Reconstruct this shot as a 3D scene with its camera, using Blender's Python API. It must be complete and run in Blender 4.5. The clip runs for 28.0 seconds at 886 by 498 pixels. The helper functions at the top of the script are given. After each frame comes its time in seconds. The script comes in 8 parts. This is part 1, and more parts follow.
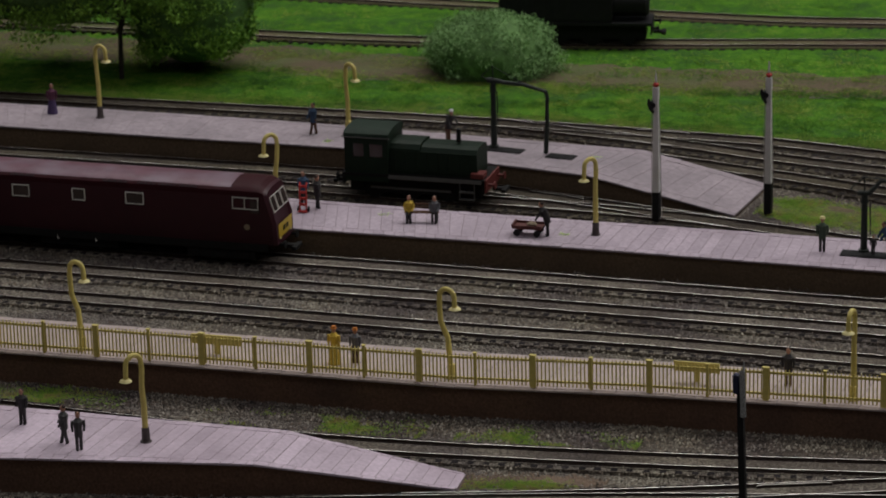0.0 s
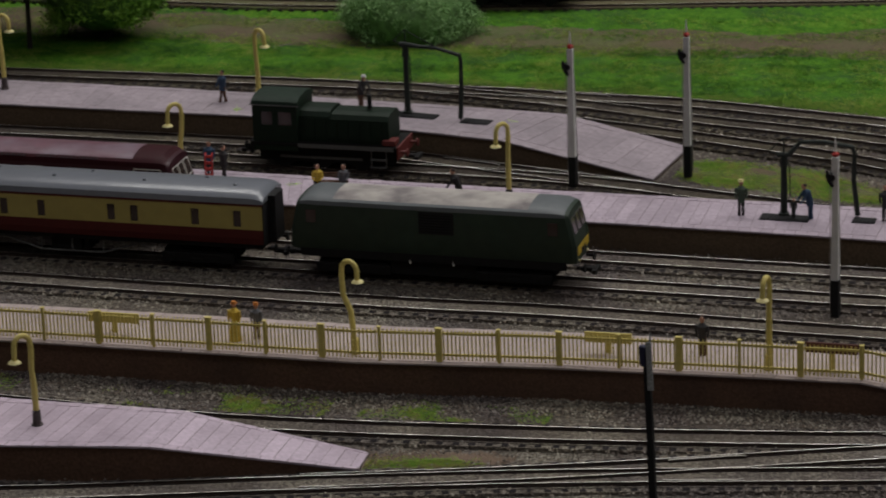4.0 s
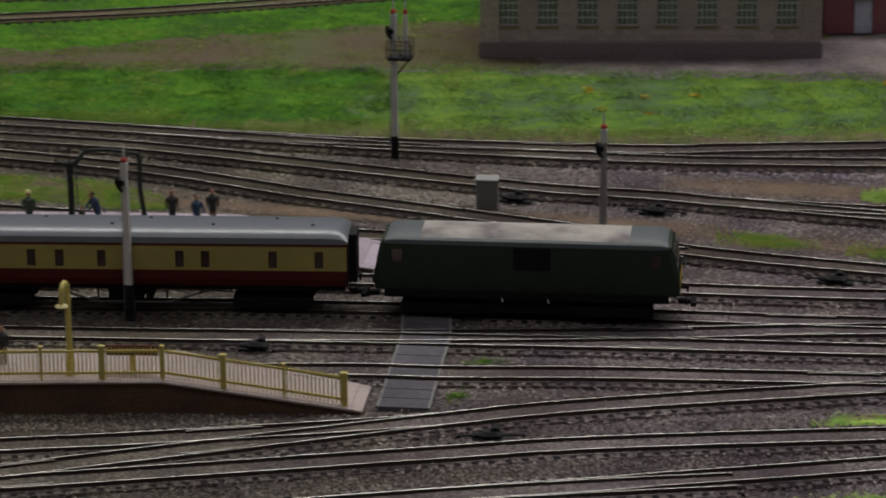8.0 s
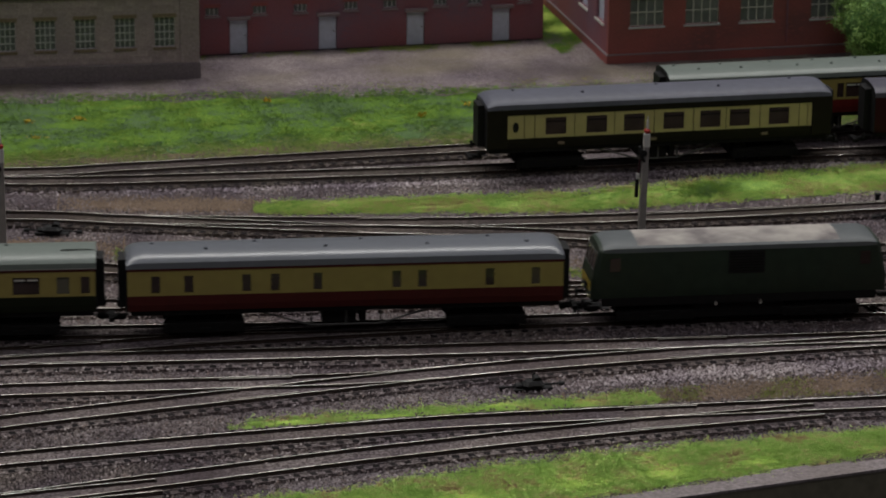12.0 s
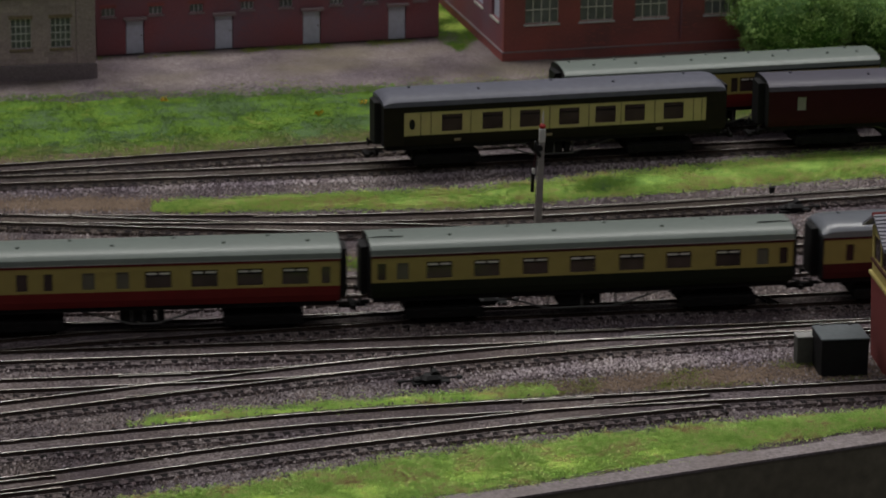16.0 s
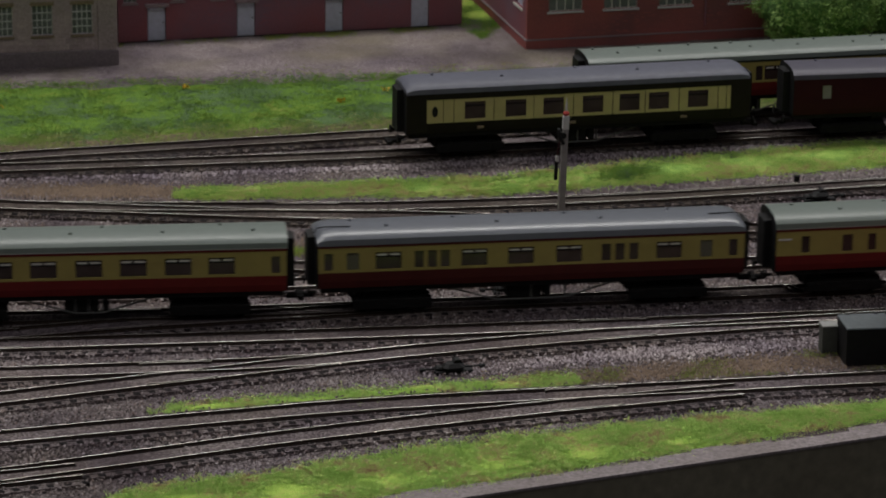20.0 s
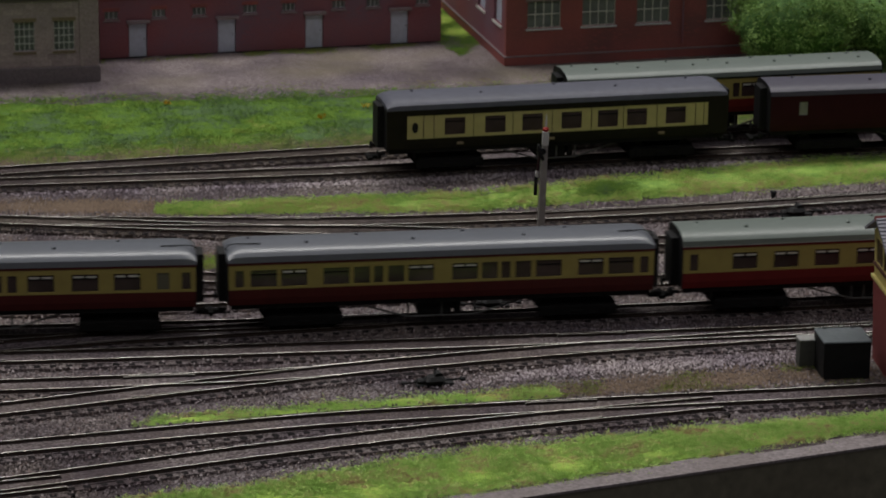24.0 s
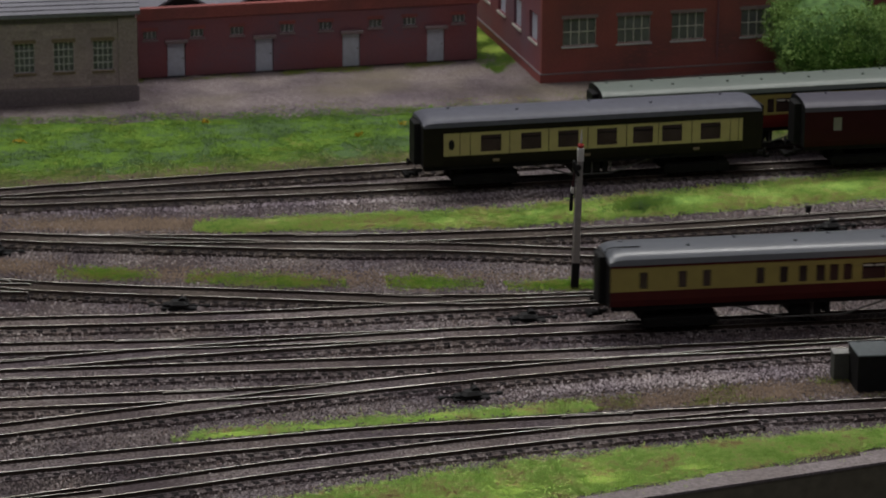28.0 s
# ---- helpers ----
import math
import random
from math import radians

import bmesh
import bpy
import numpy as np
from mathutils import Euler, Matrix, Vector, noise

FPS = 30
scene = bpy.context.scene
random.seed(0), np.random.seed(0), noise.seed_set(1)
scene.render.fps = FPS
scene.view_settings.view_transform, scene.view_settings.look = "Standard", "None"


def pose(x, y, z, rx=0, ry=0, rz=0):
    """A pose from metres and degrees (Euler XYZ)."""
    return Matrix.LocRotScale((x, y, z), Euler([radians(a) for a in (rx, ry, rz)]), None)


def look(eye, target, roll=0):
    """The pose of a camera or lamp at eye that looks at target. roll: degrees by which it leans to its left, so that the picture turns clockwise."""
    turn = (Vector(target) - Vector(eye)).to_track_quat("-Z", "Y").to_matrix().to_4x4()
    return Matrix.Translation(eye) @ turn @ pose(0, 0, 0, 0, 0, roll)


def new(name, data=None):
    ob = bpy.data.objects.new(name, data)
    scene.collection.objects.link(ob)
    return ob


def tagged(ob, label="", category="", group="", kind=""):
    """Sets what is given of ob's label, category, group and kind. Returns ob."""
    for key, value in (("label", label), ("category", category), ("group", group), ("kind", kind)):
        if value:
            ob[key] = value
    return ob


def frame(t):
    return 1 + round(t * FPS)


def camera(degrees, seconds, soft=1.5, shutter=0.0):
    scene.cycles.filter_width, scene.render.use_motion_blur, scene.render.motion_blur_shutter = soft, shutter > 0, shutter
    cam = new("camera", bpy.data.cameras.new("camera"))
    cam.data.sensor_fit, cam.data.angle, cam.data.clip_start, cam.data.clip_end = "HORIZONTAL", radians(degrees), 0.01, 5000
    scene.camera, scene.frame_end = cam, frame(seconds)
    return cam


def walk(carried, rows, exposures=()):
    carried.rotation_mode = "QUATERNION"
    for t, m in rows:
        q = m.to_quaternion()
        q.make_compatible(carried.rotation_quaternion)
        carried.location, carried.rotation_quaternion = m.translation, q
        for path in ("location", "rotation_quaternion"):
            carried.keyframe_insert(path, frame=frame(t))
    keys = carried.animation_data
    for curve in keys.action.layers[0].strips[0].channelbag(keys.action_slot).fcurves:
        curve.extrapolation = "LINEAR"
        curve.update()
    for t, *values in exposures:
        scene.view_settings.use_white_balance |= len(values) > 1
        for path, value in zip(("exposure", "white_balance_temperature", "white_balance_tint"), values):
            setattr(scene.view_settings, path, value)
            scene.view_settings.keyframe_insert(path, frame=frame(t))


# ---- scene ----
cam = camera(14.889, 28.0, 1.82, 0.5)
cam.data.dof.use_dof, cam.data.dof.focus_distance, cam.data.dof.aperture_fstop = True, 1.85, 42.0
# seconds, place, yaw to the left, pitch, roll
PATH = [
    (0.0, 0.0899, -0.0503, 0.6893, 21.992, -18.433, -1.439),
    (0.5, 0.0942, -0.0374, 0.6879, 22.259, -18.432, -1.508),
    (1.0, 0.0957, -0.0245, 0.6832, 22.371, -18.403, -1.680),
    (1.5, 0.0952, -0.0182, 0.6815, 22.562, -18.493, -1.905),
    (2.0, 0.0959, -0.0195, 0.6815, 22.642, -18.583, -2.008),
    (2.5, 0.0954, -0.0137, 0.6790, 22.682, -18.657, -2.036),
    (4.5, 0.1052, 0.0253, 0.6721, 20.757, -19.194, -2.274),
    (5.0, 0.1106, 0.0289, 0.6715, 19.932, -19.287, -2.319),
    (5.5, 0.1148, 0.0297, 0.6697, 18.289, -19.361, -2.069),
    (6.0, 0.1141, 0.0217, 0.6730, 16.085, -19.103, -1.642),
    (6.5, 0.1041, 0.0174, 0.6736, 14.120, -19.015, -1.129),
    (7.0, 0.0943, 0.0033, 0.6751, 12.180, -19.026, -0.865),
    (7.5, 0.0919, -0.0031, 0.6699, 10.001, -18.940, -0.784),
    (8.0, 0.0815, -0.0112, 0.6672, 8.017, -18.877, -0.541),
    (8.5, 0.0557, -0.0138, 0.6603, 5.677, -18.823, -0.330),
    (9.0, 0.0123, -0.0209, 0.6628, 2.398, -18.879, 0.071),
    (9.5, -0.0045, -0.0111, 0.6539, 0.254, -18.722, 0.420),
    (10.0, 0.0083, -0.0112, 0.6519, -1.088, -18.502, 0.223),
    (10.5, 0.0182, -0.0188, 0.6505, -2.045, -18.308, 0.312),
    (11.0, 0.0383, -0.0238, 0.6495, -3.103, -18.111, 0.262),
    (11.5, 0.0422, -0.0251, 0.6492, -3.352, -18.001, 0.405),
    (12.0, 0.0401, -0.0311, 0.6488, -3.882, -17.969, 0.621),
    (12.5, 0.0422, -0.0339, 0.6495, -4.107, -17.938, 0.772),
    (13.0, 0.0477, -0.0383, 0.6492, -4.518, -17.911, 0.660),
    (13.5, 0.0481, -0.0399, 0.6475, -4.564, -17.814, 0.674),
    (15.5, 0.0420, -0.0327, 0.6431, -5.554, -17.822, 0.800),
    (16.0, 0.0412, -0.0412, 0.6461, -5.648, -17.863, 0.623),
    (16.5, 0.0424, -0.0368, 0.6434, -5.594, -17.857, 0.634),
    (17.0, 0.0386, -0.0300, 0.6408, -5.708, -17.924, 0.755),
    (17.5, 0.0419, -0.0270, 0.6421, -5.480, -18.021, 0.618),
    (18.0, 0.0436, -0.0339, 0.6462, -5.255, -18.099, 0.374),
    (18.5, 0.0454, -0.0344, 0.6406, -5.117, -18.007, 0.451),
    (19.0, 0.0441, -0.0390, 0.6422, -5.188, -17.984, 0.424),
    (19.5, 0.0416, -0.0345, 0.6409, -5.249, -17.973, 0.644),
    (20.0, 0.0420, -0.0299, 0.6401, -5.258, -18.010, 0.666),
    (20.5, 0.0418, -0.0281, 0.6387, -5.134, -18.050, 0.673),
    (22.5, 0.0363, -0.0426, 0.6440, -5.296, -18.015, 0.838),
    (23.0, 0.0387, -0.0444, 0.6439, -5.502, -17.841, 0.913),
    (23.5, 0.0350, -0.0440, 0.6426, -5.674, -17.744, 0.912),
    (24.0, 0.0357, -0.0475, 0.6445, -5.734, -17.719, 0.848),
    (24.5, 0.0356, -0.0489, 0.6432, -5.790, -17.679, 0.842),
    (25.0, 0.0358, -0.0536, 0.6442, -5.746, -17.630, 0.796),
    (25.5, 0.0318, -0.0551, 0.6450, -5.746, -17.607, 0.984),
    (26.0, 0.0330, -0.0504, 0.6440, -5.696, -17.599, 0.736),
    (26.5, 0.0327, -0.0498, 0.6433, -5.615, -17.571, 0.734),
    (27.0, 0.0342, -0.0563, 0.6469, -5.420, -17.552, 0.597),
    (27.5, 0.0343, -0.0590, 0.6461, -5.239, -17.498, 0.561),
    (28.0, 0.0361, -0.0632, 0.6470, -5.028, -17.391, 0.366),
]


def aim(x, y, z, yaw, pitch, roll):
    a, b = radians(yaw), radians(pitch)
    way = Vector((-math.sin(a) * math.cos(b), math.cos(a) * math.cos(b), math.sin(b)))
    return look((x, y, z), Vector((x, y, z)) + way, roll)


walk(cam, [(r[0], aim(*r[1:])) for r in PATH])

# ---- light: a dim hall, and the lighting strip hung over the front of the layout ----
world = bpy.data.worlds.new("hall")
scene.world = world
world.use_nodes = True
wn, wl = world.node_tree.nodes, world.node_tree.links
wbg = wn["Background"]
wtc, wsep, wramp = wn.new("ShaderNodeTexCoord"), wn.new("ShaderNodeSeparateXYZ"), wn.new("ShaderNodeValToRGB")
wl.new(wtc.outputs["Generated"], wsep.inputs[0])
wl.new(wsep.outputs["Z"], wramp.inputs[0])
wl.new(wramp.outputs[0], wbg.inputs[0])
wramp.color_ramp.elements[0].position, wramp.color_ramp.elements[0].color = 0.22, (0.010, 0.010, 0.010, 1)
wramp.color_ramp.elements[1].position, wramp.color_ramp.elements[1].color = 0.95, (0.225, 0.218, 0.230, 1)
wbg.inputs[1].default_value = 1.0
lamp_data = bpy.data.lights.new("hall_lamp", "AREA")
lamp_data.shape, lamp_data.size, lamp_data.size_y, lamp_data.energy, lamp_data.color = "RECTANGLE", 3.6, 0.70, 48.0, (0.99, 0.965, 0.925)
lamp = new("hall_lamp", lamp_data)
lamp.matrix_world = look((0.05, 2.90, 2.10), (0.05, 1.60, 0))
strip_data = bpy.data.lights.new("front_strip", "AREA")
strip_data.shape, strip_data.size, strip_data.size_y, strip_data.energy, strip_data.color = "RECTANGLE", 3.2, 0.07, 2.38, (0.99, 0.965, 0.94)
strip = new("front_strip", strip_data)
strip.matrix_world = look((0.05, 1.12, 1.28), (0.05, 1.75, 0))
scene.view_settings.exposure = 0.0


# ---- materials ----
def mat(name, col, rough=0.6, metal=0.0, vary=0.15, scale=300.0, bump=0.0, stain=0.0, col2=None, stain_scale=25.0, spec=0.4, rnd=0.0):
    """Two scales of variation: fine grain, and broad stains towards col2."""
    m = bpy.data.materials.new(name)
    m.use_nodes = True
    n, l = m.node_tree.nodes, m.node_tree.links
    b = n["Principled BSDF"]
    b.inputs["Roughness"].default_value, b.inputs["Metallic"].default_value = rough, metal
    b.inputs["Specular IOR Level"].default_value = spec
    tc = n.new("ShaderNodeTexCoord")
    fine = n.new("ShaderNodeTexNoise")
    fine.inputs["Scale"].default_value, fine.inputs["Detail"].default_value = scale, 4.0
    l.new(tc.outputs["Object"], fine.inputs["Vector"])
    ramp = n.new("ShaderNodeValToRGB")
    ramp.color_ramp.elements[0].position, ramp.color_ramp.elements[1].position = 0.25, 0.75
    ramp.color_ramp.elements[0].color = (*[c * (1 - vary) for c in col], 1)
    ramp.color_ramp.elements[1].color = (*[min(1, c * (1 + vary)) for c in col], 1)
    l.new(fine.outputs["Fac"], ramp.inputs[0])
    out = ramp.outputs[0]
    if stain:
        broad = n.new("ShaderNodeTexNoise")
        broad.inputs["Scale"].default_value, broad.inputs["Detail"].default_value = stain_scale, 5.0
        l.new(tc.outputs["Object"], broad.inputs["Vector"])
        r2 = n.new("ShaderNodeValToRGB")
        r2.color_ramp.elements[0].position, r2.color_ramp.elements[1].position = 0.42, 0.68
        r2.color_ramp.elements[0].color, r2.color_ramp.elements[1].color = (0, 0, 0, 1), (stain, stain, stain, 1)
        l.new(broad.outputs["Fac"], r2.inputs[0])
        mix = n.new("ShaderNodeMix")
        mix.data_type = "RGBA"
        l.new(r2.outputs[0], mix.inputs[0])
        l.new(out, mix.inputs[6])
        mix.inputs[7].default_value = (*(col2 or [c * 0.5 for c in col]), 1)
        out = mix.outputs[2]
    if rnd:
        info = n.new("ShaderNodeObjectInfo")
        hsv = n.new("ShaderNodeHueSaturation")
        mr = n.new("ShaderNodeMapRange")
        mr.inputs["To Min"].default_value, mr.inputs["To Max"].default_value = 1 - rnd, 1 + rnd
        l.new(info.outputs["Random"], mr.inputs["Value"])
        l.new(mr.outputs[0], hsv.inputs["Value"])
        l.new(out, hsv.inputs["Color"])
        out = hsv.outputs[0]
    l.new(out, b.inputs["Base Color"])
    if bump:
        bp = n.new("ShaderNodeBump")
        bp.inputs["Strength"].default_value, bp.inputs["Distance"].default_value = bump, 0.001
        l.new(fine.outputs["Fac"], bp.inputs["Height"])
        l.new(bp.outputs[0], b.inputs["Normal"])
    return m


def station_tone(n, l, out):
    """Towards the station the ballast is oilier and more olive; the tone drifts over a quarter of a metre, with broad oily and dusty patches."""
    tc, sep, mr, mix = n.new("ShaderNodeTexCoord"), n.new("ShaderNodeSeparateXYZ"), n.new("ShaderNodeMapRange"), n.new("ShaderNodeMix")
    l.new(tc.outputs["Object"], sep.inputs[0])
    l.new(sep.outputs["X"], mr.inputs["Value"])
    mr.inputs["From Min"].default_value, mr.inputs["From Max"].default_value = -0.32, -0.06
    mr.inputs["To Min"].default_value, mr.inputs["To Max"].default_value = 1.0, 0.0
    mix.data_type, mix.blend_type = "RGBA", "MULTIPLY"
    l.new(mr.outputs[0], mix.inputs[0])
    l.new(out, mix.inputs[6])
    mix.inputs[7].default_value = (0.87, 0.91, 0.75, 1)
    broad, ramp, stain = n.new("ShaderNodeTexNoise"), n.new("ShaderNodeValToRGB"), n.new("ShaderNodeMix")
    broad.inputs["Scale"].default_value, broad.inputs["Detail"].default_value = 17.0, 3.0
    l.new(tc.outputs["Object"], broad.inputs["Vector"])
    l.new(broad.outputs["Fac"], ramp.inputs[0])
    e = ramp.color_ramp.elements
    e[0].position, e[0].color = 0.36, (0.70, 0.66, 0.74, 1)
    e[1].position, e[1].color = 0.64, (1.22, 1.20, 1.17, 1)
    stain.data_type, stain.blend_type = "RGBA", "MULTIPLY"
    stain.inputs[0].default_value = 1.0
    l.new(mix.outputs[2], stain.inputs[6])
    l.new(ramp.outputs[0], stain.inputs[7])
    return stain.outputs[2]


def leafy(name, dark, light, scale=60.0, rough=0.8, mid=None):
    """Foliage: each small piece has its own tone, and the tone drifts across the mass."""
    m = bpy.data.materials.new(name)
    m.use_nodes = True
    n, l = m.node_tree.nodes, m.node_tree.links
    b = n["Principled BSDF"]
    b.inputs["Roughness"].default_value, b.inputs["Specular IOR Level"].default_value = rough, 0.15
    geo, tc, no = n.new("ShaderNodeNewGeometry"), n.new("ShaderNodeTexCoord"), n.new("ShaderNodeTexNoise")
    no.inputs["Scale"].default_value, no.inputs["Detail"].default_value = scale, 3.0
    l.new(tc.outputs["Object"], no.inputs["Vector"])
    add = n.new("ShaderNodeMath")
    add.operation = "MULTIPLY_ADD"
    add.inputs[1].default_value = 0.55
    l.new(geo.outputs["Random Per Island"], add.inputs[0])
    mr = n.new("ShaderNodeMapRange")
    mr.inputs["From Min"].default_value, mr.inputs["From Max"].default_value = 0.3, 0.7
    mr.inputs["To Min"].default_value, mr.inputs["To Max"].default_value = -0.05, 0.5
    l.new(no.outputs["Fac"], mr.inputs["Value"])
    l.new(mr.outputs[0], add.inputs[2])
    ramp = n.new("ShaderNodeValToRGB")
    ramp.color_ramp.elements[0].color, ramp.color_ramp.elements[1].color = (*dark, 1), (*light, 1)
    if mid:
        ramp.color_ramp.elements.new(0.45).color = (*mid, 1)
    l.new(add.outputs[0], ramp.inputs[0])
    l.new(ramp.outputs[0], b.inputs["Base Color"])
    return m


def grassy(name, stops, scale, grain=0.3):
    """Static grass: the tone drifts in patches through the stops, with a little change from tuft to tuft."""
    m = bpy.data.materials.new(name)
    m.use_nodes = True
    n, l = m.node_tree.nodes, m.node_tree.links
    b = n["Principled BSDF"]
    b.inputs["Roughness"].default_value, b.inputs["Specular IOR Level"].default_value = 0.9, 0.1
    geo, tc = n.new("ShaderNodeNewGeometry"), n.new("ShaderNodeTexCoord")
    total = None
    for sc, lo, hi in ((scale, -0.12, 0.62), (scale * 5.3, -0.25, 0.35), (scale * 31.0, -0.28, 0.32)):
        no, mr = n.new("ShaderNodeTexNoise"), n.new("ShaderNodeMapRange")
        no.inputs["Scale"].default_value, no.inputs["Detail"].default_value = sc, 3.0
        mr.inputs["From Min"].default_value, mr.inputs["From Max"].default_value = 0.3, 0.7
        mr.inputs["To Min"].default_value, mr.inputs["To Max"].default_value = lo, hi
        l.new(tc.outputs["Object"], no.inputs["Vector"])
        l.new(no.outputs["Fac"], mr.inputs["Value"])
        if total is None:
            total = mr.outputs[0]
        else:
            ad = n.new("ShaderNodeMath")
            l.new(total, ad.inputs[0])
            l.new(mr.outputs[0], ad.inputs[1])
            total = ad.outputs[0]
    ma = n.new("ShaderNodeMath")
    ma.operation = "MULTIPLY_ADD"
    ma.inputs[1].default_value = grain
    l.new(geo.outputs["Random Per Island"], ma.inputs[0])
    l.new(total, ma.inputs[2])
    ramp = n.new("ShaderNodeValToRGB")
    e = ramp.color_ramp.elements
    e[0].position, e[0].color = stops[0][0], (*stops[0][1], 1)
    e[1].position, e[1].color = stops[-1][0], (*stops[-1][1], 1)
    for p, c in stops[1:-1]:
        e.new(p).color = (*c, 1)
    l.new(ma.outputs[0], ramp.inputs[0])
    up, nn = n.new("ShaderNodeVectorMath"), n.new("ShaderNodeVectorMath")
    up.inputs[1].default_value, nn.operation = (0.0, 0.0, 4.0), "NORMALIZE"
    l.new(geo.outputs["Normal"], up.inputs[0])
    l.new(up.outputs[0], nn.inputs[0])
    bp = n.new("ShaderNodeBump")
    bp.inputs["Strength"].default_value, bp.inputs["Distance"].default_value = 0.55, 0.0015
    l.new(no.outputs["Fac"], bp.inputs["Height"])
    l.new(nn.outputs[0], bp.inputs["Normal"])
    l.new(bp.outputs[0], b.inputs["Normal"])
    l.new(ramp.outputs[0], b.inputs["Base Color"])
    return m


def gravelly(name, dark, mid, light, scale, stain):
    """Fine chippings: cells of their own tone with sunk joints, over broad stains."""
    m = bpy.data.materials.new(name)
    m.use_nodes = True
    n, l = m.node_tree.nodes, m.node_tree.links
    b = n["Principled BSDF"]
    b.inputs["Roughness"].default_value, b.inputs["Specular IOR Level"].default_value = 0.95, 0.2
    tc, vo, no = n.new("ShaderNodeTexCoord"), n.new("ShaderNodeTexVoronoi"), n.new("ShaderNodeTexNoise")
    vo.inputs["Scale"].default_value = scale
    no.inputs["Scale"].default_value, no.inputs["Detail"].default_value = 11.0, 6.0
    sep, ramp, r2, mix = n.new("ShaderNodeSeparateColor"), n.new("ShaderNodeValToRGB"), n.new("ShaderNodeValToRGB"), n.new("ShaderNodeMix")
    l.new(tc.outputs["Object"], vo.inputs["Vector"])
    l.new(tc.outputs["Object"], no.inputs["Vector"])
    l.new(vo.outputs["Color"], sep.inputs[0])
    l.new(sep.outputs[0], ramp.inputs[0])
    e = ramp.color_ramp.elements
    e[0].color, e[1].color = (*dark, 1), (*light, 1)
    k = e.new(0.55)
    k.color = (*mid, 1)
    r2.color_ramp.elements[0].position, r2.color_ramp.elements[1].position = 0.44, 0.66
    r2.color_ramp.elements[0].color, r2.color_ramp.elements[1].color = (0, 0, 0, 1), (0.75, 0.75, 0.75, 1)
    l.new(no.outputs["Fac"], r2.inputs[0])
    mix.data_type = "RGBA"
    l.new(r2.outputs[0], mix.inputs[0])
    l.new(ramp.outputs[0], mix.inputs[6])
    mix.inputs[7].default_value = (*stain, 1)
    l.new(station_tone(n, l, mix.outputs[2]), b.inputs["Base Color"])
    bp = n.new("ShaderNodeBump")
    bp.inputs["Strength"].default_value, bp.inputs["Distance"].default_value, bp.invert = 0.9, 0.0008, True
    l.new(vo.outputs["Distance"], bp.inputs["Height"])
    l.new(bp.outputs[0], b.inputs["Normal"])
    return m


def chippy(name, stops, rough=0.95):
    """Loose stones: each one takes a tone of its own."""
    m = bpy.data.materials.new(name)
    m.use_nodes = True
    n, l = m.node_tree.nodes, m.node_tree.links
    b = n["Principled BSDF"]
    b.inputs["Roughness"].default_value, b.inputs["Specular IOR Level"].default_value = rough, 0.2
    geo, ramp = n.new("ShaderNodeNewGeometry"), n.new("ShaderNodeValToRGB")
    e = ramp.color_ramp.elements
    e[0].position, e[0].color = stops[0][0], (*stops[0][1], 1)
    e[1].position, e[1].color = stops[-1][0], (*stops[-1][1], 1)
    for p, c in stops[1:-1]:
        e.new(p).color = (*c, 1)
    l.new(geo.outputs["Random Per Island"], ramp.inputs[0])
    l.new(station_tone(n, l, ramp.outputs[0]), b.inputs["Base Color"])
    return m


M_BALLAST = gravelly("ballast", (0.0697, 0.0584, 0.0605), (0.1582, 0.1342, 0.1367), (0.3956, 0.3595, 0.3629), 1150.0, (0.0912, 0.0710, 0.0685))
M_BED = gravelly("track_bed", (0.064, 0.053, 0.053), (0.150, 0.126, 0.125), (0.36, 0.32, 0.315), 1150.0, (0.088, 0.068, 0.064))
M_STONE = chippy("ballast_stones", [(0.0, (0.0344, 0.0292, 0.0292)), (0.4, (0.1333, 0.1101, 0.1084)), (0.55, (0.1720, 0.1290, 0.1161)), (0.8, (0.2838, 0.2477, 0.2451)), (1.0, (0.4300, 0.3913, 0.3870))])
M_PALESTONE = chippy("pale_ballast_chips", [(0.0, (0.0414, 0.0345, 0.0367)), (0.3, (0.1794, 0.1484, 0.1551)), (0.7, (0.3588, 0.3139, 0.3243)), (1.0, (0.5520, 0.5106, 0.5217))])
M_BEDSTONE = chippy("track_bed_chips", [(0.0, (0.036, 0.030, 0.030)), (0.4, (0.135, 0.111, 0.110)), (0.55, (0.18, 0.136, 0.124)), (0.8, (0.30, 0.262, 0.26)), (1.0, (0.46, 0.42, 0.415))])
M_BED_OLD = gravelly("old_track_bed", (0.0310, 0.0258, 0.0226), (0.0805, 0.0660, 0.0580), (0.2064, 0.1775, 0.1613), 1150.0, (0.0516, 0.0413, 0.0323))
M_BEDSTONE_OLD = chippy("old_track_bed_chips", [(0.0, (0.0227, 0.0186, 0.0182)), (0.45, (0.0774, 0.0640, 0.0602)), (0.8, (0.1651, 0.1404, 0.1333)), (1.0, (0.3096, 0.2704, 0.2634))])
M_EARTH = leafy("earth_crumbs", (0.1020, 0.0749, 0.0558), (0.2720, 0.1989, 0.1476), 30.0, 0.95)
M_PATH = mat("path_earth", (0.108, 0.082, 0.048), 0.95, vary=0.35, scale=500, bump=0.6, stain=0.85, col2=(0.095, 0.120, 0.040), stain_scale=15)
M_GRAVEL = gravelly("gravel", (0.1425, 0.1152, 0.1183), (0.2327, 0.1978, 0.2020), (0.3610, 0.3216, 0.3264), 1300.0, (0.1757, 0.1536, 0.1122))
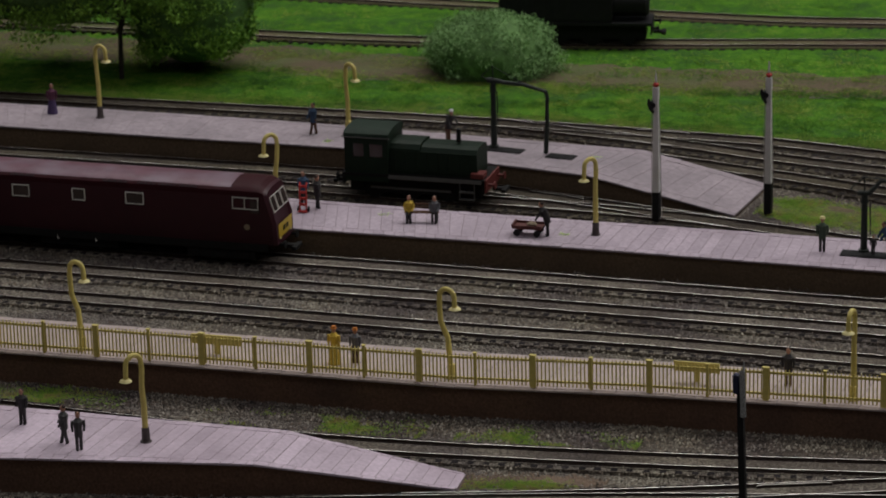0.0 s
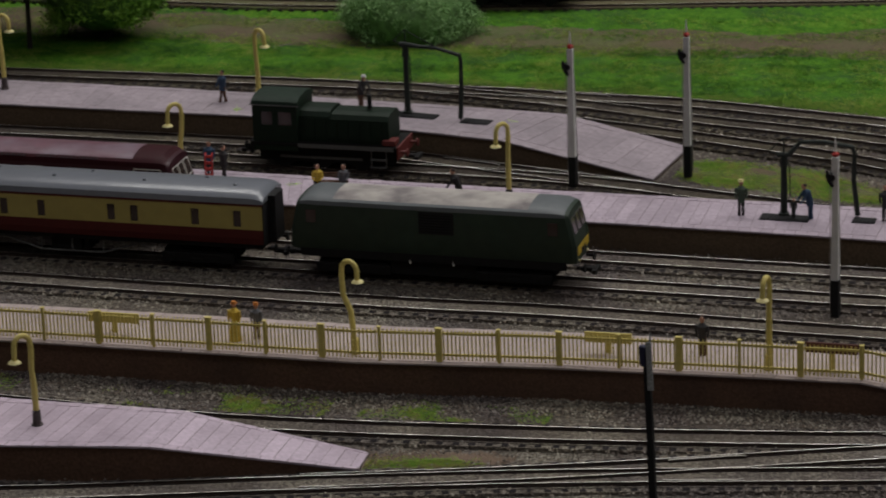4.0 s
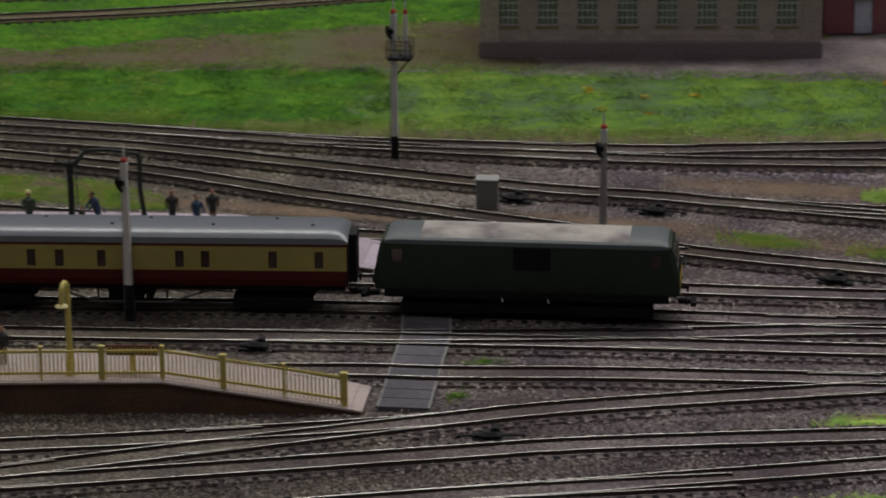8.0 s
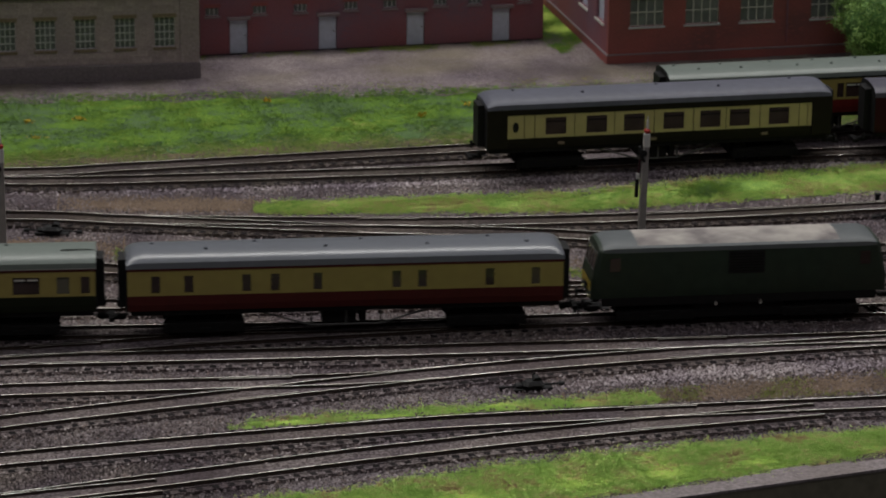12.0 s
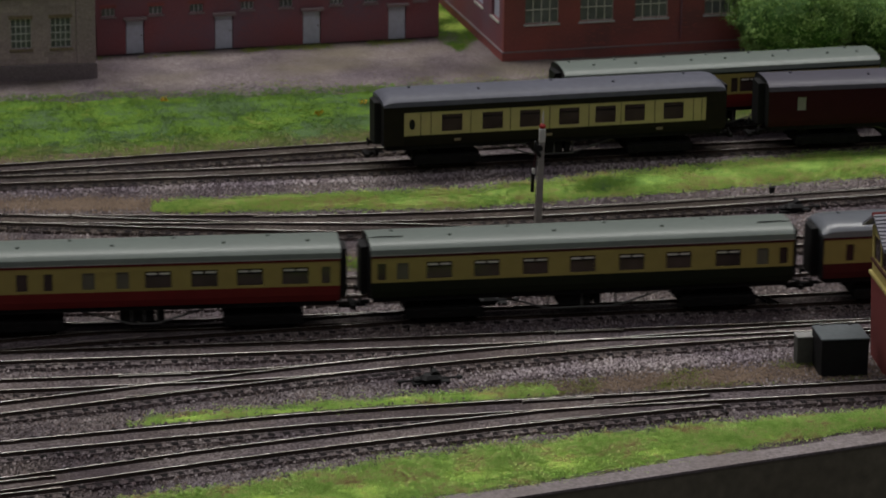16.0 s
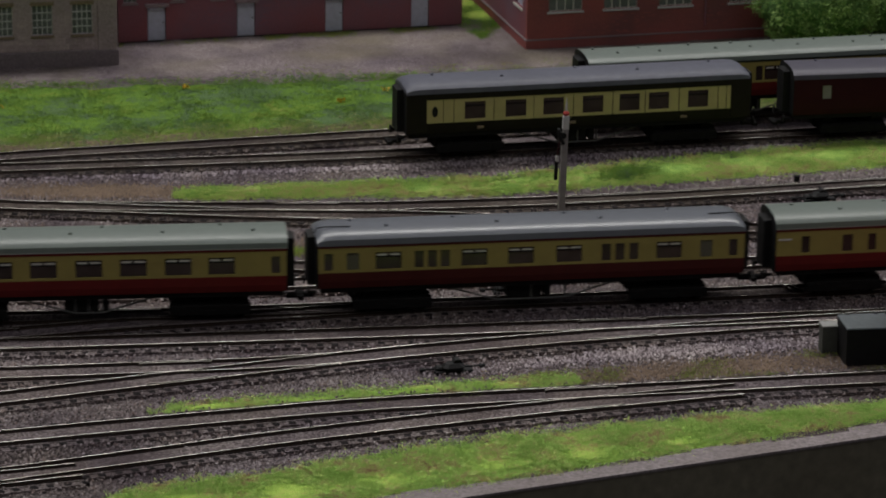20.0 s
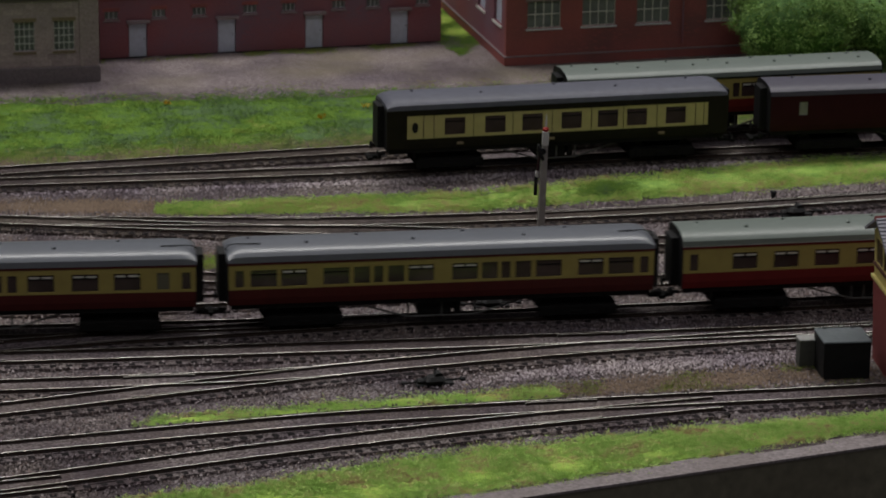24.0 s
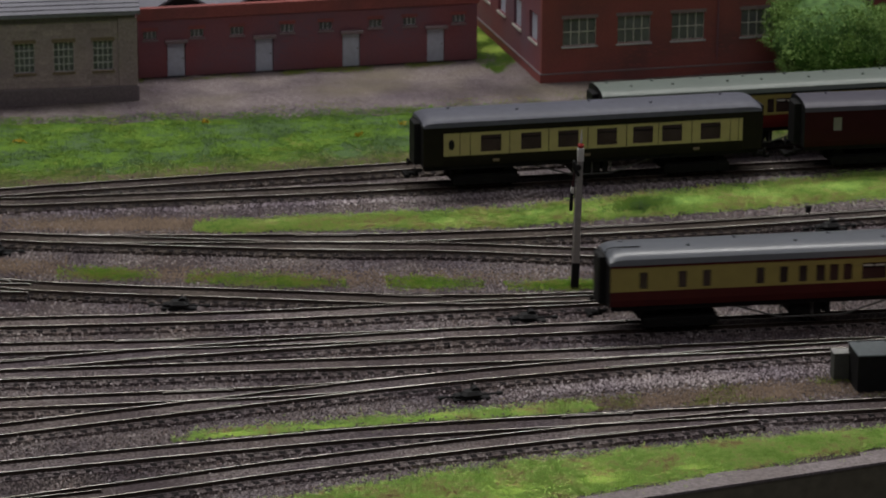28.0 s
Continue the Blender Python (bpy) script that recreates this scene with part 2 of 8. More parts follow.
M_TURF = grassy("turf", [(0.0, (0.3630, 0.5508, 0.0978)), (0.4, (0.4840, 0.7128, 0.1265)), (0.75, (0.6270, 0.7344, 0.1898)), (1.0, (0.5500, 0.4860, 0.1840))], 48.0, 0.0)
M_MIDTURF = grassy("siding_turf", [(0.0, (0.2280, 0.3861, 0.0840)), (0.4, (0.3240, 0.5031, 0.1020)), (0.75, (0.4440, 0.5499, 0.1500)), (1.0, (0.3960, 0.3627, 0.1560))], 30.0, 0.0)
M_GRASS = grassy("grass_blades", [(0.0, (0.3498, 0.5936, 0.1265)), (0.35, (0.4876, 0.7950, 0.1725)), (0.62, (0.6572, 0.8692, 0.2645)), (0.80, (0.6996, 0.7420, 0.2760)), (0.92, (0.5936, 0.4664, 0.2185)), (1.0, (0.4876, 0.3498, 0.1725))], 48.0, 0.38)
M_MIDGRASS = grassy("siding_grass_blades", [(0.0, (0.2400, 0.4212, 0.0900)), (0.35, (0.3480, 0.5616, 0.1140)), (0.65, (0.4920, 0.6435, 0.1620)), (0.85, (0.5520, 0.5382, 0.1920)), (1.0, (0.4320, 0.3276, 0.1560))], 30.0, 0.38)
M_LUSH = grassy("lush_grass_blades", [(0.0, (0.1160, 0.1957, 0.0768)), (0.1, (0.1101, 0.1772, 0.0950)), (0.2, (0.1201, 0.2173, 0.0547)), (0.55, (0.1488, 0.2750, 0.0413)), (0.9, (0.2094, 0.3131, 0.0547)), (1.0, (0.2699, 0.3008, 0.0817))], 15.0, 0.2)
M_MEADOW = grassy("meadow_turf", [(0.0, (0.1044, 0.1730, 0.0672)), (0.1, (0.0963, 0.1545, 0.0823)), (0.2, (0.1058, 0.1875, 0.0449)), (0.55, (0.1289, 0.2410, 0.0346)), (0.9, (0.1841, 0.2771, 0.0449)), (1.0, (0.2347, 0.2616, 0.0701))], 15.0, 0.0)
M_FRESH = grassy("fresh_grass_blades", [(0.0, (0.0361, 0.0910, 0.0240)), (0.22, (0.0516, 0.1468, 0.0192)), (0.48, (0.0903, 0.2285, 0.0192)), (0.72, (0.1849, 0.3204, 0.0360)), (1.0, (0.2838, 0.3344, 0.0800))], 19.0, 0.42)
M_FRESH_TURF = grassy("fresh_turf", [(0.0, (0.0405, 0.1021, 0.0221)), (0.3, (0.0540, 0.1507, 0.0153)), (0.6, (0.0738, 0.2022, 0.0153)), (0.9, (0.1260, 0.2430, 0.0255)), (1.0, (0.1620, 0.2187, 0.0425))], 15.0, 0.0)
M_PALE_FRESH = grassy("pale_fresh_grass", [(0.0, (0.142, 0.246, 0.0374)), (0.5, (0.202, 0.315, 0.0561)), (0.85, (0.24, 0.315, 0.0748)), (1.0, (0.24, 0.209, 0.0901))], 16.0)
M_PALE = grassy("pale_grass", [(0.0, (0.248, 0.313, 0.092)), (0.5, (0.350, 0.396, 0.129)), (0.8, (0.386, 0.377, 0.166)), (1.0, (0.331, 0.267, 0.147))], 16.0)
M_DRY = grassy("dry_grass_blades", [(0.0, (0.156, 0.179, 0.054)), (0.5, (0.258, 0.336, 0.072)), (0.8, (0.276, 0.252, 0.108)), (1.0, (0.276, 0.21, 0.099))], 40.0)
M_WEED = grassy("weed_blades", [(0.0, (0.13, 0.27, 0.035)), (0.45, (0.235, 0.41, 0.055)), (0.75, (0.34, 0.41, 0.085)), (1.0, (0.32, 0.23, 0.10))], 45.0, 0.4)
M_LEAF = leafy("leaves", (0.095, 0.205, 0.050), (0.40, 0.57, 0.19), 45.0)
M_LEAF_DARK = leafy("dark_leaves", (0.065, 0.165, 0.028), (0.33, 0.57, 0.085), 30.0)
M_LEAF_GREY = leafy("grey_leaves", (0.15, 0.28, 0.105), (0.26, 0.42, 0.17), 55.0)
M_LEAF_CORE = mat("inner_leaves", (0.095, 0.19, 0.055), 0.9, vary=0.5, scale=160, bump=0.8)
M_BARK = mat("bark", (0.028, 0.024, 0.020), 0.9, vary=0.4, scale=400, bump=0.7)
M_SLEEPER = mat("sleeper", (0.016, 0.013, 0.014), 0.9, vary=0.35, scale=500, bump=0.4, rnd=0.4, spec=0.15)
M_RAILSIDE = mat("rail_side", (0.031, 0.021, 0.017), 0.85, vary=0.4, scale=500, spec=0.15)
M_RAIL = mat("rail", (0.76, 0.72, 0.67), 0.42, 0.85, vary=0.12, scale=400, stain=0.5, col2=(0.34, 0.27, 0.215), stain_scale=22)
M_SLAB = mat("paving", (0.5750, 0.4752, 0.5614), 0.85, vary=0.14, scale=420, bump=0.25, stain=0.65, col2=(0.3610, 0.2870, 0.3409), stain_scale=20, rnd=0.09)
M_SLAB_MID = mat("worn_paving", (0.4275, 0.3564, 0.4176), 0.85, vary=0.18, scale=420, bump=0.25, stain=0.65, col2=(0.3040, 0.2508, 0.2928), stain_scale=20, rnd=0.09)
M_SLAB_TAN = mat("tan_paving", (0.46, 0.38, 0.36), 0.85, vary=0.12, scale=500, bump=0.25, stain=0.4, col2=(0.36, 0.285, 0.25), stain_scale=30, rnd=0.06)
M_SLAB_FAR = mat("far_paving", (0.345, 0.292, 0.325), 0.85, vary=0.22, scale=260, bump=0.3, stain=0.8, col2=(0.225, 0.195, 0.215), stain_scale=17, rnd=0.05)
M_BRICKFACE = mat("platform_wall", (0.135, 0.078, 0.052), 0.9, vary=0.3, scale=600, bump=0.4, stain=0.5, col2=(0.06, 0.040, 0.033), spec=0.15)
M_WALL_OLIVE = mat("olive_platform_wall", (0.125, 0.088, 0.057), 0.9, vary=0.3, scale=600, bump=0.4, stain=0.5, col2=(0.08, 0.056, 0.04), spec=0.15)
M_JOINT = mat("paving_joint", (0.25, 0.21, 0.225), 0.9, vary=0.2, scale=500)
M_FLOWER = leafy("wildflowers", (0.55, 0.30, 0.03), (0.75, 0.58, 0.06), 40.0)
M_YELLOW = mat("yellow_paint", (0.60, 0.50, 0.145), 0.55, vary=0.12, scale=300, stain=0.25, col2=(0.44, 0.36, 0.10), stain_scale=60)
M_SHADE = mat("lamp_shade", (0.72, 0.64, 0.30), 0.5, vary=0.08)
M_WHITE = mat("white_paint", (0.62, 0.61, 0.60), 0.6, vary=0.08, scale=200, stain=0.3, col2=(0.42, 0.40, 0.38), stain_scale=60)
M_GREYPOST = mat("grey_post", (0.30, 0.28, 0.27), 0.6, vary=0.15, scale=250)
M_BLACK = mat("black_paint", (0.011, 0.011, 0.012), 0.65, vary=0.3, scale=200, spec=0.25)
M_RED = mat("red_paint", (0.42, 0.03, 0.025), 0.5, vary=0.1)
M_CREAM = mat("cream_paint", (0.350, 0.288, 0.086), 0.5, vary=0.08, scale=150, stain=0.3, col2=(0.29, 0.225, 0.075), stain_scale=40)
M_CRIMSON = mat("crimson_paint", (0.080, 0.011, 0.010), 0.5, vary=0.1, scale=150, spec=0.3)
M_BRIGHTRED = mat("bright_crimson_paint", (0.155, 0.013, 0.012), 0.5, vary=0.1, scale=150, spec=0.3)
M_OLIVE = mat("olive_paint", (0.014, 0.018, 0.009), 0.55, vary=0.1, scale=150, spec=0.14)
M_ROOF = mat("coach_roof", (0.155, 0.167, 0.192), 0.28, vary=0.06, scale=200, stain=0.3, col2=(0.125, 0.13, 0.145), stain_scale=25, spec=0.6)
M_ROOF_GREEN = mat("grey_green_roof", (0.1711, 0.2030, 0.1843), 0.38, vary=0.06, scale=200, stain=0.25, col2=(0.1339, 0.1570, 0.1453), stain_scale=25, spec=0.5)
M_ROOF_DARK = mat("dark_roof", (0.1176, 0.1220, 0.1562), 0.5, vary=0.12, scale=200, stain=0.35, col2=(0.0864, 0.0903, 0.1150), spec=0.35)
M_UNDER = mat("underframe", (0.009, 0.0085, 0.0085), 0.8, vary=0.3, scale=300, spec=0.2)
M_TRUSS = mat("grey_truss", (0.10, 0.098, 0.095), 0.6, vary=0.2)
M_GLASS = mat("window_glass", (0.052, 0.036, 0.033), 0.12, vary=0.4, scale=60, spec=0.5)
M_FROST = mat("frosted_glass", (0.13, 0.125, 0.095), 0.3, vary=0.1, scale=60)
M_MILKY = mat("milky_glass", (0.28, 0.28, 0.25), 0.3, vary=0.2, scale=120)
M_SILVER = mat("silver_frame", (0.66, 0.65, 0.60), 0.45, vary=0.1)
M_LOCO = mat("loco_green", (0.0226, 0.0369, 0.0250), 0.55, vary=0.2, scale=120, stain=0.4, col2=(0.0309, 0.0332, 0.0237), stain_scale=30, spec=0.25)
M_DUST = mat("weathered_roof", (0.42, 0.39, 0.36), 0.8, vary=0.12, scale=150, stain=1.0, col2=(0.105, 0.088, 0.098), stain_scale=34)
M_LOCOROOF = mat("green_grey_roof", (0.105, 0.118, 0.125), 0.5, vary=0.1, scale=150)
M_MAROON = mat("maroon_paint", (0.0391, 0.0076, 0.0135), 0.45, vary=0.12, scale=120, stain=0.4, col2=(0.0238, 0.0064, 0.009), stain_scale=25, spec=0.3)
M_LOUVRE = mat("dark_maroon_louvre", (0.020, 0.008, 0.010), 0.6, vary=0.2)
M_MAROONROOF = mat("dusty_maroon_roof", (0.150, 0.070, 0.094), 0.42, vary=0.2, scale=150, stain=0.9, col2=(0.215, 0.165, 0.205), stain_scale=34)
M_PANEL = mat("yellow_panel", (0.52, 0.36, 0.03), 0.5, vary=0.1)
M_STONEWALL = mat("stone_wall", (0.4085, 0.3277, 0.3325), 0.9, vary=0.25, scale=500, bump=0.4, stain=0.6, col2=(0.2850, 0.2346, 0.2546), stain_scale=26, rnd=0.14)
M_STONE_DARK = mat("dark_stone", (0.205, 0.172, 0.186), 0.9, vary=0.25, scale=600, bump=0.3)
M_SLATE = mat("slate", (0.21, 0.21, 0.25), 0.6, vary=0.15, scale=400, stain=0.3, rnd=0.12)
M_BRICK = mat("red_brick", (0.33, 0.098, 0.090), 0.85, vary=0.22, scale=900, bump=0.25, stain=0.75, col2=(0.175, 0.0795, 0.0827), stain_scale=22)
M_BRICK2 = mat("purple_brick", (0.275, 0.098, 0.112), 0.85, vary=0.22, scale=900, bump=0.25, stain=0.85, col2=(0.205, 0.125, 0.165), stain_scale=16)
M_LEAD = mat("pale_sill", (0.2550, 0.2006, 0.2125), 0.8, vary=0.15)
M_BUFF = mat("buff_stone", (0.24, 0.185, 0.125), 0.85, vary=0.15, scale=400)
M_DOORBLUE = mat("door_paint", (0.56, 0.60, 0.72), 0.6, vary=0.1, stain=0.2)
M_PANE = mat("factory_pane", (0.16, 0.17, 0.175), 0.2, vary=0.35, scale=80)
M_BARS = mat("grey_glazing_bars", (0.56, 0.56, 0.58), 0.6, vary=0.1)
M_FASCIA = mat("fascia", (0.19, 0.175, 0.125), 0.8, vary=0.25, scale=150, stain=0.4, col2=(0.13, 0.115, 0.08), stain_scale=18)
M_EDGE = mat("board_edge", (0.27, 0.235, 0.24), 0.9, vary=0.4, scale=500, bump=0.4, stain=0.5, col2=(0.19, 0.16, 0.15))
M_CROSSING = mat("crossing_boards", (0.1081, 0.0993, 0.1169), 0.85, vary=0.25, scale=220, stain=0.6, rnd=0.05)
M_BOXGREY = mat("box_grey", (0.22, 0.22, 0.21), 0.7, vary=0.12, stain=0.3)
M_SKIN = mat("figure_face", (0.42, 0.22, 0.15), 0.7)


M_UMBER = mat("umber_paint", (0.014, 0.0115, 0.008), 0.55, vary=0.15, scale=150, spec=0.16)
M_PALECREAM = mat("pale_cream_paint", (0.50, 0.43, 0.20), 0.5, vary=0.08, scale=150, stain=0.2, col2=(0.38, 0.32, 0.14), stain_scale=40)
M_DEEPMAROON = mat("deep_maroon_paint", (0.034, 0.0052, 0.0085), 0.6, vary=0.15, scale=150, stain=0.4, col2=(0.042, 0.009, 0.013), spec=0.14)
M_ROOF_VAN = mat("van_roof", (0.0903, 0.0861, 0.1140), 0.45, vary=0.1, scale=200, stain=0.3, col2=(0.0688, 0.0656, 0.0855))
M_LOCOGREEN = mat("shunter_green", (0.0066, 0.0168, 0.0090), 0.55, vary=0.2, scale=150, stain=0.4, col2=(0.0096, 0.0120, 0.0083), stain_scale=40, spec=0.2)
M_LOCOROOFDK = mat("dark_cab_roof", (0.014, 0.027, 0.018), 0.65, vary=0.2, scale=150, spec=0.2)
M_DULLRED = mat("dull_red", (0.12, 0.021, 0.018), 0.6, vary=0.2)
M_CRANE = mat("crane_green", (0.014, 0.020, 0.016), 0.6, vary=0.25)
M_BARROW = mat("barrow_red", (0.10, 0.03, 0.025), 0.7, vary=0.25)
M_BROWN = mat("brown_cloth", (0.10, 0.05, 0.03), 0.8, vary=0.2)
M_PURPLE = mat("purple_cloth", (0.10, 0.03, 0.06), 0.8, vary=0.2)
M_PURPLE2 = mat("mauve_skirt", (0.07, 0.045, 0.12), 0.8, vary=0.2)
M_BLUECOAT = mat("blue_cloth", (0.03, 0.06, 0.11), 0.8, vary=0.2)
M_DARKCOAT = mat("black_cloth", (0.028, 0.026, 0.027), 0.8, vary=0.25)
M_GREYDARK = mat("dark_grey_figure", (0.058, 0.056, 0.056), 0.6, vary=0.25)
M_GREYCOAT = mat("grey_cloth", (0.11, 0.11, 0.12), 0.8, vary=0.2)
M_GREENCOAT = mat("green_cloth", (0.05, 0.075, 0.05), 0.8, vary=0.2)
M_YELLOWCOAT = mat("yellow_cloth", (0.55, 0.38, 0.05), 0.8, vary=0.2)
M_ORANGE = mat("orange_hair", (0.50, 0.17, 0.03), 0.8, vary=0.2)
M_HAIR = mat("dark_hair", (0.04, 0.025, 0.02), 0.8, vary=0.2)
M_BASE = mat("lamp_base", (0.075, 0.062, 0.060), 0.8, vary=0.2)
M_SIGNBROWN = mat("sign_brown", (0.09, 0.028, 0.018), 0.6, vary=0.1)
M_LETTER = mat("sign_letters", (0.22, 0.13, 0.07), 0.6, vary=0.1)
M_CABINET = mat("cabinet_green", (0.085, 0.090, 0.080), 0.7, vary=0.15, stain=0.3)
M_BOXPALE = mat("pale_grey_lid", (0.30, 0.30, 0.29), 0.7, vary=0.1)
M_BUNKERLID = mat("bunker_lid", (0.11, 0.13, 0.14), 0.6, vary=0.15, stain=0.3)
M_BRICKBOX = mat("signal_box_brick", (0.22, 0.045, 0.045), 0.85, vary=0.2, scale=700, bump=0.3, stain=0.3)
M_CREAMWOOD = mat("cream_boards", (0.52, 0.43, 0.15), 0.6, vary=0.1)
M_NAVY = mat("navy_paint", (0.018, 0.02, 0.05), 0.6, vary=0.2)
M_SPECKLE = mat("speckled_white", (0.30, 0.31, 0.30), 0.8, vary=0.7, scale=1500)


# ---- mesh helpers ----
class Shape:
    """Gathers corners and faces for one mesh, each face with a material slot."""

    def __init__(self):
        self.v, self.f, self.m, self.weld = [], [], [], False

    def add(self, verts, faces, slot=0):
        k = len(self.v)
        self.v += [tuple(p) for p in verts]
        self.f += [tuple(i + k for i in q) for q in faces]
        self.m += [slot] * len(faces)
        return self

    def box(self, x0, x1, y0, y1, z0, z1, slot=0, c=0.0):
        if c <= 0:
            v = [(x, y, z) for z in (z0, z1) for x, y in ((x0, y0), (x1, y0), (x1, y1), (x0, y1))]
            return self.add(v, [(3, 2, 1, 0), (4, 5, 6, 7), (0, 1, 5, 4), (1, 2, 6, 5), (2, 3, 7, 6), (3, 0, 4, 7)], slot)
        rings = []
        for z, s in ((z0, c), (z0 + c, 0), (z1 - c, 0), (z1, c)):
            a0, a1, b0, b1 = x0 + s, x1 - s, y0 + s, y1 - s
            d = c
            rings.append([(a0 + d, b0, z), (a1 - d, b0, z), (a1, b0 + d, z), (a1, b1 - d, z), (a1 - d, b1, z), (a0 + d, b1, z), (a0, b1 - d, z), (a0, b0 + d, z)])
        return self.rings(rings, slot)

    def rings(self, rings, slot=0, caps=True, closed=True):
        n = len(rings[0])
        v = [p for r in rings for p in r]
        f = []
        for i in range(len(rings) - 1):
            for j in range(n if closed else n - 1):
                a, b = i * n + j, i * n + (j + 1) % n
                f.append((a, b, b + n, a + n))
        if caps and closed:
            f.append(tuple(range(n - 1, -1, -1)))
            f.append(tuple((len(rings) - 1) * n + j for j in range(n)))
        return self.add(v, f, slot)

    def tube(self, pts, radii, seg=8, slot=0):
        pts = [Vector(p) for p in pts]
        if not hasattr(radii, "__len__"):
            radii = [radii] * len(pts)
        rings, last = [], None
        for i, p in enumerate(pts):
            d = (pts[min(i + 1, len(pts) - 1)] - pts[max(i - 1, 0)]).normalized()
            side = last - d * last.dot(d) if last else d.orthogonal()
            side.normalize()
            last = side
            up = d.cross(side)
            rings.append([p + (side * math.cos(2 * math.pi * k / seg) + up * math.sin(2 * math.pi * k / seg)) * radii[i] for k in range(seg)])
        return self.rings(rings, slot)

    def prism(self, poly, axis, a, b, slot=0):
        """A polygon drawn across axis, carried along it from a to b."""
        def at(p, s):
            return (s, p[0], p[1]) if axis == "x" else (p[0], s, p[1]) if axis == "y" else (p[0], p[1], s)
        return self.rings([[at(p, a) for p in poly], [at(p, b) for p in poly]], slot)

    def ball(self, c, r, seg=8, slot=0, squash=(1, 1, 1)):
        rows = [[(c[0] + r * squash[0] * math.sin(t) * math.cos(2 * math.pi * k / seg), c[1] + r * squash[1] * math.sin(t) * math.sin(2 * math.pi * k / seg), c[2] - r * squash[2] * math.cos(t)) for k in range(seg)] for t in (0.25, 0.85, 1.57, 2.3, 2.9)]
        return self.rings(rows, slot)

    def data(self, name, mats, smooth=False):
        me = bpy.data.meshes.new(name)
        me.from_pydata(self.v, [], self.f)
        for m in mats:
            me.materials.append(m)
        if len(mats) > 1:
            me.polygons.foreach_set("material_index", self.m)
        if smooth:
            me.polygons.foreach_set("use_smooth", [True] * len(me.polygons))
        me.update()
        b = bmesh.new()
        b.from_mesh(me)
        if self.weld:
            bmesh.ops.remove_doubles(b, verts=b.verts, dist=1e-6)
        bmesh.ops.recalc_face_normals(b, faces=b.faces)
        b.to_mesh(me)
        b.free()
        if smooth:
            me.set_sharp_from_angle(angle=radians(35))
        return me


def part(name, shape, mats, parent=None, label="", smooth=False):
    ob = new(name, shape.data(name, mats if isinstance(mats, (list, tuple)) else [mats], smooth))
    if parent:
        ob.parent = parent
    if label:
        ob["label"] = label
    return ob


def stuff(name, verts, faces, material, label, category, parent=None):
    """One mesh of many small pieces, from arrays; all faces have as many corners."""
    me = bpy.data.meshes.new(name)
    n, k = faces.shape
    me.vertices.add(len(verts))
    me.vertices.foreach_set("co", verts.astype(np.float32).ravel())
    me.loops.add(n * k)
    me.loops.foreach_set("vertex_index", faces.astype(np.int32).ravel())
    me.polygons.add(n)
    me.polygons.foreach_set("loop_start", np.arange(0, n * k, k, dtype=np.int32))
    me.materials.append(material)
    me.update(calc_edges=True)
    ob = new(name, me)
    ob.parent = parent
    return tagged(ob, label, category, "", "stuff")


def thing(name, label, category, m=None, group="", kind=""):
    ob = new(name)
    ob.empty_display_size = 0.01
    if m is not None:
        ob.matrix_world = m
    return tagged(ob, label, category, group, kind)


def curve(pts, step=0.01):
    """A smooth line through points, in even steps: places and headings."""
    p = np.array([pts[0]] + list(pts) + [pts[-1]], float)
    p[0], p[-1] = 2 * p[1] - p[2], 2 * p[-2] - p[-3]
    out = []
    for i in range(1, len(p) - 2):
        t = np.linspace(0, 1, max(3, int(np.linalg.norm(p[i + 1] - p[i]) / 0.004)), endpoint=False)[:, None]
        a, b, c, d = p[i - 1], p[i], p[i + 1], p[i + 2]
        out.append(0.5 * (2 * b + (c - a) * t + (2 * a - 5 * b + 4 * c - d) * t**2 + (3 * b - a - 3 * c + d) * t**3))
    q = np.concatenate(out + [p[-2][None]])
    s = np.r_[0, np.cumsum(np.linalg.norm(np.diff(q, axis=0), axis=1))]
    n = max(2, int(round(s[-1] / step)) + 1)
    e = np.linspace(0, s[-1], n)
    xy = np.stack([np.interp(e, s, q[:, 0]), np.interp(e, s, q[:, 1])], 1)
    d = np.gradient(xy, axis=0)
    return xy, d / np.linalg.norm(d, axis=1)[:, None]


def along(pts, x):
    """y of a line of points at x."""
    return float(np.interp(x, [p[0] for p in pts], [p[1] for p in pts]))


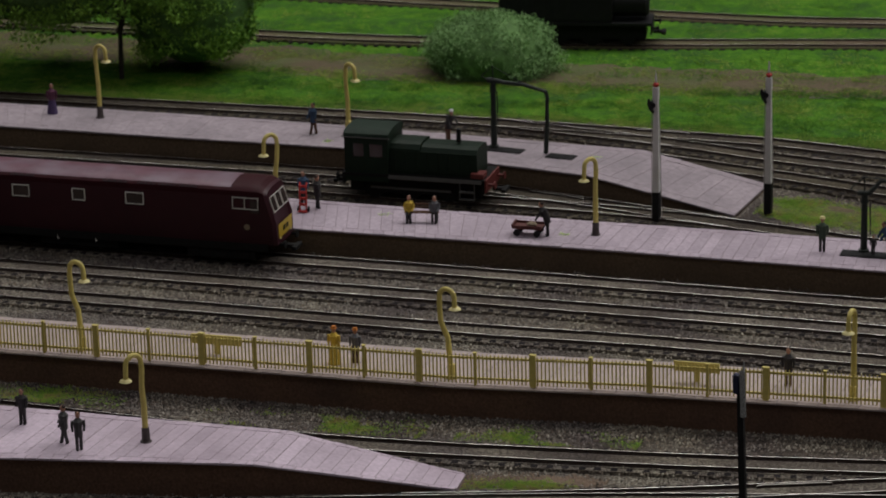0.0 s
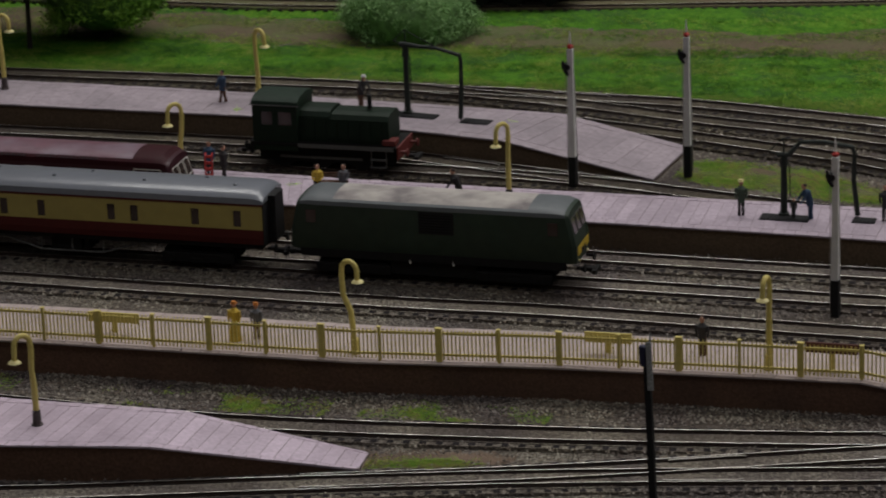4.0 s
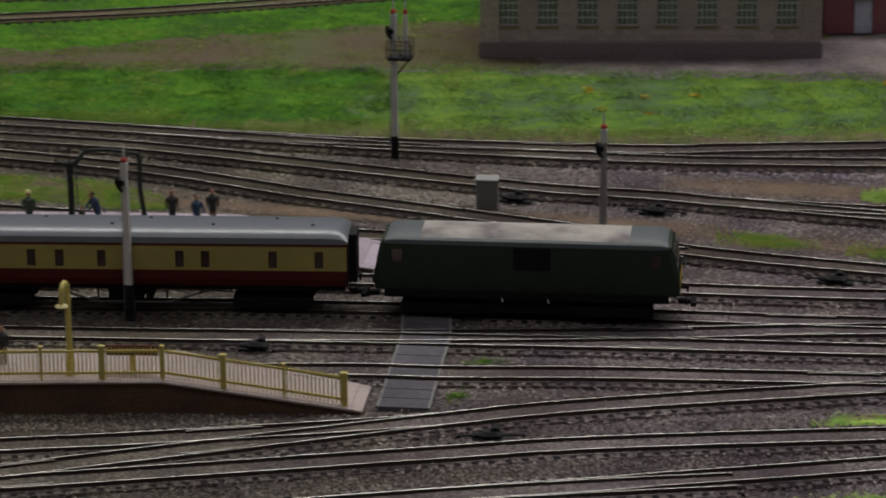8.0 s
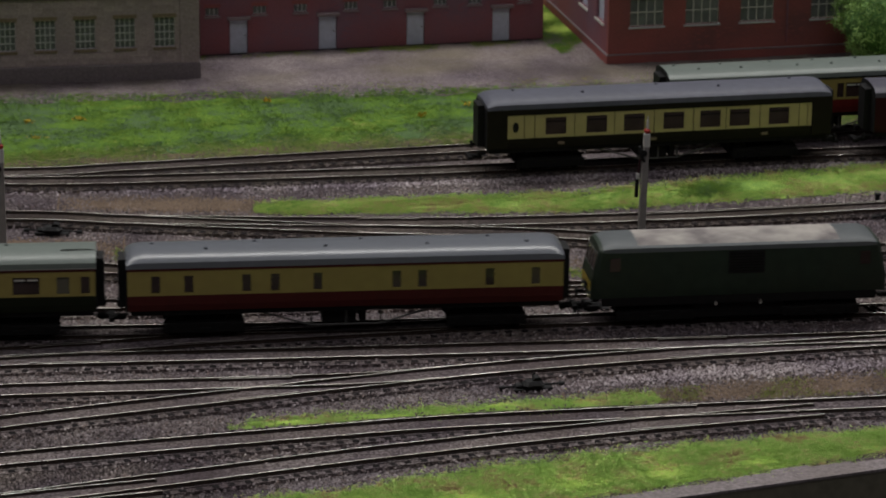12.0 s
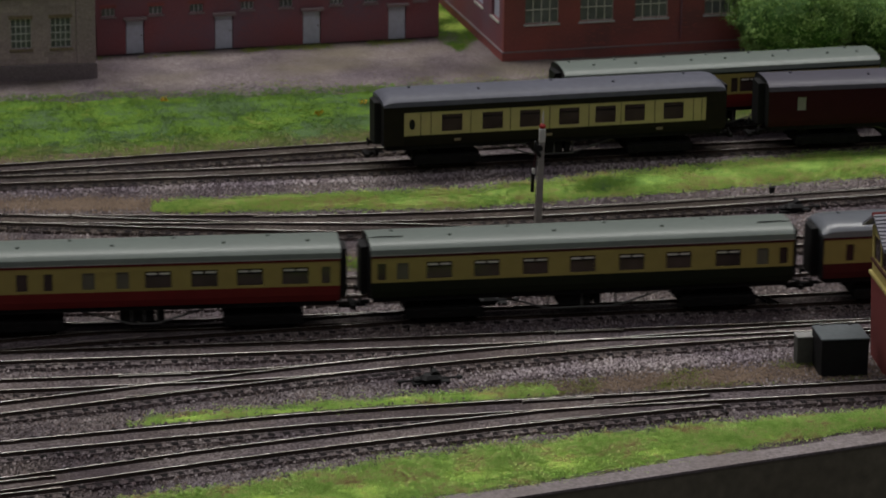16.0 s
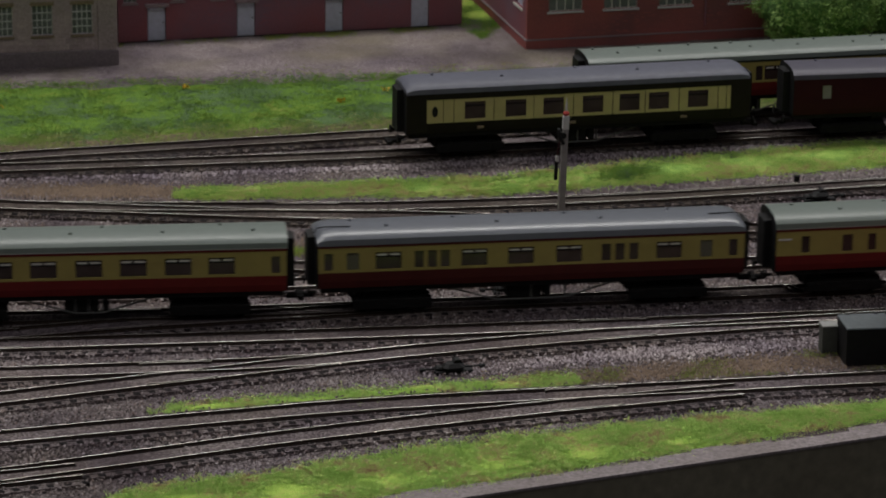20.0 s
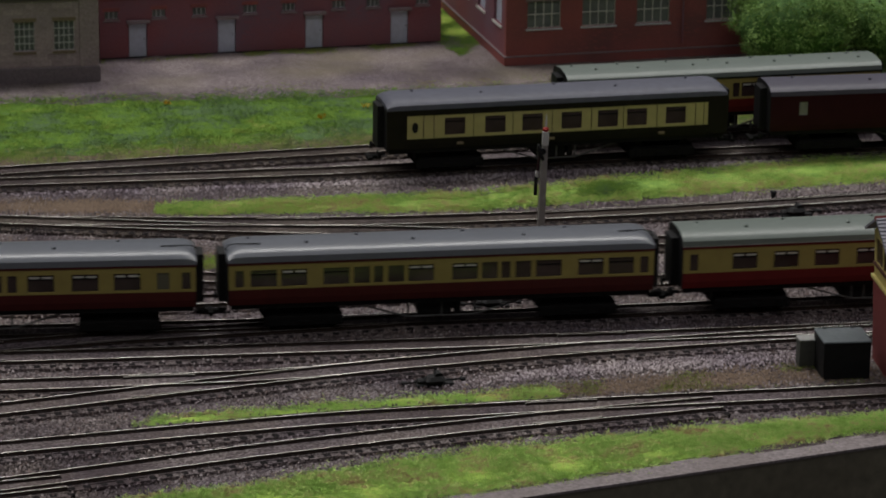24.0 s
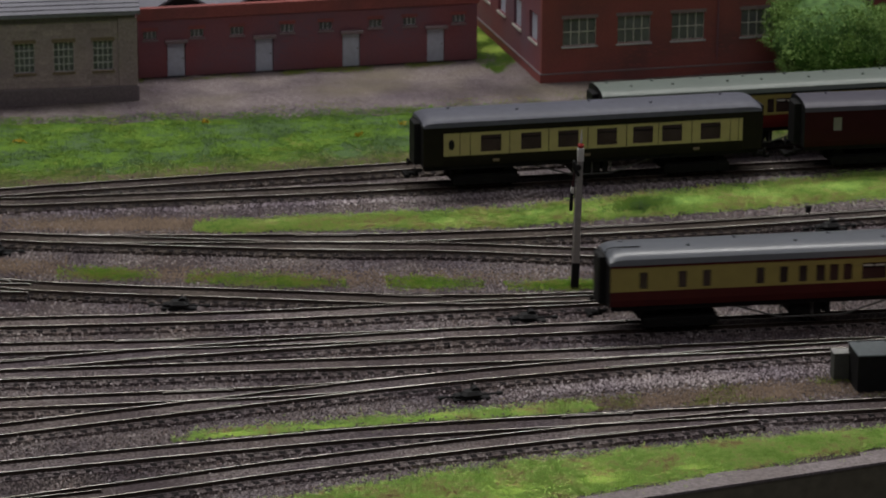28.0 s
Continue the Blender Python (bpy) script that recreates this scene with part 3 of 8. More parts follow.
# ---- the plan: centre lines of the tracks ----
TRACKS = {
    "A": [(-1.25, 1.768), (-0.95, 1.796), (-0.765, 1.811), (-0.664, 1.820), (-0.39, 1.840), (-0.278, 1.850), (-0.1, 1.856), (0.076, 1.859), (0.206, 1.869), (0.41, 1.886), (0.65, 1.91)],
    "B": [(-3.3, 1.555), (-1.2, 1.725), (-0.859, 1.754), (-0.645, 1.773), (-0.37, 1.795), (-0.268, 1.803), (-0.09, 1.809), (0.076, 1.812), (0.202, 1.819), (0.41, 1.833), (0.65, 1.853), (2.7, 2.03)],
    "C": [(-1.2, 1.672), (-0.909, 1.699), (-0.625, 1.722), (-0.51, 1.735), (-0.36, 1.745), (-0.257, 1.752), (-0.168, 1.757), (-0.055, 1.763), (0.079, 1.768), (0.198, 1.773), (0.46, 1.787), (0.65, 1.80)],
    "D": [(-0.9, 1.52), (-0.75, 1.522), (-0.609, 1.531), (-0.45, 1.559), (-0.33, 1.586), (-0.295, 1.595), (-0.206, 1.620), (-0.151, 1.637)],
    "E": [(-0.55, 1.465), (-0.432, 1.511), (-0.29, 1.575), (-0.151, 1.637), (-0.074, 1.667), (0.08, 1.711), (0.195, 1.741), (0.32, 1.764), (0.459, 1.782), (0.65, 1.798)],
    "F": [(-0.9, 1.350), (-0.70, 1.406), (-0.55, 1.462), (-0.429, 1.505), (-0.284, 1.549), (-0.145, 1.591), (-0.068, 1.613), (0.081, 1.643), (0.188, 1.660), (0.438, 1.682), (0.65, 1.70)],
    "G": [(-0.32, 1.690), (-0.213, 1.704), (-0.161, 1.706), (-0.08, 1.714), (0.028, 1.720), (0.12, 1.726), (0.195, 1.741)],
    "N": [(-0.36, 1.465), (-0.147, 1.533), (-0.06, 1.5587), (-0.033, 1.5675), (0.0, 1.5775), (0.0385, 1.5892), (0.097, 1.6072), (0.172, 1.6272), (0.254, 1.647), (0.36, 1.668)],
    "P": [(-0.30, 1.484), (-0.15, 1.5315), (-0.06, 1.5562), (0.006, 1.5722)],
    "K": [(-0.30, 1.749), (-0.169, 1.763), (-0.055, 1.779), (0.035, 1.795), (0.13, 1.808), (0.201, 1.8175)],
    "U": [(-1.4, 2.068), (-1.13, 2.097), (-0.789, 2.135), (-0.6, 2.146), (-0.535, 2.147), (-0.427, 2.137), (-0.303, 2.127), (-0.227, 2.126), (-0.083, 2.129), (-0.015, 2.140), (0.2, 2.175), (0.45, 2.213), (0.57, 2.2285), (0.8, 2.255)],
    "U2": [(-0.42, 2.136), (-0.306, 2.122), (-0.2, 2.113), (-0.082, 2.108), (-0.014, 2.110), (0.2, 2.127), (0.458, 2.160), (0.8, 2.190)],
    "V": [(-0.75, 2.138), (-0.62, 2.127), (-0.525, 2.112), (-0.419, 2.100), (-0.3, 2.074), (-0.152, 2.040), (-0.065, 2.030), (-0.014, 2.021), (0.134, 2.012), (0.219, 2.011), (0.35, 2.021), (0.515, 2.045), (0.75, 2.085)],
    "V2": [(-0.014, 2.020), (0.133, 1.996), (0.217, 1.988), (0.314, 1.970), (0.5, 1.94)],
    "W": [(-0.64, 2.092), (-0.514, 2.073), (-0.406, 2.051), (-0.321, 2.022), (-0.291, 2.011), (-0.205, 1.986), (-0.108, 1.956), (-0.043, 1.926), (0.077, 1.903), (0.207, 1.882), (0.33, 1.882), (0.41, 1.886)],
    "S": [(-1.2, 1.918), (-0.809, 1.953), (-0.745, 1.956), (-0.675, 1.964), (-0.566, 1.967), (-0.45, 1.955), (-0.3, 1.938), (-0.15, 1.928), (-0.043, 1.921)],
    "S1": [(-1.2, 1.955), (-0.826, 1.990), (-0.72, 1.990), (-0.62, 1.978), (-0.52, 1.964)],
    "X1": [(-1.5, 2.27), (-1.03, 2.318), (-0.872, 2.341), (-0.725, 2.377), (-0.6, 2.414), (-0.502, 2.442), (-0.418, 2.473), (-0.25, 2.54)],
    "X2": [(-1.4, 2.42), (-0.759, 2.464), (-0.558, 2.492), (-0.35, 2.56)],
}
RAIL_TOP, GAUGE = 0.0036, 0.0168
# heights of the platforms over the ground
PLAT_H = {"far": 0.0175, "middle": 0.0180, "fenced": 0.0190, "near": 0.0200}
# platforms: front and back edges, level part first, then the foot of the ramp
PLATFORMS = {
    "far": ([(-1.25, 1.975), (-1.069, 1.989), (-0.9, 2.003), (-0.815, 2.011), (-0.711, 2.007), (-0.633, 2.000), (-0.525, 1.985)],
            [(-1.25, 2.028), (-1.099, 2.042), (-0.9, 2.058), (-0.815, 2.062), (-0.711, 2.064), (-0.614, 2.066), (-0.523, 2.056)]),
    "middle": ([(-1.25, 1.795), (-0.779, 1.835), (-0.674, 1.845), (-0.6, 1.852), (-0.4, 1.866), (-0.318, 1.869), (-0.219, 1.872)],
               [(-1.25, 1.86), (-0.801, 1.893), (-0.695, 1.899), (-0.6, 1.906), (-0.409, 1.922), (-0.318, 1.928), (-0.219, 1.921)]),
    "fenced": ([(-1.0, 1.557), (-0.839, 1.573), (-0.575, 1.600), (-0.471, 1.620), (-0.35, 1.637), (-0.304, 1.643), (-0.196, 1.646)],
               [(-1.0, 1.613), (-0.839, 1.629), (-0.575, 1.656), (-0.471, 1.674), (-0.35, 1.687), (-0.304, 1.690), (-0.197, 1.683)]),
    "near": ([(-1.0, 1.372), (-0.85, 1.405), (-0.759, 1.427), (-0.70, 1.442), (-0.66, 1.452), (-0.631, 1.459), (-0.528, 1.490)],
             [(-1.0, 1.478), (-0.85, 1.49), (-0.759, 1.498), (-0.70, 1.503), (-0.66, 1.507), (-0.633, 1.509), (-0.531, 1.512)]),
}


def stand(x, y):
    """The foot of a thing on a platform; places in this file are those of a level 15.5 mm high, seen from the visitor's side."""
    key = "far" if y > 1.95 else "middle" if y > 1.75 else "fenced" if y > 1.55 else "near"
    k = (PLAT_H[key] - 0.0155) / 0.6545
    return x + (0.1 - x) * k, y * (1 - k), PLAT_H[key]


PLATFORMS = {key: tuple([stand(*p)[:2] for p in line[:-1]] + [line[-1]] for line in lines) for key, lines in PLATFORMS.items()}


# ---- ground and board ----
EDGE = [(-3.4, 1.15), (-0.95, 1.15), (-0.62, 1.285), (0.10, 1.509), (0.255, 1.558), (0.43, 1.613), (0.58, 1.655), (2.8, 1.70)]


def ground():
    s = Shape()
    xs = np.r_[np.linspace(-3.4, -1.3, 15), np.linspace(-1.25, 0.8, 220), np.linspace(0.9, 2.8, 12)]
    ts = np.linspace(0, 1, 150)
    v, f = [], []
    for x in xs:
        y0 = along(EDGE, x)
        for t in ts:
            y = y0 + (3.3 - y0) * t
            v.append((x, y, -0.0004 + 0.0007 * noise.noise((x * 55, y * 55, 0)) + 0.0004 * noise.noise((x * 210, y * 210, 3))))
    n = len(ts)
    for i in range(len(xs) - 1):
        for j in range(n - 1):
            a = i * n + j
            f.append((a, a + n, a + n + 1, a + 1))
    s.add(v, f)
    tagged(part("ground", s, M_BALLAST, smooth=True), "ash and granite ballast ground of the model railway", "ground", kind="structure")
    for (x0, y0), (x1, y1) in zip(EDGE, EDGE[1:]):
        b = Shape().prism([(x0, y0 - 0.011), (x1, y1 - 0.011), (x1, y1), (x0, y0)], "z", -0.16, -0.0002)
        tagged(part("fascia_board", b, M_FASCIA), "dark painted fascia board along the front of the layout", "fascia", kind="structure")
    e = Shape()
    for (x0, y0), (x1, y1) in zip(EDGE, EDGE[1:]):
        n = max(1, int((x1 - x0) / 0.02)) if -0.7 < x0 < 0.6 else 1
        for k in range(n):
            a, c = k / n, (k + 1) / n
            p, q = (x0 + (x1 - x0) * a, y0 + (y1 - y0) * a), (x0 + (x1 - x0) * c, y0 + (y1 - y0) * c)
            w0 = 0.004 + 0.003 * math.sin(k * 1.3 + x0 * 40) + 0.002 * math.sin(k * 3.1)
            e.prism([(p[0], p[1] - 0.0115), (q[0], q[1] - 0.0115), (q[0], q[1] + w0), (p[0], p[1] + w0)], "z", -0.0002, 0.0012)
    tagged(part("board_edge", e, M_EDGE), "bare grey plaster strip along the board edge", "edging", kind="structure")
    t = Shape()
    t.box(-3.4, 2.8, 1.9, 3.3, -0.16, -0.012)
    tagged(part("baseboard", t, M_FASCIA), "dark timber baseboard under the scenery", "baseboard", kind="structure")
    h = Shape()
    h.box(-6, 6, -4, 6, -1.02, -1.0)
    tagged(part("floor", h, M_CROSSING), "grey exhibition hall floor", "floor", kind="structure")
    w = Shape()
    w.box(-3.4, 2.8, 3.3, 3.33, -0.16, 0.5)
    tagged(part("backdrop", w, mat("backdrop", (0.10, 0.12, 0.12), 0.9, vary=0.1, scale=4)), "plain dull backdrop board behind the scenery", "backdrop", kind="structure")


def sheet(name, label, material, lower, upper, x0, x1, z, parent=None, step=0.006, rough=0.004, h=0.0012, seed=0, tag="ground cover"):
    """A patch of ground cover with a ragged outline, domed a little, between two lines."""
    xs = np.arange(x0, x1 + step, step)
    n = 14
    v, f = [], []
    for x in xs:
        e = min(1.0, (x - x0 + 0.004) / 0.03, (x1 - x + 0.004) / 0.03) ** 0.5 if (x - x0) >= 0 and (x1 - x) > -0.004 else 0.1
        a, b = along(lower, x), along(upper, x)
        mid = (a + b) / 2
        a = mid + (a - mid) * e + rough * (noise.noise((x * 60, seed, 1.5)) + 0.6 * noise.noise((x * 210, seed, 2.5)))
        b = mid + (b - mid) * e + rough * (noise.noise((x * 60, seed, 7.5)) + 0.6 * noise.noise((x * 210, seed, 8.5)))
        for k in range(n):
            t = k / (n - 1)
            y = a + (b - a) * t
            d = min(1.0, 6 * t, 6 * (1 - t))
            v.append((x, y, z * d - 0.0012 * (1 - d) + h * d * (noise.noise((x * 40, y * 40, 2)) + 0.5 * noise.noise((x * 150, y * 150, 4)))))
    for i in range(len(xs) - 1):
        for k in range(n - 1):
            a = i * n + k
            f.append((a, a + n, a + n + 1, a + 1))
    s = Shape().add(v, f)
    ob = part(name, s, material, parent, smooth=True)
    if not parent:
        tagged(ob, label, tag, kind="structure")
    return ob


def blades(name, label, material, lower, upper, x0, x1, count, z, hmin, hmax, seed, rough=0.004, patch=0.0, soft=False):
    """Grass: tufts of thin blades scattered between two lines."""
    r = np.random.RandomState(seed)
    x = r.uniform(x0, x1, count)
    lx, ly, ux, uy = [p[0] for p in lower], [p[1] for p in lower], [p[0] for p in upper], [p[1] for p in upper]
    a, b = np.interp(x, lx, ly), np.interp(x, ux, uy)
    edge = np.minimum(1, np.minimum((x - x0 + 0.004) / 0.03, (x1 - x + 0.004) / 0.03)) ** 0.5
    mid = (a + b) / 2
    spread = np.clip(r.normal(0, 0.24, count), -0.7, 0.7) if soft else r.uniform(-0.5, 0.5, count)
    if soft:
        x = (x0 + x1) / 2 + (x1 - x0) * np.clip(r.normal(0, 0.27, count), -0.6, 0.6)
        a, b, edge = np.interp(x, lx, ly), np.interp(x, ux, uy), 1.0
        mid = (a + b) / 2
    y = mid + spread * (b - a) * edge + r.normal(0, rough * 0.8, count)
    if patch:
        keep = np.array([noise.noise((p * 30, q * 30, seed)) for p, q in zip(x, y)]) > -patch + r.uniform(-0.15, 0.15, count)
        x, y = x[keep], y[keep]
    n = len(x)
    big = 1 + 0.6 * np.sin(x * 37 + y * 90) * np.sin(x * 71 - y * 53)
    hh = r.uniform(hmin, hmax, n) * big * 0.72
    verts, faces = np.zeros((n, 4, 3, 3)), np.arange(n * 12).reshape(n * 4, 3)
    for k in range(4):
        th, w = r.uniform(0, 2 * np.pi, n), r.uniform(0.00016, 0.00038, n)
        ox, oy = r.normal(0, 0.0009, n), r.normal(0, 0.0009, n)
        lean = r.normal(0, 0.8, (n, 2)) * hh[:, None]
        bx, by = x + ox, y + oy
        verts[:, k, 0] = np.stack([bx - np.cos(th) * w, by - np.sin(th) * w, np.full(n, z)], 1)
        verts[:, k, 1] = np.stack([bx + np.cos(th) * w, by + np.sin(th) * w, np.full(n, z)], 1)
        verts[:, k, 2] = np.stack([bx + lean[:, 0], by + lean[:, 1], z + hh], 1)
    return stuff(name, verts.reshape(-1, 3), faces, material, label, "grass")


def turf(name, label, lower, upper, x0, x1, count, seed, material=M_GRASS, z=0.0010, hmin=0.0006, hmax=0.0015, under=M_TURF, patch=0.0, rough=0.004):
    if under:
        sheet(name + "_ground", label.replace("grass", "turf ground"), under, lower, upper, x0, x1, z, seed=seed, rough=rough, h=0.0004)
    blades(name, label, material, lower, upper, x0, x1, count, z * 0.7, hmin, hmax, seed, rough, patch, not under)


def stones(name, label, x0, x1, lower, upper, count, seed, size=0.00065, material=M_STONE, z=0.0003, soft=False):
    r = np.random.RandomState(seed)
    x = r.uniform(x0, x1, count)
    a, b = np.interp(x, [p[0] for p in lower], [p[1] for p in lower]), np.interp(x, [p[0] for p in upper], [p[1] for p in upper])
    if soft:
        x = (x0 + x1) / 2 + (x1 - x0) * np.clip(r.normal(0, 0.30, count), -0.62, 0.62)
        a, b = np.interp(x, [p[0] for p in lower], [p[1] for p in lower]), np.interp(x, [p[0] for p in upper], [p[1] for p in upper])
    y = a + (b - a) * (np.clip(r.normal(0.5, 0.27, count), -0.3, 1.3) if soft else r.uniform(0, 1, count))
    base = np.array([[1, 0, -0.4], [0, 1, -0.4], [-1, 0, -0.4], [0, -1, -0.4], [0.2, 0, 0.9]], float)
    tri = np.array([[0, 1, 4], [1, 2, 4], [2, 3, 4], [3, 0, 4]])
    sz = size * r.uniform(0.5, 1.35, (count, 1, 1)) * r.uniform(0.7, 1.2, (count, 1, 3))
    th = r.uniform(0, np.pi, count)
    v = (base[None] + r.normal(0, 0.18, (count, 5, 3))) * sz
    c, s = np.cos(th)[:, None], np.sin(th)[:, None]
    v = np.stack([v[:, :, 0] * c - v[:, :, 1] * s, v[:, :, 0] * s + v[:, :, 1] * c, v[:, :, 2]], 2)
    v += np.stack([x, y, np.full(count, z)], 1)[:, None]
    f = (tri[None] + 5 * np.arange(count)[:, None, None]).reshape(-1, 3)
    return stuff(name, v.reshape(-1, 3), f, material, label, "ballast")


# ---- tracks ----
OLD_TRACKS = ("U", "U2", "V", "V2", "W", "S", "S1")
SLEEPER = None


def sleeper_mesh():
    s = Shape()
    s.box(-0.0019, 0.0019, -0.0157, 0.0157, -0.001, 0.0018, c=0.0003)
    for y in (-GAUGE / 2, GAUGE / 2):
        s.box(-0.0011, 0.0011, y - 0.0016, y + 0.0016, 0.0018, 0.0023)
    return s.data("sleeper", [M_SLEEPER])


def track(key, lift):
    global SLEEPER
    SLEEPER = SLEEPER or sleeper_mesh()
    pts = TRACKS[key]
    xy, d = curve(pts, 0.0087)
    nrm = np.stack([-d[:, 1], d[:, 0]], 1)
    root = thing("track", "ballasted model railway track with steel rails", "track", kind="structure")
    prof = [(-0.0010, 0.0014), (0.0010, 0.0014), (0.0010, 0.0021), (0.00025, 0.0024), (0.00025, 0.0029), (0.00036, 0.0031), (0.00036, 0.00338), (0.00022, 0.00355), (0.00007, RAIL_TOP), (-0.00007, RAIL_TOP), (-0.00022, 0.00355), (-0.00036, 0.00338), (-0.00036, 0.0031), (-0.00025, 0.0029), (-0.00025, 0.0024), (-0.0010, 0.0021)]
    for side in (-1, 1):
        s = Shape()
        rings = []
        for p, q in zip(xy, nrm):
            c = p + q * side * GAUGE / 2
            rings.append([(c[0] + q[0] * u, c[1] + q[1] * u, w + lift) for u, w in prof])
        s.rings(rings)
        for i in range(len(s.f) - 2):
            s.m[i] = 0 if 7 <= i % len(prof) <= 9 else 1
        part("rail", s, [M_RAIL, M_RAILSIDE], root)
    if key[0] == "X":
        beds = [(-0.0125, 0.0125, 0.0018, M_PATH, "earth_bed")]
    else:
        beds = None
    grit = M_BED_OLD if key in OLD_TRACKS else M_BED
    for w0, w1, z, m_, nm in beds or ((-0.0168, 0.0168, 0.0014, grit, "ballast_bed"), (-0.0066, 0.0066, 0.0020, grit, "ballast_infill"), (0.0104, 0.0122, 0.0019, grit, "ballast_shoulder"), (-0.0122, -0.0104, 0.0019, grit, "ballast_shoulder")):
        bed = Shape()
        bed.rings([[(p[0] + q[0] * u, p[1] + q[1] * u, w + lift) for u, w in ((w0, -0.0015), (w0 + 0.0004, z), (w1 - 0.0004, z), (w1, -0.0015))] for p, q in zip(xy, nrm)])
        part(nm, bed, m_, root)
    far = Shape()
    rg = random.Random(key)
    for p, q in zip(xy, d):
        a = math.atan2(q[1], q[0])
        if -1.08 < p[0] < 0.62 and p[1] > 1.36:
            ob = new("sleeper", SLEEPER)
            ob.parent = root
            ob.matrix_local = Matrix.Translation((p[0], p[1], lift - (0.0007 if key[0] == "X" else 0.0003 * rg.random()))) @ Matrix.Rotation(a + rg.uniform(-0.03, 0.03), 4, "Z")
        else:
            c, s_ = math.cos(a), math.sin(a)
            far.prism([(p[0] + c * u - s_ * w, p[1] + s_ * u + c * w) for u, w in ((-0.0017, -0.0155), (0.0017, -0.0155), (0.0017, 0.0155), (-0.0017, 0.0155))], "z", -0.001, 0.0020)
    if far.v:
        tagged(part("sleepers", far, M_SLEEPER, root), kind="stuff")
    return root


def bed_stones(name, label, keys, material, seed):
    """Loose chips lying on the ballast of the tracks, between and beside the rails."""
    r = np.random.RandomState(seed)
    xs, ys = [], []
    for key in keys:
        xy, d = curve(TRACKS[key], 0.004)
        ok = (xy[:, 0] > -1.05) & (xy[:, 0] < 0.6)
        xy, d = xy[ok], d[ok]
        n = len(xy) * 24
        i = r.randint(0, len(xy), n)
        u = r.uniform(-0.0205, 0.0205, n)
        u = u[(np.abs(np.abs(u) - GAUGE / 2) > 0.0011) & ((np.abs(u) < 0.0066) | ((np.abs(u) > 0.0102) & (np.abs(u) < 0.0122)) | ((np.abs(u) > 0.0156) & (r.uniform(0, 1, n) < 0.6)) | (r.uniform(0, 1, n) < 0.07))]
        i = i[:len(u)]
        xs.append(xy[i, 0] - d[i, 1] * u + d[i, 0] * r.uniform(-0.002, 0.002, len(u)))
        ys.append(xy[i, 1] + d[i, 0] * u + d[i, 1] * r.uniform(-0.002, 0.002, len(u)))
    x, y = np.concatenate(xs), np.concatenate(ys)
    n = len(x)
    base = np.array([[1, 0, -0.4], [0, 1, -0.4], [-1, 0, -0.4], [0, -1, -0.4], [0.2, 0, 0.9]], float)
    tri = np.array([[0, 1, 4], [1, 2, 4], [2, 3, 4], [3, 0, 4]])
    v = (base[None] + r.normal(0, 0.2, (n, 5, 3))) * 0.00072 * r.uniform(0.5, 1.3, (n, 1, 1))
    v += np.stack([x, y, r.uniform(0.0014, 0.0019, n)], 1)[:, None]
    stuff(name, v.reshape(-1, 3), (tri[None] + 5 * np.arange(n)[:, None, None]).reshape(-1, 3), material, label, "ballast")


def check_rails():
    """Short guard rails beside the outer rails of each turnout, opposite its frog."""
    for ka, kb in (("C", "E"), ("F", "N"), ("K", "B"), ("K", "C"), ("V", "V2"), ("U", "U2"), ("W", "A"), ("S", "W"), ("D", "E"), ("G", "E"), ("E", "F"), ("V", "U"), ("S", "S1")):
        a, da = curve(TRACKS[ka], 0.004)
        b, db = curve(TRACKS[kb], 0.004)
        gap = a[:, 1] - np.interp(a[:, 0], b[:, 0], b[:, 1], left=9, right=9)
        best = np.argsort(np.abs(np.abs(gap) - GAUGE))[:1]
        i = int(best[0])
        if abs(abs(gap[i]) - GAUGE) > 0.002:
            continue
        for xy, d, up in ((a, da, gap[i] > 0), (b, db, gap[i] < 0)):
            j = int(np.argmin(np.abs(xy[:, 0] - a[i, 0])))
            side = 1 if up else -1
            s = Shape()
            rings = []
            for q in range(max(0, j - 5), min(len(xy), j + 6)):
                off = side * (GAUGE / 2 - (0.0021 if abs(q - j) < 5 else 0.0030))
                c = xy[q] + np.array([-d[q, 1], d[q, 0]]) * off
                rings.append([(c[0] - d[q, 1] * u, c[1] + d[q, 0] * u, w) for u, w in ((-0.0004, 0.0012), (0.0004, 0.0012), (0.0004, RAIL_TOP), (-0.0004, RAIL_TOP))])
            s.rings(rings)
            for f in range(len(s.f) - 2):
                s.m[f] = 0 if f % 4 == 2 else 1
            tagged(part("check_rail", s, [M_RAIL, M_RAILSIDE]), "short steel check rail inside a turnout", "rail", kind="structure")


def long_check_rails(key, x0, x1):
    xy, d = curve(TRACKS[key], 0.006)
    ok = (xy[:, 0] > x0) & (xy[:, 0] < x1)
    for side in (-1, 1):
        off = side * (GAUGE / 2 - 0.0021)
        s = Shape()
        s.rings([[(p[0] - q[1] * (off + u), p[1] + q[0] * (off + u), w) for u, w in ((-0.0004, 0.0012), (0.0004, 0.0012), (0.0004, RAIL_TOP), (-0.0004, RAIL_TOP))] for p, q in zip(xy[ok], d[ok])])
        for f in range(len(s.f) - 2):
            s.m[f] = 0 if f % 4 == 2 else 1
        tagged(part("check_rail", s, [M_RAIL, M_RAILSIDE]), "long steel check rail inside the track", "rail", kind="structure")


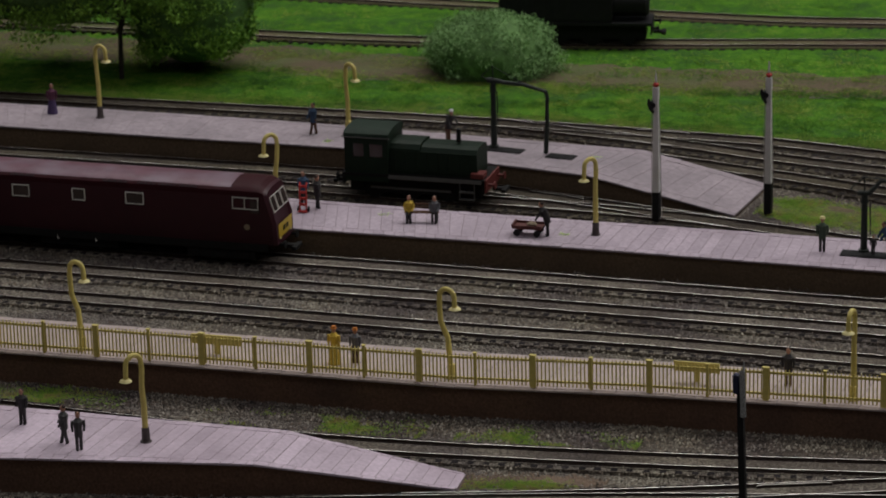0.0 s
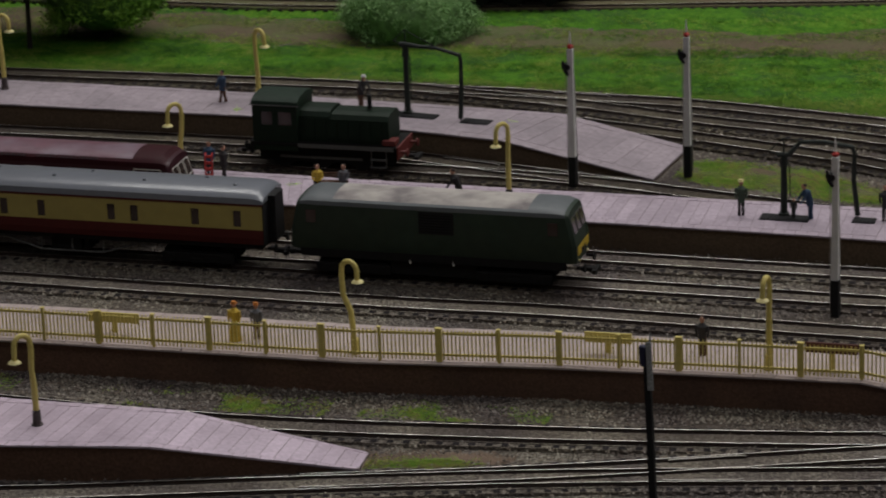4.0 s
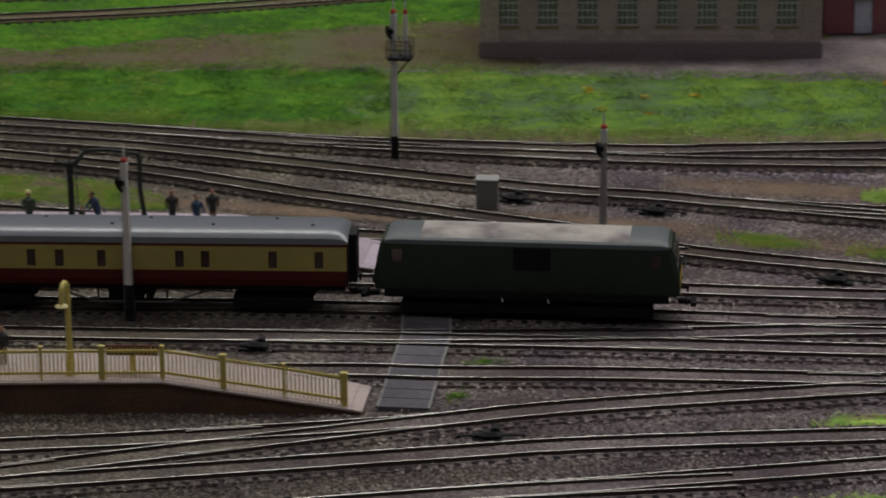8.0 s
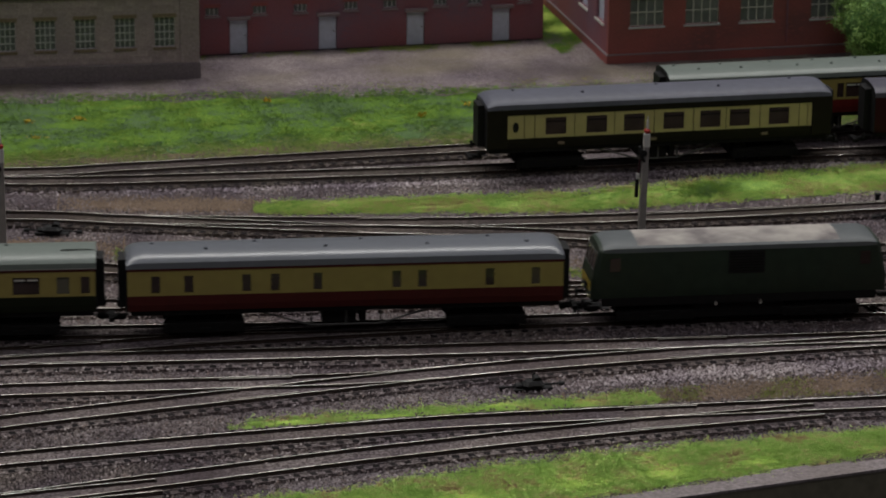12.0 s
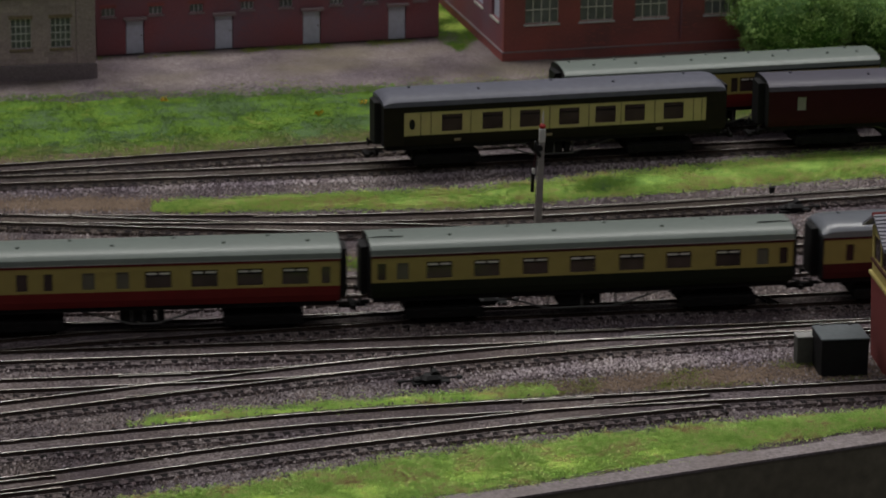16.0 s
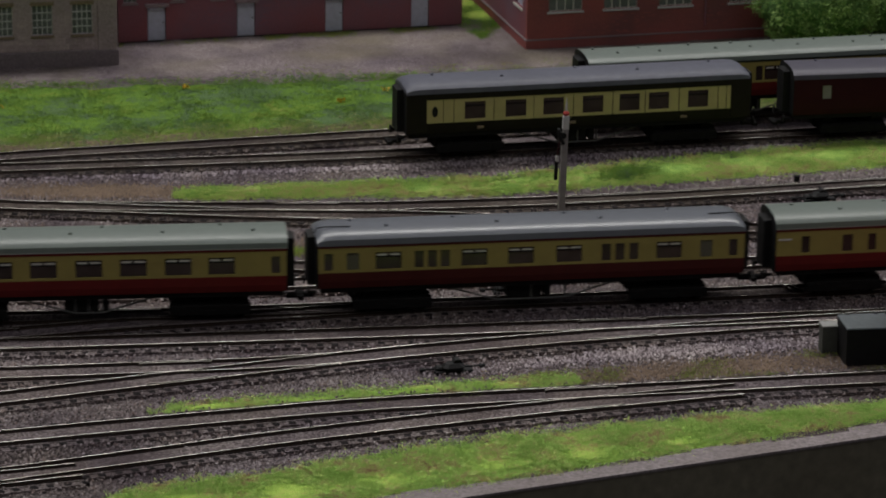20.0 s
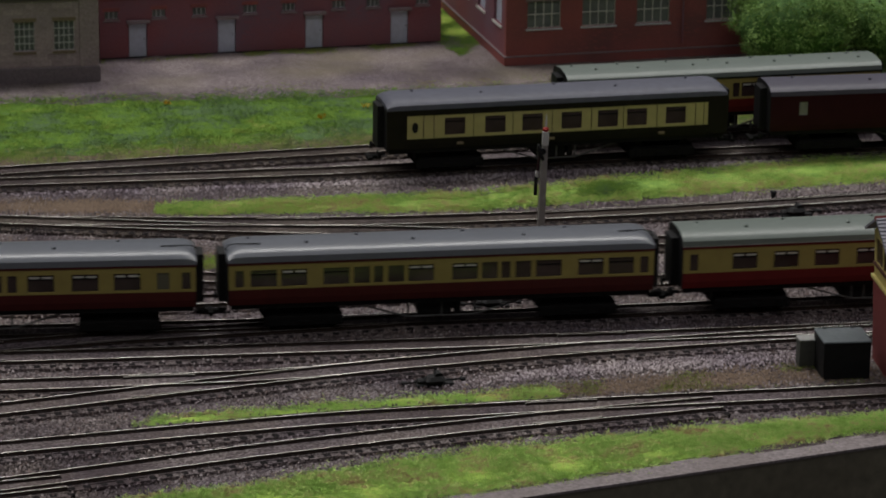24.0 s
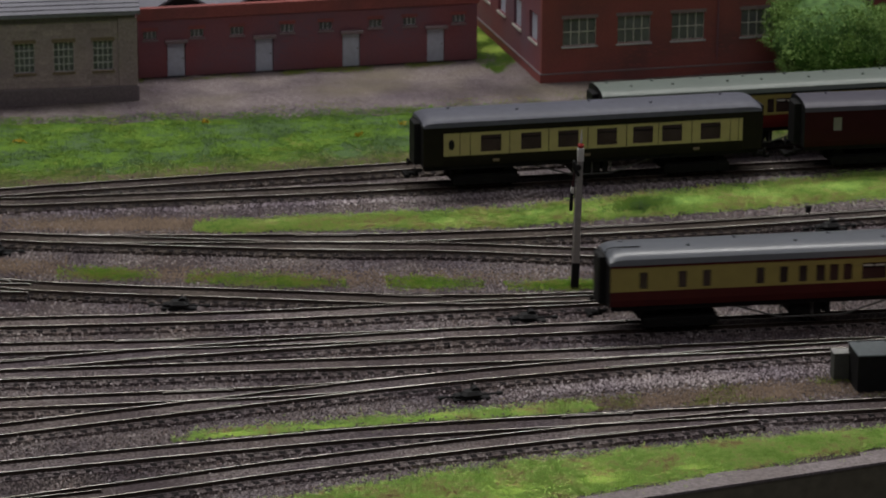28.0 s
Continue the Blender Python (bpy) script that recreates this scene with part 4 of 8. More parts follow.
# ---- platforms ----
def platform(key, label, paving, pitch, rows, coping=0.006, wall_label="dark brown brick platform wall", face=M_BRICKFACE):
    near, far = PLATFORMS[key]
    a, b = np.array(near), np.array(far)
    sa = np.r_[0, np.cumsum(np.linalg.norm(np.diff(a, axis=0), axis=1))]
    knee = sa[-2]

    def at(s, t):
        k = np.interp(s, sa, np.arange(len(sa)))
        p = np.array([np.interp(k, range(len(a)), a[:, i]) for i in (0, 1)])
        q = np.array([np.interp(k, range(len(b)), b[:, i]) for i in (0, 1)])
        z = PLAT_H[key] if s <= knee else PLAT_H[key] + (0.0022 - PLAT_H[key]) * (s - knee) / (sa[-1] - knee)
        c = p + (q - p) * t
        return c[0], c[1], z

    root = thing("platform", label, "platform", kind="structure")
    body = Shape()
    ss = sorted(set(np.round(np.r_[np.arange(0, sa[-1], 0.02), sa], 5)))
    rings = []
    for s in ss:
        n0, f0 = at(s, 0.012), at(s, 0.988)
        rings.append([(n0[0], n0[1], -0.003), (n0[0], n0[1], n0[2] - 0.0012), (f0[0], f0[1], f0[2] - 0.0012), (f0[0], f0[1], -0.003)])
    part("wall", body.rings(rings), face, root, wall_label)
    bed = Shape()
    rings = []
    for s in ss:
        n0, f0 = at(s, 0.004), at(s, 0.996)
        rings.append([(n0[0], n0[1], n0[2] - 0.0016), (n0[0], n0[1], n0[2] - 0.0002), (f0[0], f0[1], f0[2] - 0.0002), (f0[0], f0[1], f0[2] - 0.0016)])
    part("bed", bed.rings(rings), M_JOINT, root)
    rg = random.Random(len(key))
    width = float(np.linalg.norm(b[2] - a[2]))
    bands = [0.0, coping / width] + [coping / width + (1 - 2 * coping / width) * k / rows for k in range(1, rows)] + [1 - coping / width, 1.0]
    start = max(0.0, float(np.interp(-1.1, a[:, 0], sa)))
    for band in range(len(bands) - 1):
        t0, t1 = bands[band], bands[band + 1]
        edge = band in (0, len(bands) - 2)
        p = pitch * (0.9 if edge else 1.0)
        s = start
        while s < sa[-1] - 0.001:
            e = min(s + p, sa[-1])
            if s < knee - 0.001 < e - 0.002:
                e = knee
            g, gt = 0.00018, 0.00018 / width
            over = -0.0012 / width if band == 0 else 0.0
            cs = [at(s + g, t0 + gt + over), at(e - g, t0 + gt + over), at(e - g, t1 - gt), at(s + g, t1 - gt)]
            dz = rg.uniform(-0.0001, 0.00015)
            tilt = [rg.uniform(-0.00006, 0.00006) for _ in cs]
            sh = Shape()
            mx, my = sum(c[0] for c in cs) / 4, sum(c[1] for c in cs) / 4
            lo = [(c[0], c[1], c[2] - 0.001) for c in cs]
            md = [(c[0], c[1], c[2] + dz + w - 0.00012) for c, w in zip(cs, tilt)]
            hi = [(c[0] + (mx - c[0]) * 0.025, c[1] + (my - c[1]) * 0.025, c[2] + dz + w) for c, w in zip(cs, tilt)]
            sh.rings([lo, md, hi])
            part("slab", sh, paving, root)
            s = e
    return root


# ---- rolling stock ----
def bogie(root, x, wheelbase, side_w=0.0135, label="black bogie"):
    s = Shape()
    for y in (-1, 1):
        s.box(x - wheelbase / 2 - 0.006, x + wheelbase / 2 + 0.006, y * side_w - 0.0008, y * side_w + 0.0008, 0.0062, 0.0118, c=0.0003)
        for k in (-1, 1):
            s.box(x + k * wheelbase / 2 - 0.002, x + k * wheelbase / 2 + 0.002, y * side_w - 0.0014, y * side_w + 0.0014, 0.0062, 0.0112, c=0.0003)
        s.box(x - 0.004, x + 0.004, y * side_w - 0.0016, y * side_w + 0.0016, 0.0062, 0.0092, c=0.0003)
    s.box(x - wheelbase / 2 - 0.004, x + wheelbase / 2 + 0.004, -side_w + 0.001, side_w - 0.001, 0.0062, 0.0128)
    b = part("bogie", s, M_UNDER, root, label)
    for k in (-1, 1):
        w = Shape()
        for y in (-1, 1):
            c = (x + k * wheelbase / 2, y * 0.0085, RAIL_TOP + 0.0062)
            w.tube([(c[0], c[1] - 0.0012, c[2]), (c[0], c[1] + 0.0012, c[2])], 0.0062, 14)
        w.tube([(x + k * wheelbase / 2, -0.009, RAIL_TOP + 0.0062), (x + k * wheelbase / 2, 0.009, RAIL_TOP + 0.0062)], 0.001, 6)
        part("wheelset", w, M_UNDER, b)
    return b


def buffers(root, x, sgn, z=0.0172, material=None):
    for y in (-0.0115, 0.0115):
        s = Shape().tube([(x, y, z), (x + sgn * 0.0042, y, z)], 0.0010, 8).tube([(x + sgn * 0.0042, y, z), (x + sgn * 0.0052, y, z)], 0.0026, 10)
        part("buffer", s, material or M_UNDER, root)
    c = Shape().box(min(x, x + sgn * 0.009), max(x, x + sgn * 0.009), -0.0022, 0.0022, 0.011, 0.0135, c=0.0004)
    c.box(min(x + sgn * 0.007, x + sgn * 0.010), max(x + sgn * 0.007, x + sgn * 0.010), -0.006, 0.006, 0.011, 0.0132)
    part("coupling", c, M_UNDER, root)


SILL, WAIST, GUTTER, HALF = 0.0205, 0.0300, 0.0462, 0.0178


def roof_profile(half, z0, rise, n=12, lip=0.0006):
    pts = []
    for k in range(n + 1):
        a = math.pi * k / n
        y = -math.cos(a) * (half + lip)
        pts.append((y, z0 + rise * math.sin(a) ** 0.62))
    return pts


def coach(name, label, length, windows, lower, roof_mat, m, upper=None, line=None, ends=None, sill_gap=0.0014, dome=True, category="railway coach", vents=8, half=HALF, gutter=GUTTER, rise=0.0078, waist=WAIST, top=0.0046, conduit=False, strip=None):
    """A coach along x, its middle at the origin. windows: (place from the left end of the side that faces -y, width, kind)."""
    upper, line, ends = upper or M_CREAM, line or M_CRIMSON, ends or M_BLACK
    root = thing(name, label, category, m, "coaches")
    h = length / 2
    zb, zt, ztop = waist + sill_gap, gutter - top, gutter
    low = Shape()
    for y in (-1, 1):
        low.prism([(y * (half - 0.0013), SILL), (y * (half - 0.0003), SILL + 0.004), (y * half, waist), (y * (half - 0.0008), waist), (y * (half - 0.002), SILL)], "x", -h + 0.0006, h - 0.0006)
    part("lower_panel", low, lower, root)
    up = Shape()
    for y in (-1, 1):
        o, i = y * half, y * (half - 0.0009)
        up.box(-h + 0.0006, h - 0.0006, min(o, i), max(o, i), waist, zb)
        up.box(-h + 0.0006, h - 0.0006, min(o, i), max(o, i), zt, ztop - 0.0014)
        xs = -h + 0.0006
        spans = sorted(((c - h if y < 0 else h - c), w) for c, w, kind in windows)
        for c, w in spans:
            if c - w / 2 > xs:
                up.box(xs, c - w / 2, min(o, i), max(o, i), zb, zt)
            xs = c + w / 2
        up.box(xs, h - 0.0006, min(o, i), max(o, i), zb, zt)
    part("upper_panel", up, upper, root)
    for y in (-1, 1):
        s = Shape().box(-h + 0.0004, h - 0.0004, y * (half - 0.0004) - 0.0007, y * (half - 0.0004) + 0.0007, ztop - 0.0014, ztop + 0.0002)
        part("gutter_line", s, line, root)
    for c, w, kind in windows:
        for y in (-1, 1):
            x = (c - h) if y < 0 else (h - c)
            g = Shape().box(x - w / 2 - 0.0003, x + w / 2 + 0.0003, y * (half - 0.0011) - 0.0002, y * (half - 0.0011) + 0.0002, zb - 0.0003, zt + 0.0003)
            win = part("window", g, M_FROST if kind == "f" else M_MILKY if kind == "p" else M_GLASS, root)
            if kind == "v":
                f = Shape()
                for u in (-0.24, 0.24):
                    f.box(x + w * u - w * 0.19, x + w * u + w * 0.19, y * (half - 0.0007) - 0.0003, y * (half - 0.0007) + 0.0003, zt - 0.0022, zt - 0.0012)
                part("ventilator", f, M_SILVER, win, "pale sliding ventilator")
            if kind in "vb":
                f = Shape().box(x - w / 2, x + w / 2, y * (half - 0.0006) - 0.0003, y * (half - 0.0006) + 0.0003, zt - 0.0031, zt - 0.0026)
                part("transom", f, M_UNDER, win)
    rp = roof_profile(half, ztop, rise)
    rings = []
    if dome:
        for dx, k in ((0.0, 0.45), (0.0018, 0.72), (0.0045, 0.9), (0.009, 1.0)):
            rings.append([(-h + dx, y * (0.985 + 0.015 * k), ztop + (z - ztop) * k) for y, z in rp])
        rings += [[(-x, y, z) for x, y, z in r] for r in reversed(rings)]
    else:
        rings = [[(x, y, z) for y, z in rp] for x in (-h, h)]
    cover = Shape().rings(rings)
    if not dome:
        cover.m[-2:] = [1, 1]
    part("roof", cover, [roof_mat, M_BLACK], root, smooth=True)
    rg = random.Random(len(windows))
    for k in range(vents):
        x = -h + length * (k + 0.5) / vents + rg.uniform(-0.006, 0.006)
        y = -0.006 if k % 2 else 0.005
        z = ztop + rise * (1 - (abs(y) / half) ** 2) ** 0.31
        part("roof_vent", Shape().tube([(x, y, z - 0.001), (x, y, z + 0.0008), (x, y, z + 0.0012)], [0.0009, 0.0011, 0.0006], 8), roof_mat, root)
    if strip:
        for y in (-1, 1):
            part("rain_strip", Shape().box(-h, h, y * (half + 0.0006) - 0.0003, y * (half + 0.0006) + 0.0003, ztop + 0.0001, ztop + 0.0006), strip, root, "pale rain strip")
    if conduit:
        for sgn in (-1, 1):
            zr = ztop + rise
            part("roof_conduit", Shape().tube([(sgn * (h + 0.0006), -0.0055, zr - 0.0035), (sgn * (h - 0.0012), -0.0060, zr - 0.0004), (sgn * (h - 0.0060), -0.0064, zr + 0.0003), (sgn * (h - 0.0200), -0.0066, zr + 0.0001)], 0.00032, 6), M_UNDER, root, "thin black cable on the roof")
    for sgn in (-1, 1):
        e = Shape().box(min(sgn * h, sgn * (h - 0.0006)), max(sgn * h, sgn * (h - 0.0006)), -half + 0.0002, half - 0.0002, SILL, ztop)
        part("end_panel", e, ends, root)
        g = Shape()
        for k in range(4):
            x0 = sgn * (h + 0.0011 * k)
            r = 0.0003 if k % 2 else 0.0
            g.box(min(x0, x0 + sgn * 0.0011), max(x0, x0 + sgn * 0.0011), -0.0078 + r, 0.0078 - r, SILL - 0.0005 + r, 0.0490 - r)
        part("gangway", g, M_BLACK, root, "black corridor bellows")
        buffers(root, sgn * h, sgn)
        bogie(root, sgn * (h - 0.044), 0.034)
    fr = Shape()
    fr.box(-h + 0.002, h - 0.002, -half + 0.0025, half - 0.0025, SILL - 0.0030, SILL + 0.001)
    part("underframe", fr, M_UNDER, root)
    for y in (-1, 1):
        t = Shape()
        a, b = h - 0.072, h - 0.105
        yy = y * 0.0125
        for p, q in (((-a, SILL - 0.002), (-b, 0.0085)), ((-b, 0.0085), (b, 0.0085)), ((b, 0.0085), (a, SILL - 0.002))):
            t.tube([(p[0], yy, p[1]), (q[0], yy, q[1])], 0.0006, 6)
        for x in (-b, 0, b):
            t.tube([(x, yy, SILL - 0.002), (x, yy, 0.0085)], 0.0006, 6)
        part("truss_rod", t, M_TRUSS, root)
    for x, w in ((-0.004, 0.020), (0.0095, 0.004)):
        part("battery_box", Shape().box(x - w / 2, x + w / 2, -0.0125, 0.0125, 0.0095, SILL - 0.002, c=0.0006), M_UNDER, root)
    return root


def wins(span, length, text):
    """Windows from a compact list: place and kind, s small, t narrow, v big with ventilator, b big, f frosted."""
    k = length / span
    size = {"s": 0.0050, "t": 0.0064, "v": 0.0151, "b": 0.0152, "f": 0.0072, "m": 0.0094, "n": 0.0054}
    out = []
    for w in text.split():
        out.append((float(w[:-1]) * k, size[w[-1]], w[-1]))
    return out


# cab ends of a diesel: cross sections from the middle outwards
def diesel(name, label, length, m, body, roof, roof_mid, half=0.0175, sill=0.0165, gutter=0.0440, rise=0.0075, pale=(0.017, 0.017, 0), panel=True, side_windows=(), grille=True, rake=0.0065, frames=M_SILVER):
    root = thing(name, label, "locomotive", m, "")
    h = length / 2
    arc = [(y, z) for y, z in roof_profile(half, gutter, rise, 12, 0.0)]

    def section(x, w, zr):
        """Body outline at x, narrowed by w, roof lowered to the share zr of its rise."""
        side = [((half - 0.0012) * -w, sill), (-half * w, sill + 0.006), (-half * w, 0.031), (-half * w * (0.985 if zr < 1 else 1), gutter)]
        top = [(y * w * (0.985 if zr < 1 else 1), gutter + (z - gutter) * zr) for y, z in arc[1:-1]]
        other = [(-y, z) for y, z in reversed(side)]
        return [(x, y, z) for y, z in side + top + other]

    cuts = sorted({-h + 0.017, -h + max(0.0171, pale[0]), h - max(0.0171, pale[1]), h - 0.017})
    mid = [section(x, 1, 1) for x in cuts]
    k = len(mid[0])
    s = Shape()
    s.rings(mid, 0)
    # roof strip faces take the roof materials
    for i in range(len(s.f) - 2):
        if 3 <= i % k < k - 4:
            s.m[i] = 1 if i // k == 1 and 3 + pale[2] <= i % k < k - 4 - pale[2] else 2
    part("body", s, [body, roof_mid, roof], root, smooth=True)
    for sgn in (-1, 1):
        c = Shape()
        rings = [section(sgn * (h - 0.0171), 1, 1), section(sgn * (h - 0.0115), 0.995, 0.97)]
        # below the windows the nose stands out, above them it rakes back
        a = section(sgn * (h - 0.004), 0.97, 0.6)
        nose = []
        for x, y, z in a:
            t = max(0.0, min(1.0, (z - 0.0300) / (gutter + 0.004 - 0.0300)))
            nose.append((sgn * (h - 0.0022 - rake * t), y, z))
        b = []
        for x, y, z in section(0, 0.86, 0.45):
            t = max(0.0, min(1.0, (z - 0.0300) / (gutter + 0.003 - 0.0300)))
            b.append((sgn * (h - rake * t), y, z))
        rings += [nose, b]
        c.rings(rings, 0)
        kk = len(rings[0])
        for i in range(3 * kk):
            if 3 <= i % kk < kk - 4 and i < 2 * kk:
                c.m[i] = 1
        cab = part("cab", c, [body, roof], root, smooth=True)
        for y in (-0.0093, 0.0, 0.0093):
            w = Shape()
            zs = (gutter - 0.0110, gutter - 0.0015)
            quad = []
            for z in zs:
                t = (z - 0.03) / (gutter + 0.003 - 0.03)
                x = sgn * (h - rake * t + 0.00025)
                quad.append((x, z))
            hw = 0.0039
            p = [(quad[0][0], y - hw, quad[0][1]), (quad[0][0], y + hw, quad[0][1]), (quad[1][0], y + hw * 0.95, quad[1][1]), (quad[1][0], y - hw * 0.95, quad[1][1])]
            w.rings([p, [(q[0] - sgn * 0.0008, q[1], q[2]) for q in p]])
            part("windscreen", w, M_GLASS, cab)
            fr = Shape()
            for i in range(4):
                fr.tube([p[i], p[(i + 1) % 4]], 0.00028, 5)
            part("windscreen_frame", fr, frames, cab)
        if panel:
            q = Shape().box(min(sgn * h, sgn * (h + 0.0003)), max(sgn * h, sgn * (h + 0.0003)), -0.0125, 0.0125, sill + 0.004, 0.0295, c=0.0001)
            part("yellow_panel", q, M_PANEL, cab, "small yellow warning panel")
            for y in (-0.0028, 0.0028):
                part("headcode_box", Shape().box(min(sgn * h, sgn * (h + 0.0007)), max(sgn * h, sgn * (h + 0.0007)), y - 0.0018, y + 0.0018, 0.0235, 0.0268, c=0.0002), M_BLACK, cab)
        for y in (-0.010, 0.010):
            part("marker_light", Shape().tube([(sgn * h, y, 0.0205), (sgn * (h + 0.0006), y, 0.0205)], 0.0009, 8), M_SHADE, cab)
        for y in (-1, 1):
            x = sgn * (h - 0.0135)
            part("cab_side_window", Shape().box(x - 0.0030, x + 0.0030, y * half * 0.998 - 0.0003, y * half * 0.998 + 0.0003, gutter - 0.0110, gutter - 0.0030, c=0.0001), M_GLASS, cab)
        buffers(root, sgn * (h - 0.001), sgn, 0.0165)
        bogie(root, sgn * (h - 0.038), 0.034, 0.0150)
    for y in (-1, 1):
        part("skirt", Shape().box(-h + 0.006, h - 0.006, y * (half - 0.0012) - 0.0005, y * (half - 0.0012) + 0.0005, sill - 0.0042, sill + 0.0006), M_UNDER, root)
        if grille:
            g = part("grille", Shape().box(-0.0072, 0.0140, y * (half + 0.0001) - 0.0003, y * (half + 0.0001) + 0.0003, 0.0340, 0.0475), M_BLACK, root, "black slatted side grille")
            for k2 in range(7):
                z = 0.0352 + k2 * 0.0017
                part("slat", Shape().box(-0.0067, 0.0135, y * (half + 0.0004) - 0.0003, y * (half + 0.0004) + 0.0003, z, z + 0.0007), M_UNDER, g)
    for x, w in side_windows:
        for y in (-1, 1):
            wd = part("side_window", Shape().box(x - w / 2, x + w / 2, y * half - 0.0004, y * half + 0.0004, gutter - 0.0100, gutter - 0.0026), M_GLASS, root)
            fr = Shape()
            cs = [(x - w / 2, gutter - 0.0100), (x + w / 2, gutter - 0.0100), (x + w / 2, gutter - 0.0026), (x - w / 2, gutter - 0.0026)]
            for i in range(4):
                fr.tube([(cs[i][0], y * (half + 0.0005), cs[i][1]), (cs[(i + 1) % 4][0], y * (half + 0.0005), cs[(i + 1) % 4][1])], 0.0004, 5)
            part("window_frame", fr, M_SILVER, wd)
    part("fuel_tank", Shape().box(-0.0268, 0.0268, -0.0145, 0.0145, 0.0060, sill, c=0.001), M_UNDER, root)
    for x in (-0.0144, 0.0119):
        part("filler_pipe", Shape().tube([(x, -0.0160, sill), (x + 0.001, -0.0165, sill - 0.0055)], 0.0006, 6), M_SILVER, root)
    return root


# ---- small fixtures ----
def swan_lamp(m, label, height, sock, lean=0.0, right=1, drop=0.0062):
    root = thing("platform_lamp", label, "platform lamp", m, "platform lamps")
    r = 0.0047
    pts = [(0, 0, 0.002), (lean * 0.3, 0, height * 0.45), (lean, 0, height * 0.62), (lean - 0.0006 * right, 0, height - r - 0.004), (lean - 0.0003 * right, 0, height - r)]
    c = lean - 0.0003 * right + r * right
    pts += [(c - right * r * math.cos(a), 0, height - r + r * math.sin(a)) for a in np.linspace(0.25, math.pi - 0.15, 9)]
    pts += [(c + right * (r + 0.0004), 0, height - r - drop)]
    part("post", Shape().tube(pts, [0.0017, 0.0016, 0.0015, 0.0015] + [0.0014] * (len(pts) - 4), 9), M_YELLOW, root, smooth=True)
    e = pts[-1]
    part("shade", Shape().tube([(e[0], 0, e[2] + 0.0012), (e[0], 0, e[2] + 0.0004), (e[0], 0, e[2] - 0.0004)], [0.0010, 0.0029, 0.0035], 14), M_SHADE, root, "pale yellow dished shade", smooth=True)
    part("bulb", Shape().ball((e[0], 0, e[2] - 0.0009), 0.0009, 8), M_WHITE, root)
    part("base", Shape().tube([(0, 0, 0), (0, 0, 0.0006), (0, 0, 0.0007), (0, 0, 0.008), (0, 0, 0.0085)], [0.0032, 0.0032, 0.0023, 0.0021, 0.0016], 10), M_BASE if sock else M_YELLOW, root, "dark brown base sleeve" if sock else "")
    return root


def signal(m, label, height, post=None, foot=0.022, arm=0.0, foot_mat=None):
    """A square tapered post with a black foot, red cap ring and pointed finial; the arm is seen almost edge on."""
    post = post or M_WHITE
    root = thing("semaphore_signal", label, "signal", m, "signals")
    t = height - 0.011
    w0, w1 = 0.0021, 0.0015
    def sq(w, z):
        return [(-w, -w, z), (w, -w, z), (w, w, z), (-w, w, z)]
    part("foot", Shape().rings([sq(w0 + 0.0002, 0), sq(w0 + 0.0002, foot)]), foot_mat or M_BLACK, root, "black painted foot")
    part("post", Shape().rings([sq(w0, foot), sq(w1, t)]), post, root)
    part("cap", Shape().tube([(0, 0, t), (0, 0, t + 0.0010), (0, 0, t + 0.0018), (0, 0, t + 0.0030)], [0.0012, 0.0020, 0.0020, 0.0008], 10), M_RED, root, "red finial base")
    part("finial", Shape().tube([(0, 0, t + 0.003), (0, 0, t + 0.006), (0, 0, height)], [0.0007, 0.0007, 0.0002], 8), M_WHITE, root)
    bl = t - 0.012
    part("arm", Shape().box(-0.0038, -0.0026, -0.003, 0.007, bl - 0.0020, bl + 0.0022), M_BLACK, root, "dark semaphore arm seen end on")
    part("head", Shape().box(-0.0019, 0.0019, -0.0019, 0.0019, t - 0.0085, t, c=0.0004), M_WHITE, root)
    if arm:
        part("hanging_arm", Shape().box(-0.0055, -0.0035, -0.0012, 0.0012, bl - 0.028, bl - 0.016, c=0.0003), M_BLACK, root, "black arm hanging down")
        part("arm_stripe", Shape().box(-0.0050, -0.0034, -0.0014, 0.0014, bl - 0.0165, bl - 0.0130, c=0.0002), M_WHITE, root)
        part("arm_rod", Shape().tube([(-0.0042, 0, bl - 0.014), (-0.0030, 0, bl)], 0.0006, 6), M_MAROON, root)
    sp = Shape().tube([(-0.0040, -0.0026, bl + 0.0042), (-0.0042, -0.0027, bl + 0.0010), (-0.0028, -0.0027, bl - 0.0022), (-0.0008, -0.0026, bl - 0.0050)], [0.0007, 0.0011, 0.0013, 0.0008], 8)
    sp.tube([(-0.0014, -0.0030, bl + 0.0002), (-0.0014, -0.0020, bl + 0.0002)], 0.0019, 12)
    part("spectacle", sp, M_BLACK, root)
    part("lamp", Shape().box(-0.0034, -0.0014, 0.0008, 0.0030, bl - 0.0045, bl - 0.001, c=0.0003), M_BLACK, root)
    part("pull_wire", Shape().tube([(-0.0026, -0.0016, 0.004), (-0.0026, -0.0016, bl)], 0.00022, 5), M_GREYPOST, root)
    part("ladder", ladder(0.0, 0.0034, 0.003, bl - 0.006), M_GREYPOST, root)
    return root


def ladder(x, y, z0, z1):
    s = Shape()
    for k in (-0.0012, 0.0012):
        s.tube([(x + k, y + 0.004, z0), (x + k, y, z1)], 0.00022, 5)
    n = int((z1 - z0) / 0.0045)
    for i in range(1, n):
        t = i / n
        s.tube([(x - 0.0012, y + 0.004 * (1 - t), z0 + (z1 - z0) * t), (x + 0.0012, y + 0.004 * (1 - t), z0 + (z1 - z0) * t)], 0.00018, 4)
    return s


